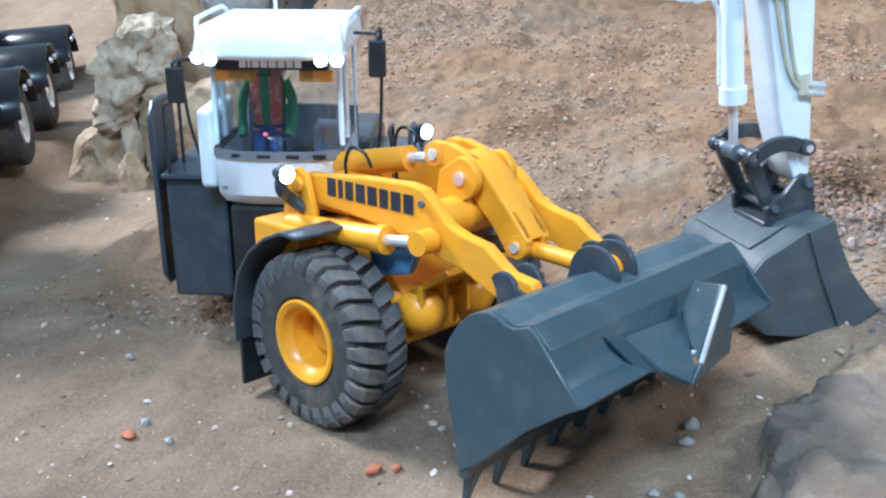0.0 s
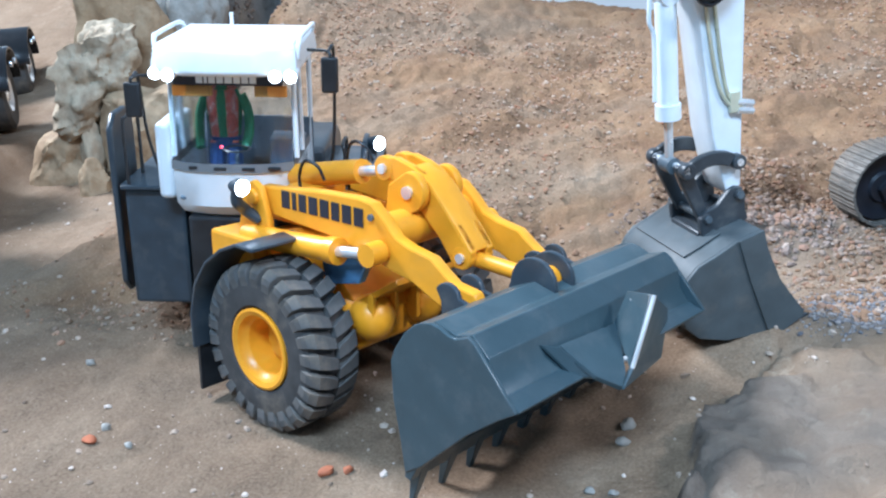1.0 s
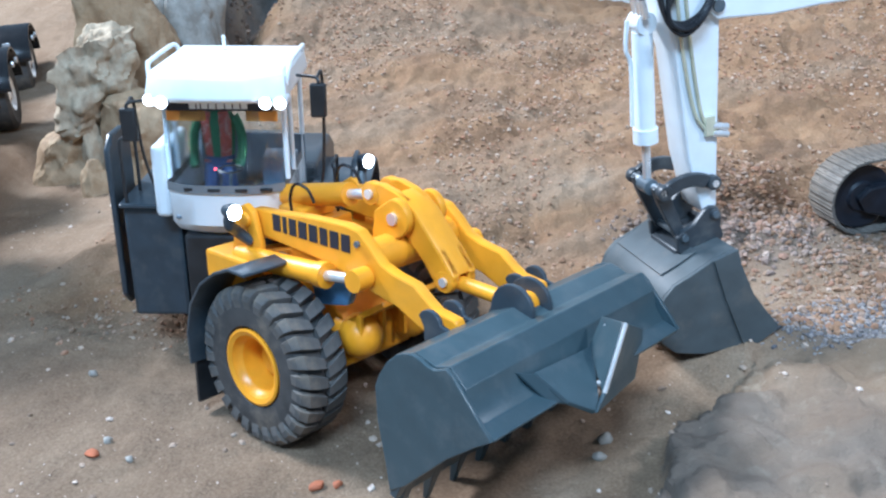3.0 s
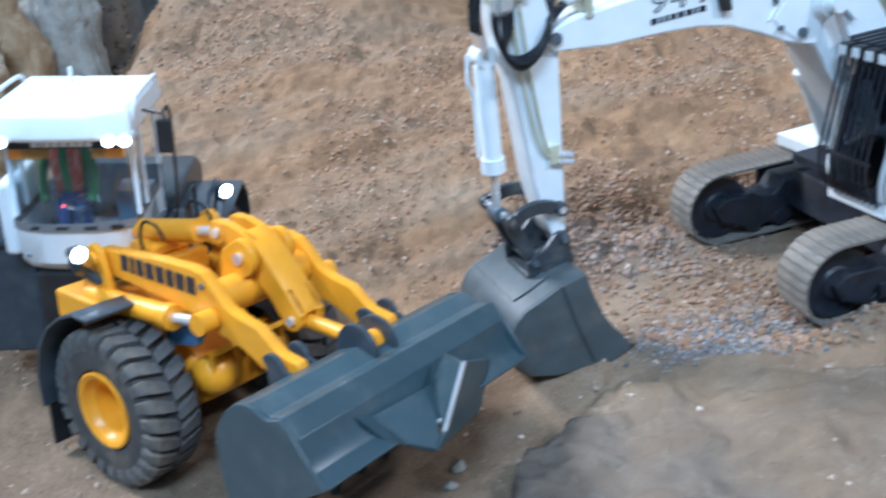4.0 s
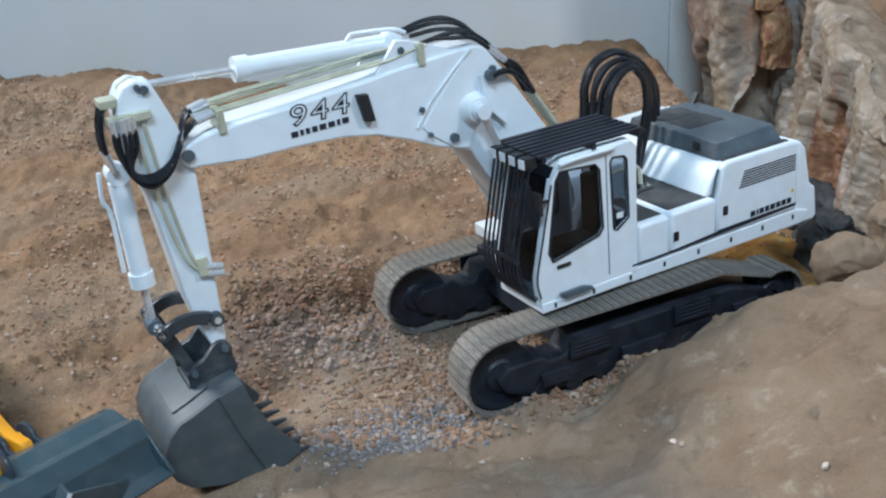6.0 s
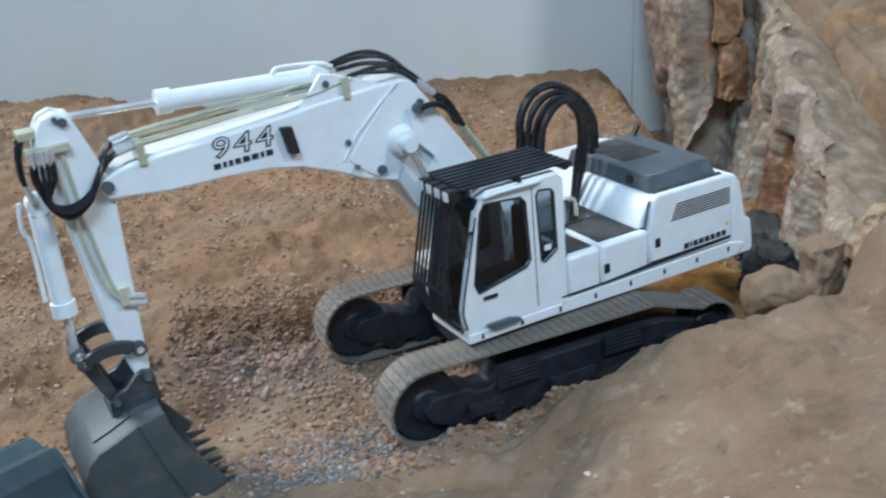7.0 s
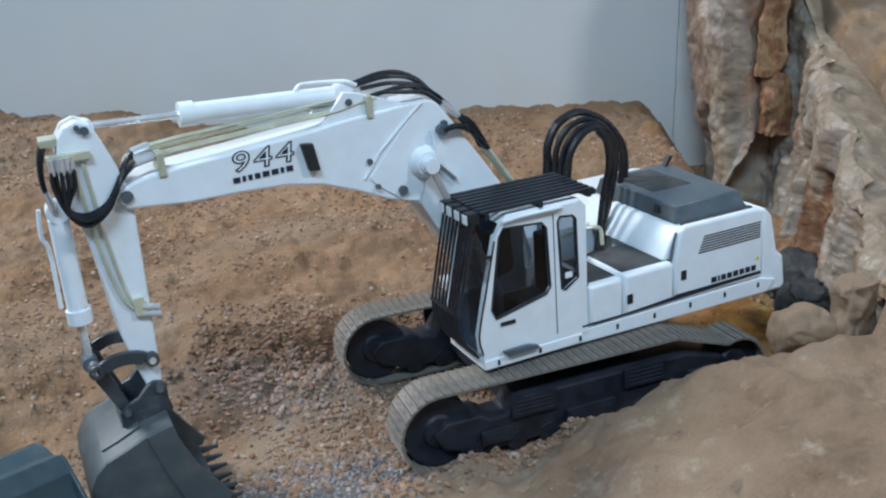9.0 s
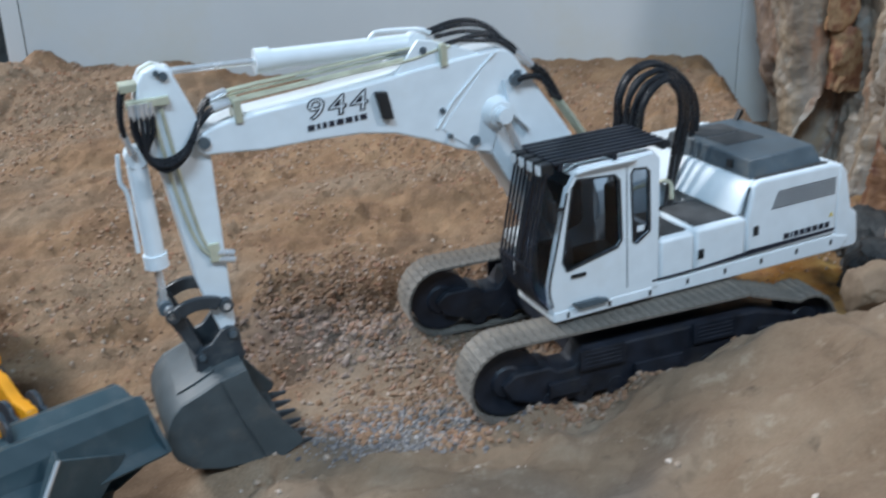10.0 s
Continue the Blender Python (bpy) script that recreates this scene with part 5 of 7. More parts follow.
    part("ram_pipe", bm, M_WHITE, ram_holder)
    # boom rams
    for y in (-0.034, 0.040):
        rh = new("boom_ram")
        rh.parent = ex
        ram(rh, (0.045, y * 0.9, 0.105), (0.112, y, 0.262), 0.0080, 0.0036, 0.50, M_WHITE)
    # black hoses over the boom's knee, then couplings and hoses down its back
    knee = (((0.160, -0.006, 0.3345), (0.136, -0.004, 0.3400), (0.117, -0.002, 0.3390), (0.101, 0.000, 0.3310), (0.0905, 0.003, 0.3200), (0.080, 0.006, 0.3080)),
            ((0.160, 0.000, 0.3335), (0.134, 0.003, 0.3375), (0.112, 0.004, 0.3345), (0.096, 0.006, 0.3245), (0.082, 0.010, 0.3095)),
            ((0.158, 0.010, 0.3320), (0.131, 0.011, 0.3330), (0.1044, 0.012, 0.3270), (0.0883, 0.013, 0.3165), (0.0790, 0.015, 0.3065)),
            ((0.157, 0.020, 0.3255), (0.1415, 0.021, 0.3280), (0.1229, 0.022, 0.3255), (0.104, 0.022, 0.3220), (0.0860, 0.022, 0.3085)),
            ((0.152, 0.015, 0.3240), (0.128, 0.017, 0.3290), (0.108, 0.018, 0.3260), (0.0840, 0.019, 0.3080)))
    for k, pts in enumerate(knee):
        bm = B()
        tube(bm, pts, 0.0020, 8)
        part("boom_hose", bm, M_HOSE, bo, "glossy black hydraulic hose")
        y = pts[-1][1]
        bm = B()
        cyl(bm, (pts[-1][0] + 0.002, y, pts[-1][2] + 0.002), (0.0705 + 0.0015 * (k % 2), y, 0.2965), 0.0029, seg=10)
        part("coupling", bm, M_STEEL, bo, "steel hose coupling")
        bm = B()
        tube(bm, [(0.0715, y, 0.2975), (0.0600, y + 0.001, 0.2865 + 0.002 * (k % 2)), (0.0490, y, 0.2710), (0.0440, y, 0.2610)], 0.0023, 8)
        part("boom_hose", bm, M_HOSE, bo, "glossy black hydraulic hose")
        bm = B()
        tube(bm, [(0.0450, y, 0.2625), (0.0187, y, 0.2241), (0.0060, y, 0.2050)], 0.0017, 8, 2)
        part("boom_pipe", bm, M_BRASS, bo, "plated hydraulic pipe")
    bm = B()
    cyl(bm, (0.0935, by1 - 0.002, 0.2885), (0.0935, by1 + 0.007, 0.2885), 0.0048, seg=18)
    part("hose_union", bm, M_GREY, bo, "dark hose union")
    bm = B()
    tube(bm, [(0.0930, by1 + 0.005, 0.2885), (0.0800, by1 + 0.006, 0.2900), (0.0660, by1 + 0.003, 0.2840), (0.0500, by1, 0.2660)], 0.0028, 8)
    part("boom_hose", bm, M_HOSE, bo, "glossy black hydraulic hose")
    # hose arches behind the cab
    far_arch = ((-0.0420, 0.200), (-0.0440, 0.222), (-0.0455, 0.240), (-0.0571, 0.2597), (-0.0803, 0.2680), (-0.1038, 0.2615), (-0.1265, 0.2435), (-0.1405, 0.2166), (-0.1380, 0.1803), (-0.1180, 0.1400), (-0.1060, 0.106))
    near_arch = ((-0.0430, 0.195), (-0.0465, 0.2172), (-0.0511, 0.2370), (-0.0626, 0.2517), (-0.0770, 0.2565), (-0.0860, 0.2500), (-0.0915, 0.2390), (-0.0938, 0.2157), (-0.0876, 0.1880), (-0.0800, 0.1500), (-0.0740, 0.106))
    for k in range(7):
        u = k / 6
        wob = 0.0025 * math.sin(k * 2.4)
        bm = B()
        tube(bm, [(f[0] + (g[0] - f[0]) * u + wob * (0.3 + 0.7 * (i % 3) / 2), -0.024 + 0.040 * u + 0.001 * math.sin(i + k), f[1] + (g[1] - f[1]) * u + wob) for i, (f, g) in enumerate(zip(far_arch, near_arch))], 0.0032, 8)
        part("hose_arch", bm, M_HOSE, ex, "glossy black hydraulic hose arch")
    # stick
    sy0, sy1 = -0.010, 0.022
    stick = [(0.4065, 0.3330), (0.4015, 0.3405), (0.3920, 0.3440), (0.3814, 0.3400), (0.3780, 0.3320), (0.3684, 0.3057), (0.3614, 0.2760), (0.3622, 0.2393), (0.3645, 0.1597), (0.3655, 0.1204), (0.3685, 0.1130), (0.3750, 0.1125), (0.3795, 0.1180), (0.3835, 0.1324), (0.3910, 0.1656), (0.4000, 0.2511), (0.4060, 0.2716), (0.4100, 0.2950), (0.4100, 0.3200)]
    bm = B()
    prism(bm, stick, sy0, sy1)
    st = part("stick", bm, M_WHITE, ex, "white box-section stick", 0.0018)
    bm = B()
    prism(bm, [(0.4040, 0.3375), (0.4010, 0.3411), (0.3925, 0.3446), (0.3890, 0.3430), (0.3920, 0.3400)], 0.0030, 0.0090)
    part("head_slot", bm, M_BRASS, st, "dull slot in the stick's head")
    for x, z, r in ((0.387, 0.336, 0.0034), (0.392, 0.339, 0.0022), (0.366, 0.281, 0.004)):
        bm = B()
        cyl(bm, (x, sy1 - 0.001, z), (x, sy1 + 0.0025, z), r, seg=16)
        part("pin", bm, M_GREY, st)
    for k in range(2):
        o = 0.007 * k
        bm = B()
        tube(bm, [(0.400 - o, sy1 + 0.002, 0.312), (0.3945 - o, sy1 + 0.002, 0.25), (0.3865 - o * 0.8, sy1 + 0.002, 0.205), (0.377 - o * 0.5, sy1 + 0.002, 0.187), (0.366, sy1 + 0.003, 0.181 + 0.004 * k)], 0.0015, 8)
        part("stick_pipe", bm, M_BRASS, st, "plated hydraulic pipe")
        bm = B()
        cyl(bm, (0.370, sy1 + 0.002, 0.1815 + 0.006 * k), (0.357, sy1 + 0.003, 0.1785 + 0.006 * k), 0.0028, seg=10)
        part("coupling", bm, M_STEEL, st, "steel hose coupling")
    boxes("pipe_bracket", st, M_BRASS, [(0.368, 0.377, sy1, sy1 + 0.004, 0.180, 0.196), (0.386, 0.418, sy1 - 0.004, sy1 + 0.005, 0.3150, 0.3215), (0.404, 0.4200, 0.0000, 0.0200, 0.3270, 0.3330)], "", 0.0008)
    # hoses looping from the boom's pipes to the stick
    for k in range(5):
        y0 = 0.003 + k * 0.0052
        up = (0.006, 0.003, 0.0075, 0.001, 0.0)[k]
        y1 = sy1 + 0.003 + 0.0022 * (k % 3)
        drop = 0.0026 * k
        bm = B()
        end = (0.4000, 0.4045, 0.4085, 0.4120, 0.4150)[k]
        tube(bm, [(0.352, y0, 0.305 + up), (0.360, y0 + 0.003, 0.3015 + up * 0.8), (0.3702, max(y0, y1), 0.2930 - drop * 0.2), (0.3815, y1 + 0.004, 0.2790 - drop * 0.5), (0.3975, y1 + 0.005, 0.2735 - drop * 0.8), (0.4095, y1 + 0.004, 0.2800 - drop * 0.5), (end + 0.0015, y1 + 0.002, 0.2975), (end, y1, 0.3150)], 0.0018, 8)
        part("stick_hose", bm, M_HOSE, st, "glossy black hydraulic hose loop")
        bm = B()
        cyl(bm, (end + 0.0005, y1, 0.307), (end, y1, 0.319), 0.0024, seg=10)
        part("coupling", bm, M_STEEL, st, "steel hose coupling")
    for k in range(3):
        bm = B()
        y = 0.002 + 0.007 * k
        tube(bm, [(0.4130, y, 0.3300), (0.4185, y, 0.3250), (0.4225, y, 0.3100), (0.4230, y, 0.2950), (0.4205, y, 0.2820)], 0.0021, 8)
        part("stick_hose", bm, M_HOSE, st, "glossy black hydraulic hose")
        bm = B()
        cyl(bm, (0.4230, y, 0.2930), (0.4200, y, 0.2790), 0.0028, seg=10)
        part("coupling", bm, M_STEEL, st, "steel hose coupling")
    # bucket ram in front of the stick
    rh = new("bucket_ram")
    rh.parent = ex
    ram(rh, (0.4175, 0.004, 0.2740), (0.4180, 0.004, 0.1425), 0.0082, 0.0034, 0.715, M_WHITE, M_GREY)
    bm = B()
    tube(bm, [(0.4305, 0.006, 0.2780), (0.4325, 0.006, 0.2560), (0.4290, 0.006, 0.2420), (0.4300, 0.006, 0.1950)], 0.0018, 8)
    part("ram_pipe", bm, M_WHITE, rh)
    # linkage and quick coupler
    for y in (-0.0275, 0.0225):
        bm = B()
        o = arc(0.3935, 0.1130, 0.0400, 58, 120, 10)
        i = arc(0.3935, 0.1130, 0.0290, 118, 60, 10)
        prism(bm, o + i, y, y + 0.006)
        cyl(bm, (0.3712, y - 0.001, 0.1410), (0.3712, y + 0.0075, 0.1410), 0.0060, seg=18)
        cyl(bm, (0.4150, y - 0.001, 0.1415), (0.4150, y + 0.0070, 0.1415), 0.0064, seg=18)
        part("rocker_link", bm, M_LINK, ex, "dark grey curved linkage", 0.001)
        bm = B()
        cyl(bm, (0.3712, y + 0.0070, 0.1410), (0.3712, y + 0.0085, 0.1410), 0.0030, seg=12)
        part("link_bolt", bm, M_STEEL, ex, "bright link bolt")
    for y in (-0.0200, 0.0145):
        bm = B()
        prism(bm, [(0.4215, 0.1440), (0.4130, 0.1470), (0.4080, 0.1400), (0.3930, 0.0985), (0.4010, 0.0940), (0.4170, 0.1300)], y, y + 0.0065)
        part("push_link", bm, M_LINK, ex, "", 0.001)
    for y in (-0.0240, 0.0205):
        bm = B()
        prism(bm, [(0.4045, 0.0990), (0.4038, 0.0860), (0.3953, 0.0800), (0.3677, 0.0845), (0.3612, 0.0925), (0.3640, 0.1010), (0.3635, 0.1120), (0.3670, 0.1190), (0.3735, 0.1205), (0.3790, 0.1180), (0.3884, 0.1080), (0.3986, 0.1050)], y, y + 0.0055)
        cyl(bm, (0.3700, y - 0.001, 0.1135), (0.3700, y + 0.0075, 0.1135), 0.0045, seg=18)
        cyl(bm, (0.3985, y - 0.001, 0.0990), (0.3985, y + 0.0070, 0.0990), 0.0042, seg=18)
        part("coupler_plate", bm, M_LINK, ex, "dark grey quick-coupler plate", 0.0012)
    for x, z, r in ((0.4165, 0.1425, 0.0032), (0.3985, 0.0990, 0.0028), (0.3700, 0.1135, 0.0030)):
        bm = B()
        cyl(bm, (x, -0.030, z), (x, 0.0295, z), r, seg=14)
        part("link_pin", bm, M_STEEL if x > 0.41 else M_GREY, ex, "bright link pin" if x > 0.41 else "")
    boxes("coupler_base", ex, M_LINK, [(0.3670, 0.4020, -0.0185, 0.0205, 0.0830, 0.0885), (0.3630, 0.3680, -0.0185, 0.0205, 0.0880, 0.1000)])
    # bucket: back plate in facets, cheeks with a welded wear plate, lip with teeth
    w0, w1 = -0.0470, 0.0530
    back = [(0.3680, 0.0925), (0.3900, 0.0880), (0.4101, 0.0795), (0.4247, 0.0744), (0.4335, 0.0660), (0.4400, 0.0540), (0.4415, 0.0400), (0.4370, 0.0250), (0.4250, 0.0130), (0.4000, 0.0050), (0.3700, 0.0030), (0.3380, 0.0080)]
    bm = B()
    slab_between(bm, back, -0.003, w0, w1)
    bk = part("bucket", bm, M_DIGGER, ex, "dark grey digging bucket", 0.0008)
    cheek = back[:-1] + [(0.3496, 0.0045), (0.3339, 0.0090), (0.3306, 0.0147), (0.3433, 0.0332), (0.3535, 0.0489), (0.3606, 0.0667), (0.3655, 0.0800)]
    for y0, y1 in ((w0 - 0.003, w0), (w1, w1 + 0.003)):
        bm = B()
        prism(bm, cheek, y0, y1)
        part("bucket_cheek", bm, M_DIGGER, bk, "", 0.0008)
        bm = B()
        prism(bm, [(0.3680, 0.0930), (0.3900, 0.0880), (0.3800, 0.0520), (0.3640, 0.0060), (0.3500, 0.0015), (0.3320, 0.0095), (0.3306, 0.0150), (0.3433, 0.0332), (0.3535, 0.0489), (0.3606, 0.0667), (0.3655, 0.0800)], y0 - 0.0018 if y0 < 0 else y1, y0 if y0 < 0 else y1 + 0.0018)
        part("wear_plate", bm, M_DIGGER, bk, "", 0.0005)
    bm = B()
    slab_between(bm, [(0.3920, 0.0878), (0.4108, 0.0797), (0.4250, 0.0748)], 0.0014, w0 + 0.004, w1 - 0.018)
    part("back_plate", bm, M_DIGGER, bk, "", 0.0005)
    for k in range(6):
        y = w0 + 0.004 + k * 0.0184
        bm = B()
        v = [bm.verts.new(p) for p in ((0.346, y - 0.0036, 0.0090), (0.346, y + 0.0036, 0.0090), (0.344, y + 0.0036, 0.0015), (0.344, y - 0.0036, 0.0015), (0.321, y - 0.0015, 0.0070), (0.321, y + 0.0015, 0.0070), (0.321, y + 0.0015, 0.0048), (0.321, y - 0.0015, 0.0048))]
        for f in ((0, 1, 2, 3), (7, 6, 5, 4), (0, 4, 5, 1), (1, 5, 6, 2), (2, 6, 7, 3), (3, 7, 4, 0)):
            bm.faces.new([v[i] for i in f])
        bmesh.ops.recalc_face_normals(bm, faces=bm.faces)
        part("tooth", bm, M_LINK, bk, "", 0.0006)
    bm = B()
    prism(bm, [(0.3650, 0.0890), (0.4060, 0.0790), (0.4040, 0.0870), (0.3660, 0.0960)], -0.020, 0.022)
    part("bucket_mount", bm, M_LINK, bk, "", 0.001)
    return ex


excavator()


# ---- the yellow and white wheel loader ----
LOADER_REAR = pose(-0.4273, 0.0271, -0.006, -4.2, 0, -84)
LOADER_FRONT = pose(-0.318, -0.043, -0.0105, -5.5, 0, -35)


LUGS = {}


def lug_mesh(s, R):
    """One slanted block of the tread, from the middle line over the shoulder; alike blocks share it."""
    if s not in LUGS:
        bm = B()
        rows_ = []
        for o, sh, wd, r in ((0.0008 * s, 0.00, 0.072, 0.0655), (0.010 * s, 0.05, 0.090, R), (0.0185 * s, 0.10, 0.098, 0.0655), (0.0232 * s, 0.115, 0.088, 0.0605), (0.0239 * s, 0.118, 0.078, 0.0560)):
            ring = []
            for da, rr in ((-wd, r - 0.007), (-wd * 0.88, r - 0.0004), (-wd * 0.80, r), (wd * 0.80, r), (wd * 0.88, r - 0.0004), (wd, r - 0.007)):
                a = sh + da
                ring.append(bm.verts.new(Vector((math.cos(a) * rr, o if rr > r - 0.005 else o * 0.96, math.sin(a) * rr))))
            rows_.append(ring)
        for p, q in zip(rows_, rows_[1:]):
            for i in range(5):
                bm.faces.new((p[i], p[i + 1], q[i + 1], q[i]))
        bm.faces.new(rows_[0])
        bm.faces.new(rows_[-1][::-1])
        bmesh.ops.recalc_face_normals(bm, faces=bm.faces)
        me = bpy.data.meshes.new("lug")
        bm.to_mesh(me)
        bm.free()
        me.materials.append(M_TREAD)
        LUGS[s] = me
    return LUGS[s]


def wheel(root, m, centre, side):
    """A wide-tyred wheel; side is the sign of its outer face along y."""
    R, W = 0.066, 0.046
    c = Vector(centre)
    bm = B()
    h = W / 2
    prof = [(0.030, -h + 0.006), (0.034, -h + 0.001), (0.050, -h), (0.0565, -h + 0.002), (0.0595, -h + 0.006), (0.0602, 0.0), (0.0595, h - 0.006), (0.0565, h - 0.002), (0.050, h), (0.034, h - 0.001), (0.030, h - 0.006)]
    lathe(bm, prof, c, seg=64)
    bmesh.ops.recalc_face_normals(bm, faces=bm.faces)
    tyre = part("tyre", bm, M_RUBBER, root, "dusty black ribbed tyre")
    tyre.matrix_basis = m
    n = 26
    for s in (-1, 1):
        for k in range(n):
            lug = new("lug", lug_mesh(s, R))
            lug.parent = tyre
            lug.matrix_basis = Matrix.Translation(c) @ Matrix.Rotation(-2 * math.pi * (k + (0.5 if s > 0 else 0)) / n, 4, "Y")
    bm = B()
    f = side * h
    lathe(bm, [(0.0310, f * 0.72), (0.0318, f * 0.97), (0.0298, f * 1.0), (0.0262, f * 0.93), (0.0250, f * 0.72), (0.0222, f * 0.60), (0.0205, f * 0.15), (0.0195, f * -0.12), (0.0130, f * -0.14), (0.0122, f * 0.10), (0.0001, f * 0.14)], c, seg=48)
    bmesh.ops.recalc_face_normals(bm, faces=bm.faces)
    rim = part("rim", bm, M_YELLOW, root, "yellow dished rim")
    rim.matrix_basis = m
    for k in range(8):
        bm = B()
        a = 2 * math.pi * k / 8
        p = c + Vector((math.cos(a) * 0.0160, f * -0.14, math.sin(a) * 0.0160))
        cyl(bm, p, p + Vector((0, side * 0.0025, 0)), 0.0012, seg=6)
        part("wheel_bolt", bm, M_YELLOW, rim)


def loader():
    ld = thing("wheel_loader", LOADER_REAR, "yellow and white wheel loader model with lit lamps and grey bucket", "wheel loader")
    fm = LOADER_REAR.inverted() @ LOADER_FRONT

    def front(name, bm, material, label="", bevel=0.0, parent=None, **kw):
        ob = part(name, bm, material, parent or ld, label, bevel, **kw)
        if not parent:
            ob.matrix_basis = fm
        return ob

    for y in (-0.079, 0.079):
        wheel(ld, fm, (0, y, 0.066), -1 if y < 0 else 1)
        wheel(ld, Matrix(), (-0.125, y, 0.066), -1 if y < 0 else 1)
    # front frame
    bm = B()
    prism(bm, [(-0.095, 0.05), (0.02, 0.045), (0.045, 0.06), (0.045, 0.085), (0.0, 0.125), (-0.03, 0.140), (-0.095, 0.125)], -0.034, 0.034)
    front("front_frame", bm, M_YELLOW, "", 0.003)
    for s in (-1, 1):
        bm = B()
        prism(bm, [(-0.075, 0.115), (-0.030, 0.115), (-0.032, 0.150), (-0.040, 0.176), (-0.050, 0.181), (-0.062, 0.174), (-0.070, 0.140)], s * 0.058 - 0.003, s * 0.058 + 0.003)
        cyl(bm, (-0.049, s * 0.058 - 0.006, 0.168), (-0.049, s * 0.058 + 0.006, 0.168), 0.0062, seg=20)
        front("tower_plate", bm, M_YELLOW, "", 0.0015)
        bm = B()
        box(bm, -0.090, -0.035, min(s * 0.045, s * 0.075), max(s * 0.045, s * 0.075), 0.112, 0.138)
        front("side_box", bm, M_YELLOW, "", 0.003)
    bm = B()
    cyl(bm, (0, -0.06, 0.066), (0, 0.06, 0.066), 0.017, seg=24)
    front("front_axle", bm, M_YELLOW)
    for x, y, z, r in ((0.045, -0.026, 0.082, 0.0185), (0.045, 0.030, 0.082, 0.0185)):
        bm = B()
        bmesh.ops.create_uvsphere(bm, u_segments=24, v_segments=14, radius=r, matrix=Matrix.Translation((x, y, z)))
        cyl(bm, (x - 0.02, y, z), (x + 0.014, y, z), r * 0.82, r * 0.55, 24)
        front("drive_housing", bm, M_YELLOW, "round yellow housing")
    bm = B()
    prism(bm, [(0.035, 0.088), (0.082, 0.118), (0.080, 0.122), (0.033, 0.093)], -0.036, 0.036)
    for y in (-0.036, -0.012, 0.012, 0.036):
        box(bm, 0.052, 0.058, y - 0.002, y + 0.002, 0.075, 0.105)
    front("cross_frame", bm, M_YELLOW, "", 0.0008)
    bm = B()
    prism(bm, [(0.018, 0.128), (0.022, 0.110), (0.058, 0.118), (0.066, 0.134), (0.050, 0.140)], -0.052, -0.044)
    front("cover_plate", bm, mat("blue_steel", (0.16, 0.34, 0.58), 0.2, 0.6, spread=0.15), "shiny blue steel cover plate", 0.0015)
    # lift arms with a word of bars
    arm = [(-0.060, 0.163), (-0.056, 0.172), (-0.048, 0.176), (-0.030, 0.177), (0.016, 0.1815), (0.060, 0.1835), (0.074, 0.1815), (0.086, 0.172), (0.097, 0.161), (0.110, 0.1565), (0.130, 0.153), (0.141, 0.145), (0.150, 0.139), (0.168, 0.1365), (0.171, 0.131), (0.166, 0.126), (0.148, 0.117), (0.132, 0.123), (0.112, 0.132), (0.089, 0.1365), (0.067, 0.1435), (0.030, 0.149), (-0.012, 0.152), (-0.039, 0.154), (-0.054, 0.156)]
    for s in (-1, 1):
        bm = B()
        prism(bm, arm, s * 0.048 - 0.005, s * 0.048 + 0.005)
        a = front("lift_arm", bm, M_YELLOW, "yellow lift arm", 0.0016)
        for x, z, r in ((-0.049, 0.168, 0.005), (0.084, 0.149, 0.0055), (0.075, 0.172, 0.0025), (0.150, 0.131, 0.005)):
            bm = B()
            cyl(bm, (x, s * 0.053 - 0.001, z), (x, s * 0.053 + s * 0.003, z), r, seg=18)
            part("pin", bm, M_YELLOW if r > 0.003 else M_GREY, a)
        if s < 0:
            at = -0.024
            for wd in (0.6, 0.3, 0.55, 0.62, 0.62, 0.55, 0.62, 0.62):
                bm = B()
                w = wd * 0.0150
                z = 0.1625 + 0.002 * (at + 0.024)
                box(bm, at, at + w, -0.0536, -0.0530, z, z + 0.0135)
                part("letter_bar", bm, M_PRINT, a, "dark lettering drawn as bars", 0, 0)
                at += w + 0.0032
        # lift ram
        bm = B()
        y = s * 0.062
        cyl(bm, (-0.058, y, 0.136), (0.048, y, 0.1435), 0.0088, seg=24)
        cyl(bm, (0.040, y, 0.143), (0.049, y, 0.1436), 0.0102, seg=24)
        r = front("lift_ram", bm, M_YELLOW)
        bm = B()
        cyl(bm, (0.048, y, 0.1435), (0.080, y, 0.148), 0.0042, seg=16)
        part("rod", bm, M_STEEL, r, "polished piston rod")
        bm = B()
        cyl(bm, (0.084, y - 0.007, 0.149), (0.084, y + 0.007, 0.149), 0.0085, seg=24)
        part("rod_eye", bm, M_YELLOW, r)
    bm = B()
    cyl(bm, (0.075, -0.045, 0.158), (0.075, 0.045, 0.158), 0.014, seg=28)
    front("cross_tube", bm, M_YELLOW)
    # tilt lever, ram and link in the middle
    lever = [(0.036, 0.199), (0.045, 0.205), (0.058, 0.206), (0.072, 0.2025), (0.086, 0.197), (0.094, 0.191), (0.117, 0.166), (0.128, 0.153), (0.132, 0.148), (0.130, 0.139), (0.125, 0.1345), (0.117, 0.1335), (0.111, 0.140), (0.1015, 0.1525), (0.0800, 0.172), (0.066, 0.184), (0.052, 0.190), (0.040, 0.1885)]
    bm = B()
    prism(bm, lever[3:9] + lever[12:15], -0.0130, 0.0130)
    lv = front("tilt_lever", bm, M_YELLOW, "", 0.0022)
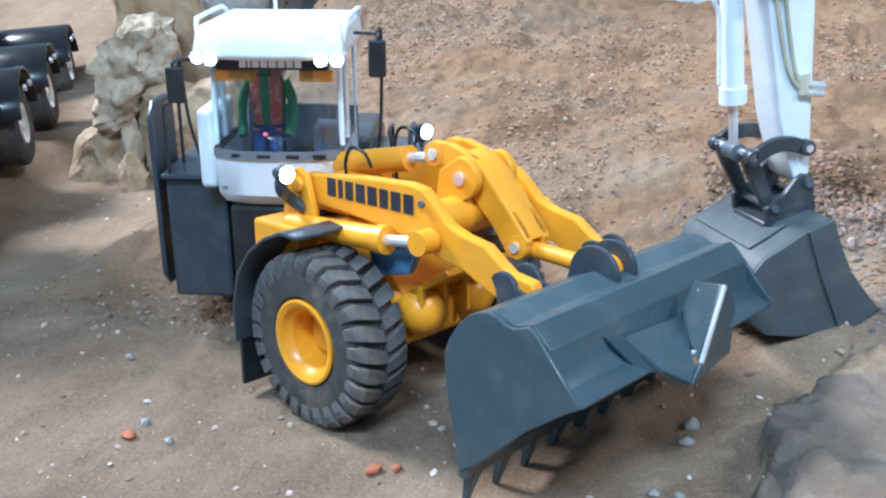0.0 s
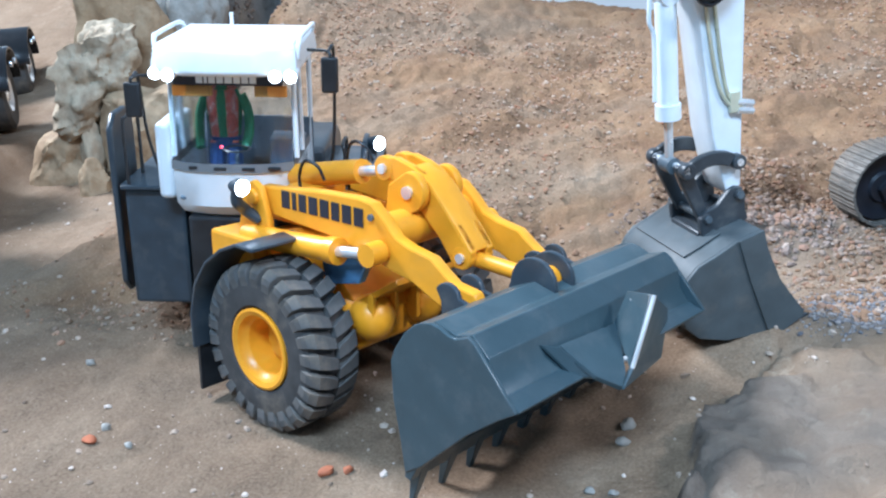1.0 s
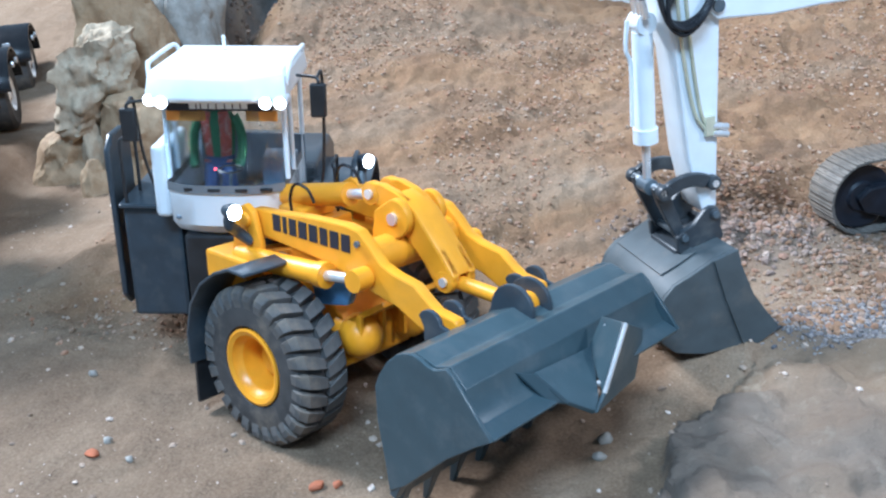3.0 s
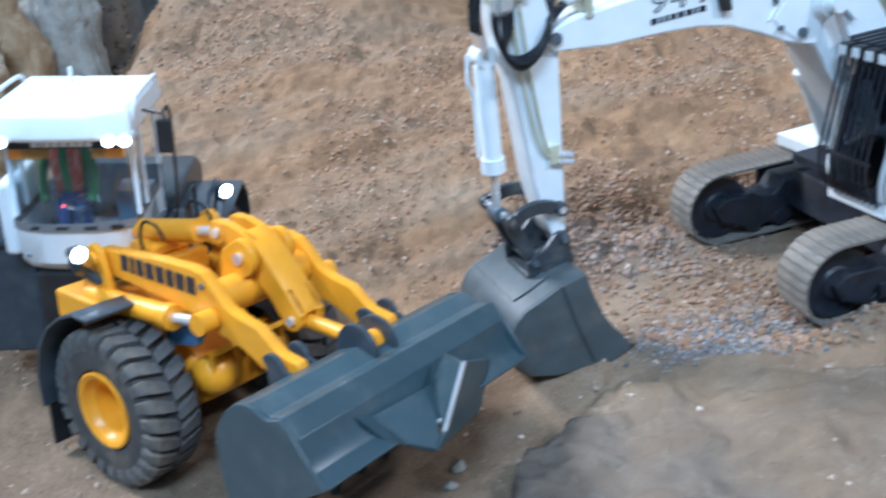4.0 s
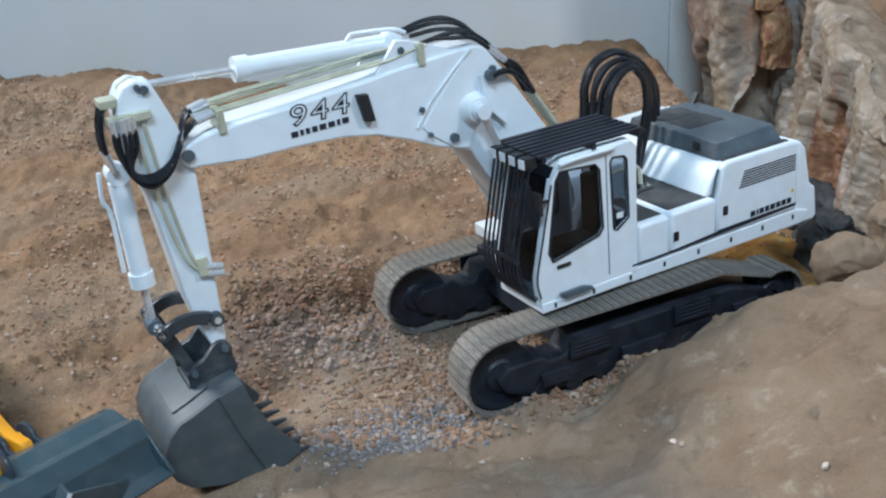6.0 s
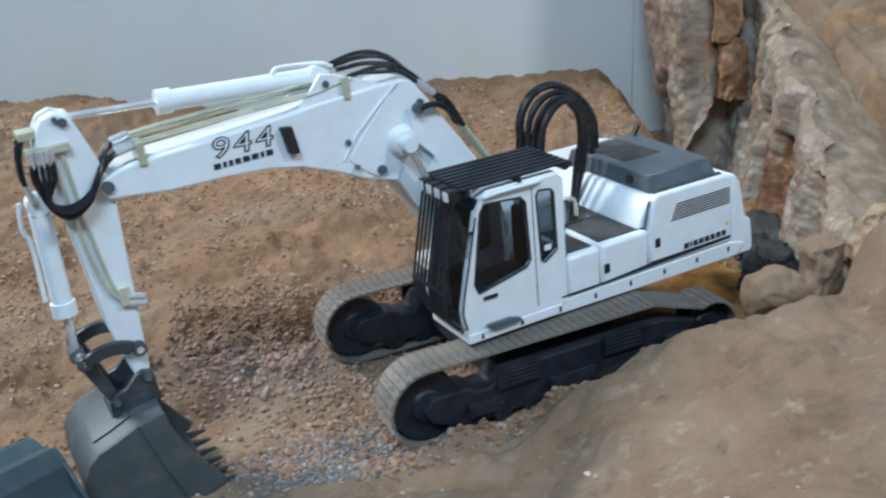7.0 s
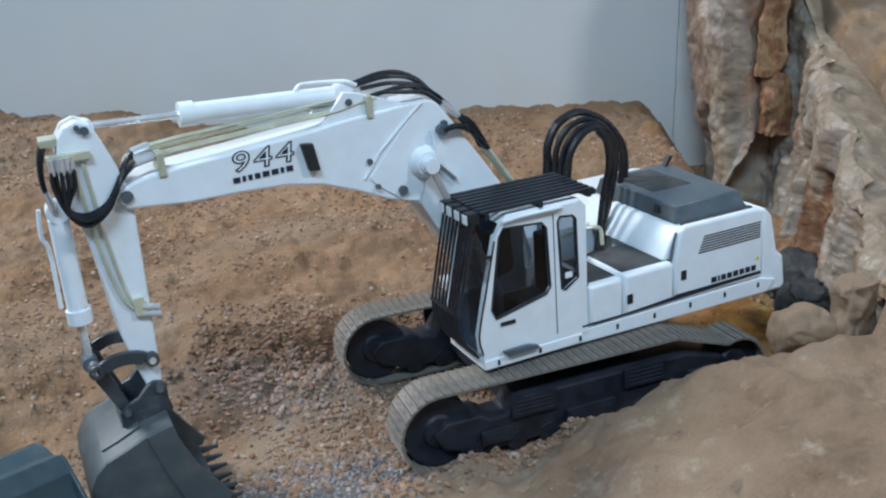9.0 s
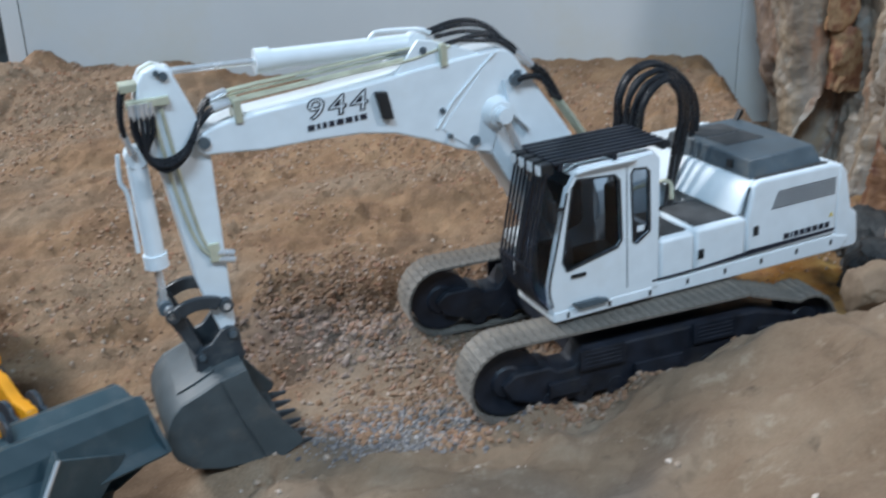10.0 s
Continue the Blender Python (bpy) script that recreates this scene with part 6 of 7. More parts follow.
    for s in (-1, 1):
        bm = B()
        prism(bm, lever[:5] + lever[14:], s * 0.0095 - 0.0038, s * 0.0095 + 0.0038)
        cyl(bm, (0.0465, s * 0.0095 - 0.0042, 0.1965), (0.0465, s * 0.0095 + 0.0042, 0.1965), 0.0095, seg=24)
        part("lever_fork", bm, M_YELLOW, lv, "", 0.001)
        bm = B()
        prism(bm, lever[6:13], s * 0.0092 - 0.0035, s * 0.0092 + 0.0035)
        cyl(bm, (0.1225, s * 0.0092 - 0.0040, 0.1425), (0.1225, s * 0.0092 + 0.0040, 0.1425), 0.0088, seg=24)
        part("lever_fork", bm, M_YELLOW, lv, "", 0.001)
        # round-nosed ear welded on the cross tube
        bm = B()
        ear = arc(0.0800, 0.1850, 0.0150, 100, -75, 12)
        prism(bm, [(0.0560, 0.1640), (0.0600, 0.1880)] + ear + [(0.0700, 0.1520)], s * 0.0185 - 0.0035, s * 0.0185 + 0.0035)
        front("lever_ear", bm, M_YELLOW, "round-nosed yellow ear plate", 0.0012)
        for x, z, r, y in ((0.0465, 0.1965, 0.0040, 0.0135), (0.0800, 0.1850, 0.0048, 0.0220), (0.1225, 0.1425, 0.0036, 0.0130)):
            bm = B()
            cyl(bm, (x, s * y, z), (x, s * (y + 0.0025), z), r, seg=18)
            part("pin", bm, M_STEEL, lv, "bright pivot pin")
    bm = B()
    cyl(bm, (-0.070, 0, 0.172), (0.010, 0, 0.187), 0.0098, seg=24)
    r = front("tilt_ram", bm, M_YELLOW)
    bm = B()
    cyl(bm, (0.010, 0, 0.187), (0.036, 0, 0.1915), 0.0045, seg=16)
    part("rod", bm, M_STEEL, r)
    bm = B()
    cyl(bm, (0.122, 0, 0.140), (0.186, 0, 0.137), 0.0058, seg=20)
    cyl(bm, (0.186, -0.009, 0.137), (0.186, 0.009, 0.137), 0.0088, seg=24)
    front("tilt_link", bm, M_YELLOW)
    for y0, x0, h in ((-0.024, -0.030, 0.193), (0.004, -0.004, 0.208)):
        bm = B()
        tube(bm, [(x0 - 0.006, y0, 0.168), (x0 - 0.007, y0, h - 0.012), (x0, y0, h), (x0 + 0.010, y0 + 0.004, h - 0.003), (x0 + 0.016, y0 + 0.006, h - 0.014)], 0.0013, 8)
        front("hose", bm, M_HOSE, "black hydraulic hose")
    bm = B()
    box(bm, -0.075, -0.02, -0.03, 0.03, 0.140, 0.160)
    box(bm, -0.060, -0.03, -0.02, 0.02, 0.160, 0.170)
    front("frame_top", bm, M_YELLOW, "", 0.003)
    # mudguards
    for s in (-1, 1):
        bm = B()
        y0, y1 = (-0.110, -0.056) if s < 0 else (0.056, 0.110)
        line = [(-0.073, 0.050), (-0.074, 0.078), (-0.066, 0.105), (-0.050, 0.126), (-0.030, 0.140), (-0.010, 0.148), (0.010, 0.1475)]
        slab_between(bm, line, -0.0028, y0, y1)
        g = front("mudguard", bm, M_SLATE, "dark grey mudguard", 0.001)
        bm = B()
        box(bm, -0.0755, -0.0725, y0 + 0.006, y1 - 0.006, 0.012, 0.052)
        part("mud_flap", bm, M_BLACK, g)
        # lamp on its bracket
        lx, lz = (-0.040, 0.180) if s < 0 else (-0.055, 0.190)
        bm = B()
        tube(bm, [(-0.045, s * 0.060, 0.150), (-0.050, s * 0.070, 0.160), (lx - 0.006, s * 0.079, lz - 0.012), (lx - 0.004, s * 0.080, lz - 0.004)], 0.0048, 10)
        lb = front("lamp_bracket", bm, M_SLATE, "grey lamp bracket")
        bm = B()
        lathe(bm, [(0.0001, 0.010), (0.0040, 0.0095), (0.0064, 0.003), (0.0066, -0.003)], (0, 0, 0), axis="z", seg=24)
        bmesh.ops.transform(bm, matrix=Matrix.Translation((lx, s * 0.080, lz)) @ Matrix.Rotation(radians(-90), 4, "Y"), verts=bm.verts)
        bmesh.ops.recalc_face_normals(bm, faces=bm.faces)
        part("headlamp", bm, M_SLATE, lb)
        bm = B()
        lathe(bm, [(0.0001, 0.0050), (0.0040, 0.0042), (0.0062, 0.0020), (0.0062, 0.0)], (0, 0, 0), axis="z", seg=24)
        bmesh.ops.transform(bm, matrix=Matrix.Translation((lx + 0.002, s * 0.080, lz)) @ Matrix.Rotation(radians(90), 4, "Y"), verts=bm.verts)
        bmesh.ops.recalc_face_normals(bm, faces=bm.faces)
        part("lens", bm, M_LED, lb, "lit white lamp")
    # bucket
    shell = [(0.1650, 0.034), (0.1600, 0.055), (0.1550, 0.081), (0.1545, 0.105), (0.160, 0.119), (0.170, 0.1300), (0.187, 0.1370), (0.2030, 0.1325), (0.2145, 0.1362), (0.2255, 0.1255), (0.2285, 0.1120), (0.2360, 0.1030), (0.2495, 0.0985)]
    bm = B()
    slab_between(bm, shell, 0.0025, -0.111, 0.111)
    bk = front("bucket", bm, M_BUCKET, "dark grey loading bucket", 0.0008)
    for y0, y1 in ((-0.1145, -0.111), (0.111, 0.1145)):
        bm = B()
        prism(bm, [(0.1635, 0.0310), (0.1595, 0.0537), (0.1535, 0.0810), (0.1520, 0.1057), (0.1557, 0.1148), (0.1638, 0.1270), (0.1720, 0.1341), (0.1791, 0.1376), (0.1859, 0.1388), (0.1927, 0.1374), (0.1993, 0.1345), (0.2046, 0.1338), (0.2145, 0.1376), (0.2196, 0.1343), (0.2357, 0.1165), (0.2502, 0.1004), (0.2380, 0.0925), (0.2146, 0.0750), (0.1773, 0.0400)], y0, y1)
        part("bucket_cheek", bm, M_BUCKET, bk, "", 0.0008)
    bm = B()
    prism(bm, [(0.1615, 0.0270), (0.1670, 0.0255), (0.1740, 0.0400), (0.1660, 0.0440)], -0.113, 0.113)
    part("cutting_edge", bm, M_BUCKET, bk, "", 0.0006)
    for k in range(8):
        y = -0.1015 + k * 0.0288
        bm = B()
        v = [bm.verts.new(p) for p in ((0.171, y - 0.0046, 0.034), (0.171, y + 0.0046, 0.034), (0.161, y + 0.0046, 0.034), (0.161, y - 0.0046, 0.034), (0.1600, y - 0.0022, 0.004), (0.1600, y + 0.0022, 0.004), (0.1565, y + 0.0022, 0.004), (0.1565, y - 0.0022, 0.004))]
        for f in ((0, 1, 2, 3), (7, 6, 5, 4), (0, 4, 5, 1), (1, 5, 6, 2), (2, 6, 7, 3), (3, 7, 4, 0)):
            bm.faces.new([v[i] for i in f])
        bmesh.ops.recalc_face_normals(bm, faces=bm.faces)
        part("tooth", bm, M_BUCKET, bk, "dark blue-grey bucket tooth", 0.0006)
    for y in (-0.060, -0.036, -0.010, 0.010, 0.036, 0.060):
        bm = B()
        if abs(y) > 0.02:
            prism(bm, [(0.149, 0.100), (0.147, 0.130)] + arc(0.152, 0.132, 0.011, 150, 10, 6) + [(0.178, 0.130), (0.175, 0.120)], y - 0.002, y + 0.002)
        else:
            prism(bm, [(0.158, 0.112), (0.166, 0.135)] + arc(0.185, 0.137, 0.0185, 165, 8, 9) + [(0.2035, 0.132)], y - 0.002, y + 0.002)
        part("bucket_ear", bm, M_SLATE, bk, "dark grey bucket ear", 0.0008)
    # spade plate folded out of the front lip
    def quad_plate(name, pts, thick, material, label=""):
        pts = [Vector(p) for p in pts]
        n = (pts[1] - pts[0]).cross(pts[2] - pts[0]).normalized() * thick / 2
        bm = B()
        top, bot = [bm.verts.new(p + n) for p in pts], [bm.verts.new(p - n) for p in pts]
        bm.faces.new(top)
        bm.faces.new(bot[::-1])
        for i in range(len(pts)):
            j = (i + 1) % len(pts)
            bm.faces.new((top[i], bot[i], bot[j], top[j]))
        bmesh.ops.recalc_face_normals(bm, faces=bm.faces)
        return part(name, bm, material, bk, label, 0.0006)

    tip = (0.2640, -0.0235, 0.0890)
    low_right, rod_low, rod_top = (0.2630, -0.0200, 0.0975), (0.2645, -0.0145, 0.1005), (0.2640, 0.0080, 0.1430)
    quad_plate("spade_plate", [(0.2350, -0.0520, 0.1185), (0.2570, -0.0440, 0.1015), tip, low_right, (0.2340, 0.0160, 0.1140)], 0.003, M_BUCKET)
    quad_plate("spade_plate", [(0.2340, 0.0155, 0.1145), rod_low, rod_top, (0.2400, 0.0200, 0.1370)], 0.003, M_BUCKET)
    quad_plate("spade_flange", [rod_low, tip, (0.2560, 0.0380, 0.0890), (0.2420, 0.0690, 0.1030), (0.2360, 0.0800, 0.1080), rod_top], 0.003, M_BUCKET)
    quad_plate("spade_web", [(0.2290, -0.0640, 0.1215), (0.2350, -0.0520, 0.1180), (0.2560, -0.0430, 0.1005), (0.2440, -0.0480, 0.0990)], 0.002, M_BUCKET)
    bm = B()
    cyl(bm, Vector(rod_low) + Vector((0.001, 0, 0)), Vector(rod_top) + Vector((0.001, 0, 0)), 0.0016, seg=12)
    part("edge_rod", bm, M_STEEL, bk, "shiny worn edge")
    for p in ((0.2450, 0.0160, 0.1330), (0.2560, -0.0080, 0.1020)):
        bm = B()
        cyl(bm, p, Vector(p) + Vector((0.0045, -0.001, 0.002)), 0.0021, seg=10)
        part("bolt", bm, M_STEEL, bk, "bright bolt")

    # ---- rear frame, cab and engine ----
    bm = B()
    prism(bm, [(-0.20, 0.05), (0.0, 0.05), (0.03, 0.07), (0.03, 0.135), (-0.20, 0.135)], -0.045, 0.045)
    part("rear_frame", bm, M_BLACK, ld, "", 0.003)
    bm = B()
    prism(bm, [(-0.22, 0.070), (-0.078, 0.090), (-0.078, 0.168), (-0.195, 0.164), (-0.222, 0.150)], -0.062, 0.058)
    part("engine_hood", bm, M_SLATE, ld, "dark grey engine hood", 0.006, seg=3)
    bm = B()
    for k in range(4):
        box(bm, -0.0785, -0.077, -0.060, 0.056, 0.128 + k * 0.010, 0.133 + k * 0.010)
    part("hood_ribs", bm, M_SLATE, ld)
    for s in (-1, 1):
        lo, hi = sorted((s * 0.055, s * 0.108))
        # side platform with ladder, tank and curved guard
        bm = B()
        prism(bm, [(-0.060, 0.050), (-0.002, 0.040), (-0.002, 0.148), (-0.060, 0.150)], lo, hi)
        tank = part("side_tank", bm, M_SLATE, ld, "dark grey side tank below the platform", 0.004)
        bm = B()
        box(bm, -0.064, 0.004, lo - 0.001, hi + 0.001, 0.1495, 0.1535)
        part("platform", bm, M_SLATE, ld, "", 0.001)
        bm = B()
        y0, y1 = sorted((s * 0.106, s * 0.1105))
        slab_between(bm, [(-0.195, 0.085), (-0.185, 0.125), (-0.155, 0.150), (-0.10, 0.152), (-0.062, 0.152)], -0.003, min(s * 0.055, s * 0.1105), max(s * 0.055, s * 0.1105))
        part("rear_mudguard", bm, M_SLATE, ld, "", 0.001)
        bm = B()
        far, tall, lift = (0.1145, 0.212, 0.0) if s < 0 else (0.098, 0.190, 0.022)
        prism(bm, [(-0.066, 0.048), (-0.020, 0.045), (-0.006, 0.06), (-0.006, tall - 0.012), (-0.020, tall), (-0.050, tall), (-0.066, tall - 0.012)], min(s * far, s * (far + 0.0055)), max(s * far, s * (far + 0.0055)))
        part("side_guard", bm, M_SLATE, ld, "dark grey upright side guard", 0.003)
        bm = B()
        tube(bm, [(0.000, s * (far - 0.0125), 0.154), (0.000, s * (far - 0.0125), tall - 0.007), (-0.004, s * (far - 0.0145), tall), (-0.030, s * (far - 0.0145), tall), (-0.034, s * (far - 0.0145), tall - 0.006), (-0.034, s * (far - 0.0145), 0.154)], 0.0016, 8)
        part("hand_rail", bm, M_BLACK, ld, "thin dark hand rail")
        bm = B()
        tube(bm, [(0.002, s * 0.070, 0.155), (0.010, s * 0.078, 0.200), (0.016, s * 0.080, 0.250 + lift), (0.034, s * 0.078, 0.254 + lift)], 0.0014, 8)
        tube(bm, [(0.020, s * 0.060, 0.2525 + lift), (0.034, s * 0.078, 0.2535 + lift), (0.036, s * 0.079, 0.245 + lift)], 0.0014, 8)
        mh = part("mirror_arm", bm, M_BLACK, ld)
        bm = B()
        box(bm, 0.032, 0.038, s * 0.079 - 0.0068, s * 0.079 + 0.0068, 0.221 + lift, 0.2495 + lift)
        part("mirror", bm, M_BLACK, mh, "black wing mirror", 0.002)
    M_BAND = mat("band_grey", (0.16, 0.165, 0.17), 0.45)
    M_LINING = mat("cab_lining", (0.13, 0.17, 0.21), 0.55, spread=0.1)
    # cab: white apron, pillars, curved glass, roof
    def plan(front_x, half, back_x, bow, n=8):
        pts = [(back_x, -half - 0.004)]
        for i in range(n + 1):
            u = -1 + 2 * i / n
            pts.append((front_x - bow * abs(u) ** 3.2, u * half - 0.004))
        pts.append((back_x, half - 0.004))
        return pts

    def stack(rings, name, material, label="", bevel=0.0, cap=True, parent=None):
        bm = B()
        loops = [[bm.verts.new((x, y, z)) for x, y in pts] for pts, z in rings]
        for p, q in zip(loops, loops[1:]):
            for i in range(len(p)):
                j = (i + 1) % len(p)
                bm.faces.new((p[i], p[j], q[j], q[i]))
        if cap:
            bm.faces.new(loops[0][::-1])
            bm.faces.new(loops[-1])
        bmesh.ops.recalc_face_normals(bm, faces=bm.faces)
        return part(name, bm, material, parent or ld, label, bevel)

    stack([(plan(0.026, 0.047, -0.070, 0.010), 0.136), (plan(0.036, 0.050, -0.070, 0.012), 0.146), (plan(0.040, 0.050, -0.070, 0.012), 0.1765)], "cab_apron", M_WHITE, "white cab lower panel", 0, cap=False)
    stack([(plan(0.0415, 0.0505, -0.070, 0.012), 0.177), (plan(0.0410, 0.0505, -0.070, 0.012), 0.1845)], "dash_band", M_BAND, "grey band under the windscreen", cap=False)
    for y in (-0.033, -0.012, 0.011, 0.032):
        bm = B()
        x = 0.0413 - 0.012 * (abs(y) / 0.0535) ** 3.2
        box(bm, x - 0.002, x + 0.0008, y - 0.0052, y + 0.0052, 0.1792, 0.1818)
        part("vent", bm, M_BLACK, ld, "dark air vent", 0.0006)
    for p0, p1 in ([tuple((a, b - 0.0035 if b > 0 else b, c) for a, b, c in ends) for ends in (((0.0, -0.053, 0.187), (0.0, -0.052, 0.258)), ((0.0, 0.053, 0.187), (0.0, 0.052, 0.258)), ((-0.068, -0.051, 0.15), (-0.068, -0.051, 0.258)), ((-0.068, 0.051, 0.15), (-0.068, 0.051, 0.258)), ((0.026, -0.0525, 0.187), (0.023, -0.0515, 0.258)), ((0.026, 0.0525, 0.187), (0.023, 0.0515, 0.258)))]):
        bm = B()
        cyl(bm, p0, p1, 0.0022, seg=10)
        part("cab_pillar", bm, M_WHITE, ld, "white cab pillar")
    bm = B()
    for pts, z0, z1 in ((plan(0.0400, 0.0500, 0.0, 0.012), 0.183, 0.258),):
        ring0 = [bm.verts.new((x, y, z0)) for x, y in pts]
        ring1 = [bm.verts.new((x - 0.003, y * 0.985, z1)) for x, y in pts]
        for i in range(len(pts) - 1):
            bm.faces.new((ring0[i], ring0[i + 1], ring1[i + 1], ring1[i]))
    bmesh.ops.solidify(bm, geom=bm.faces[:], thickness=0.0008)
    ws = part("windscreen", bm, M_GLASS, ld, "clear curved windscreen")
    ws.visible_shadow = False
    bm = B()
    box(bm, -0.068, -0.066, -0.050, 0.050, 0.15, 0.20)
    box(bm, -0.066, 0.03, -0.050, 0.050, 0.150, 0.153)
    box(bm, -0.050, -0.020, 0.018, 0.046, 0.153, 0.19)
    part("cab_inside", bm, M_LINING, ld, "grey cab lining and seat", 0.002)
    bm = B()
    box(bm, 0.014, 0.030, -0.036, 0.036, 0.153, 0.172)
    cyl(bm, (0.016, -0.004, 0.170), (0.010, -0.004, 0.188), 0.0016, seg=8)
    part("dashboard", bm, M_GREY, ld, "", 0.003)
    bm = B()
    lathe(bm, [(0.0105, -0.001), (0.012, 0.0), (0.0105, 0.001), (0.009, 0.0), (0.0105, -0.001)], (0.010, -0.004, 0.189), axis="z", seg=24)
    part("steering_wheel", bm, M_BLACK, ld)
    bm = B()
    bmesh.ops.create_icosphere(bm, subdivisions=2, radius=0.0012, matrix=Matrix.Translation((0.0305, -0.012, 0.196)))
    part("pilot_light", bm, M_RED, ld, "small red light")
    bm = B()
    box(bm, 0.028, 0.0375, -0.046, 0.041, 0.2480, 0.2585)
    sign = part("sign_band", bm, M_PRINT, ld, "dark sign band with white bars", 0.001)
    at = -0.027
    for wd in (0.9, 0.4, 0.9, 0.9, 1.0, 0.9, 0.9, 0.9):
        bm = B()
        w = wd * 0.0058
        box(bm, 0.0376, 0.0382, at, at + w, 0.2500, 0.2562)
        part("letter_bar", bm, M_WHITE, sign, "white lettering drawn as bars")
        at += w + 0.0012
    boxes("sun_visor", ld, mat("orange_blind", (0.75, 0.30, 0.05), 0.6), [(0.030, 0.034, y0, y1, 0.2385, 0.2475) for y0, y1 in ((-0.048, -0.016), (0.018, 0.044))], "orange sun blind", 0.001)
    stack([(plan(0.050, 0.056, -0.078, 0.012), 0.2570), (plan(0.053, 0.0580, -0.080, 0.012), 0.2610), (plan(0.047, 0.0560, -0.077, 0.012), 0.2770), (plan(0.040, 0.0530, -0.072, 0.012), 0.2810)], "cab_roof", M_WHITE, "white rounded cab roof", 0.0015)
    for s in (-1, 1):
        bm = B()
        tube(bm, [(0.028, s * 0.056 - 0.004, 0.268), (0.022, s * 0.0580 - 0.004, 0.2820), (0.010, s * 0.0580 - 0.004, 0.2845), (-0.055, s * 0.0580 - 0.004, 0.2845), (-0.065, s * 0.056 - 0.004, 0.278)], 0.0020, 8)
        part("roof_rail", bm, M_WHITE, ld, "white roof rail")
        for y in (0.0540 - 0.004 * s, 0.0420 - 0.004 * s):
            bm = B()
            cyl(bm, (0.032, s * y, 0.2590), (0.0500 - (0.058 - y) * 0 - (0.008 if y > 0.05 else 0), s * y, 0.2580), 0.0054, seg=20)
            h = part("roof_lamp", bm, M_WHITE, ld, "white roof lamp housing")
            bm = B()
            x = 0.0500 - (0.008 if y > 0.05 else 0)
            cyl(bm, (x, s * y, 0.2580), (x + 0.0012, s * y, 0.2579), 0.0045, seg=20)
            part("lens", bm, M_LED, h, "lit white lamp")
    bm = B()
    cyl(bm, (-0.05, -0.015, 0.280), (-0.05, -0.015, 0.294), 0.0016, seg=8)
    part("aerial", bm, M_WHITE, ld)
    bm = B()
    box(bm, -0.045, 0.018, -0.071, -0.056, 0.146, 0.212)
    part("cab_step_panel", bm, M_WHITE, ld, "white side panel of the cab", 0.005, seg=3)
    return ld


loader()


def doll():
    """A toy driver, one plain shape."""
    bm = B()
    lathe(bm, [(0.0001, 0.016), (0.0115, 0.018), (0.0120, 0.026), (0.0140, 0.042), (0.0142, 0.050), (0.0110, 0.056), (0.0045, 0.059), (0.0001, 0.059)], (0, 0, 0), axis="z", seg=24)
    for v in bm.verts:
        v.co.x *= 0.62
    bmesh.ops.recalc_face_normals(bm, faces=bm.faces)
    bmesh.ops.create_uvsphere(bm, u_segments=16, v_segments=10, radius=1, matrix=Matrix.Translation((0.002, 0, 0.066)) @ Matrix.Diagonal((0.008, 0.008, 0.010, 1)))
    for s in (-1, 1):
        tube(bm, [(0, s * 0.0135, 0.052), (0.001, s * 0.0185, 0.042), (0.004, s * 0.0195, 0.030), (0.010, s * 0.0175, 0.020)], 0.0038, 10)
        tube(bm, [(0, s * 0.0065, 0.022), (0.003, s * 0.0070, 0.010), (0.003, s * 0.0075, -0.002)], 0.0062, 10)
    me_mats = (mat("green_cloth", (0.05, 0.22, 0.10), 0.8), mat("red_vest", (0.62, 0.12, 0.08), 0.55, dirt=(0.75, 0.70, 0.66), dirt_amount=0.8, dirt_scale=160), mat("blue_cloth", (0.03, 0.07, 0.18), 0.8))
    for f in bm.faces:
        c = f.calc_center_median()
        f.material_index = 2 if c.z < 0.022 and abs(c.y) < 0.0145 else (1 if 0.0035 < abs(c.y) < 0.0115 and 0.022 < c.z < 0.058 else 0)
    ob = part("doll", bm, me_mats[0], None, "")
    for m in me_mats[1:]:
        ob.data.materials.append(m)
    ob.matrix_basis = LOADER_REAR @ pose(-0.020, -0.020, 0.158) @ Matrix.Diagonal((1.3, 1.12, 1.36, 1))
    return tagged(ob, "toy driver figure in green with a red vest", "doll")


doll()


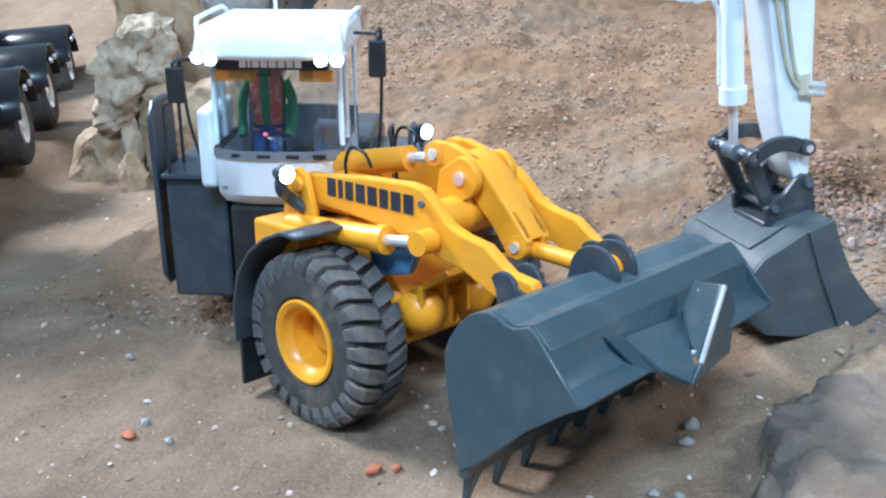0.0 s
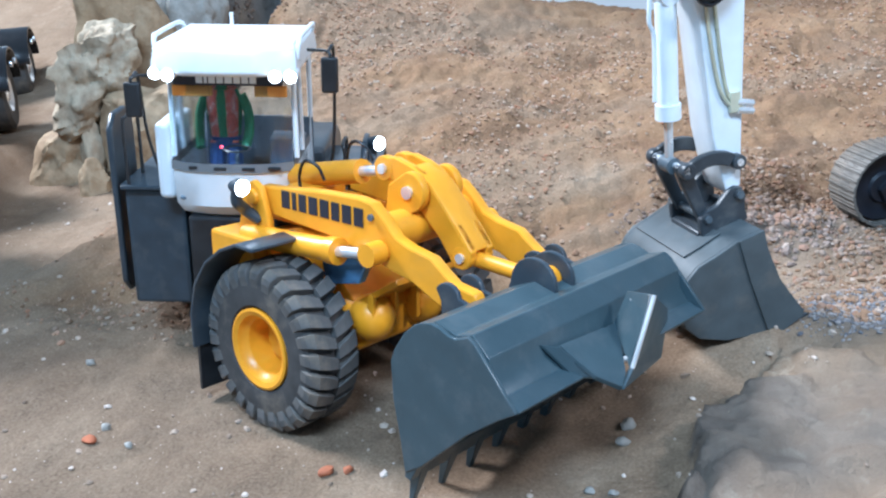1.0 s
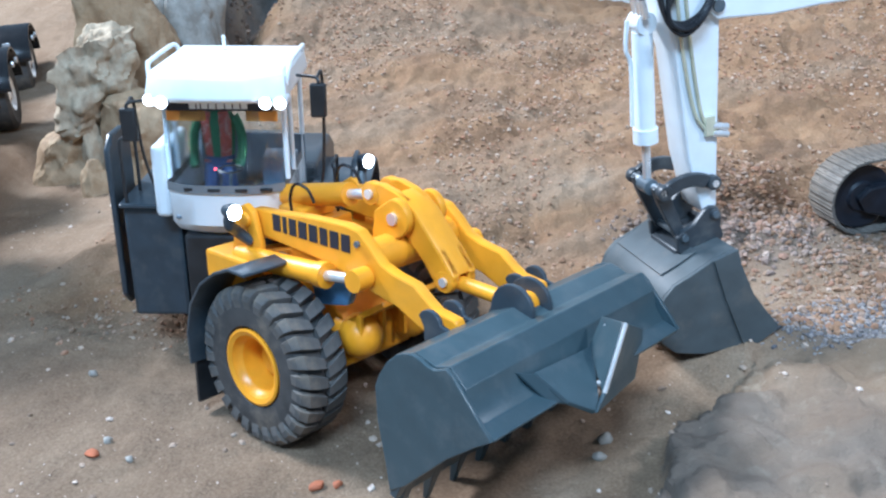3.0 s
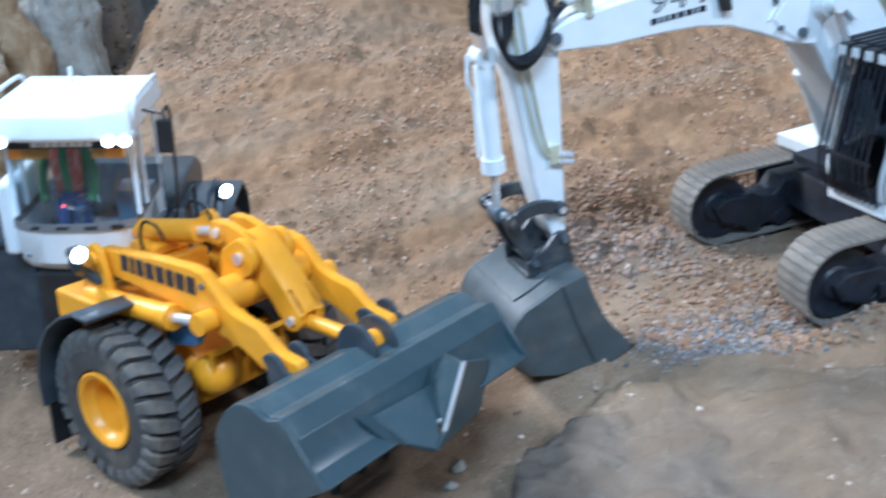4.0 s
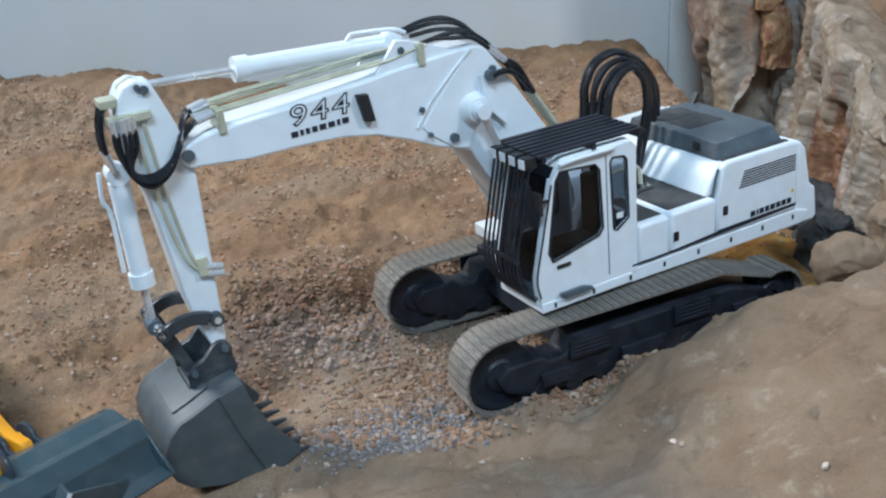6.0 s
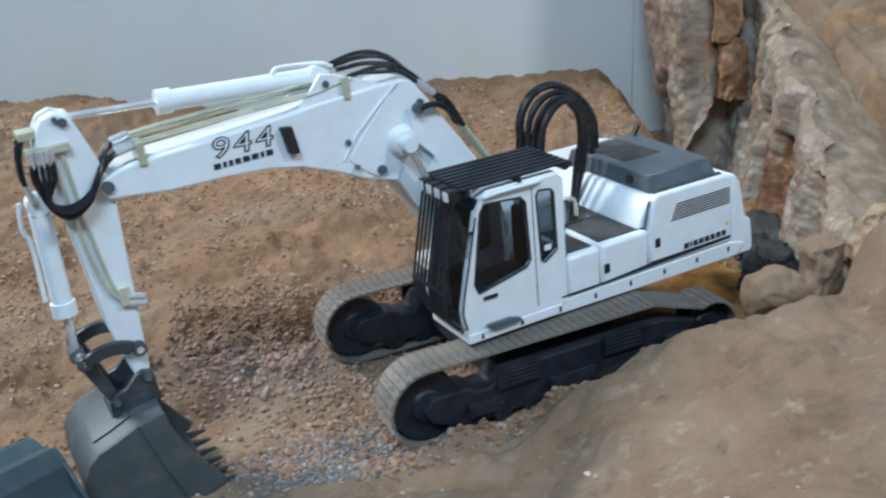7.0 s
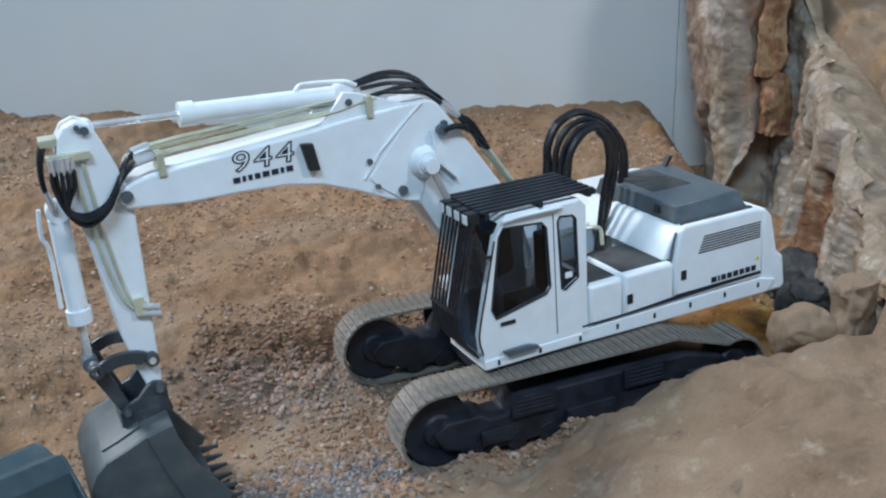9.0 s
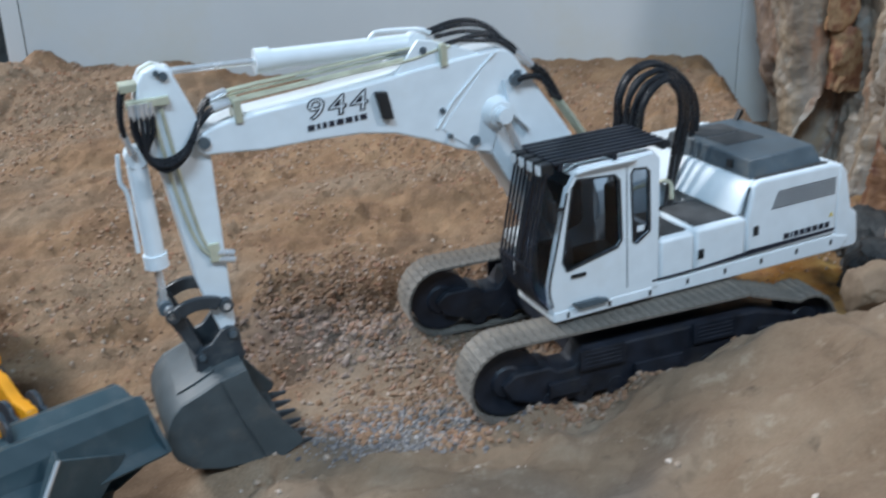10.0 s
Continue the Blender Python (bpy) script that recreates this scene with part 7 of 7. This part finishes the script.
# ---- the dark dump truck, parked behind the boulders ----
def truck():
    gloss = mat("truck_black", (0.010, 0.011, 0.013), 0.22, spread=0.1)
    tk = thing("dump_truck", pose(-1.132, 0.640, float(height(-1.04, 0.68)) - 0.002, 0, 0, -67.9) @ Matrix.Scale(1.62, 4), "black multi-axle truck model parked on the sand", "truck")
    bm = B()
    box(bm, -0.19, 0.33, -0.030, 0.030, 0.045, 0.066)
    part("chassis", bm, M_BLACK, tk, "", 0.003)
    for x in (-0.165, 0.0, 0.155):
        for s in (-1, 1):
            bm = B()
            y = s * 0.056
            lathe(bm, [(0.018, y - 0.020), (0.030, y - 0.022), (0.0345, y - 0.019), (0.0355, y - 0.012), (0.0352, y - 0.002), (0.031, y), (0.0352, y + 0.002), (0.0355, y + 0.012), (0.0345, y + 0.019), (0.030, y + 0.022), (0.018, y + 0.020)], (x, 0, 0.0355), seg=36)
            bmesh.ops.recalc_face_normals(bm, faces=bm.faces)
            part("tyre", bm, M_RUBBER, tk)
            bm = B()
            o = y + s * 0.017
            lathe(bm, [(0.019, o), (0.017, o + s * 0.004), (0.010, o - s * 0.003), (0.006, o + s * 0.003), (0.0001, o + s * 0.003)], (x, 0, 0.0355), seg=24)
            bmesh.ops.recalc_face_normals(bm, faces=bm.faces)
            part("rim", bm, M_STEEL, tk, "bright wheel rim")
            bm = B()
            slab_between(bm, [(x - 0.041, 0.045)] + arc(x, 0.036, 0.043, 160, 20, 10) + [(x + 0.041, 0.045)], 0.0022, min(s * 0.012, s * 0.084), max(s * 0.012, s * 0.084))
            part("mudguard", bm, gloss, tk, "glossy black mudguard", 0.0008)
            for dy in (0.030, 0.060):
                bm = B()
                box(bm, x + 0.0345, x + 0.0365, s * dy - 0.004, s * dy + 0.004, 0.052, 0.066, None)
                part("clip", bm, M_STEEL, tk, "bright mudguard clip", 0.0008)
            for dx in (-0.012, 0.012):
                bm = B()
                cyl(bm, (x + dx, s * 0.084, 0.066), (x + dx, s * 0.0865, 0.066), 0.003, seg=12)
                part("stud", bm, M_STEEL, tk, "bright stud")
    bm = B()
    prism(bm, [(-0.20, 0.085), (0.20, 0.085), (0.205, 0.15), (-0.20, 0.15)], -0.062, -0.008)
    blue = mat("dark_blue_paint", (0.02, 0.03, 0.05), 0.35)
    part("body", bm, blue, tk, "dark blue truck body", 0.003)
    # cab out of view, sized and placed to throw the shadow on the sand
    bm = B()
    prism(bm, [(0.250, 0.040), (0.365, 0.040), (0.372, 0.110), (0.352, 0.215), (0.335, 0.235), (0.250, 0.235)], -0.078, 0.070)
    cabin = part("cabin", bm, blue, tk, "unseen dark blue truck cab", 0.006, seg=3)
    bm = B()
    prism(bm, [(0.3705, 0.125), (0.3735, 0.125), (0.3565, 0.208), (0.3535, 0.208)], -0.068, 0.060)
    part("windscreen", bm, M_TINT, cabin, "dark truck windscreen", 0, 0)
    for s in (-1, 1):
        bm = B()
        y = s * 0.056
        lathe(bm, [(0.018, y - 0.012), (0.031, y - 0.014), (0.0355, y - 0.010), (0.0355, y + 0.010), (0.031, y + 0.014), (0.018, y + 0.012)], (0.300, 0, 0.0355), seg=32)
        bmesh.ops.recalc_face_normals(bm, faces=bm.faces)
        part("tyre", bm, M_RUBBER, tk)
    return tk


truck()
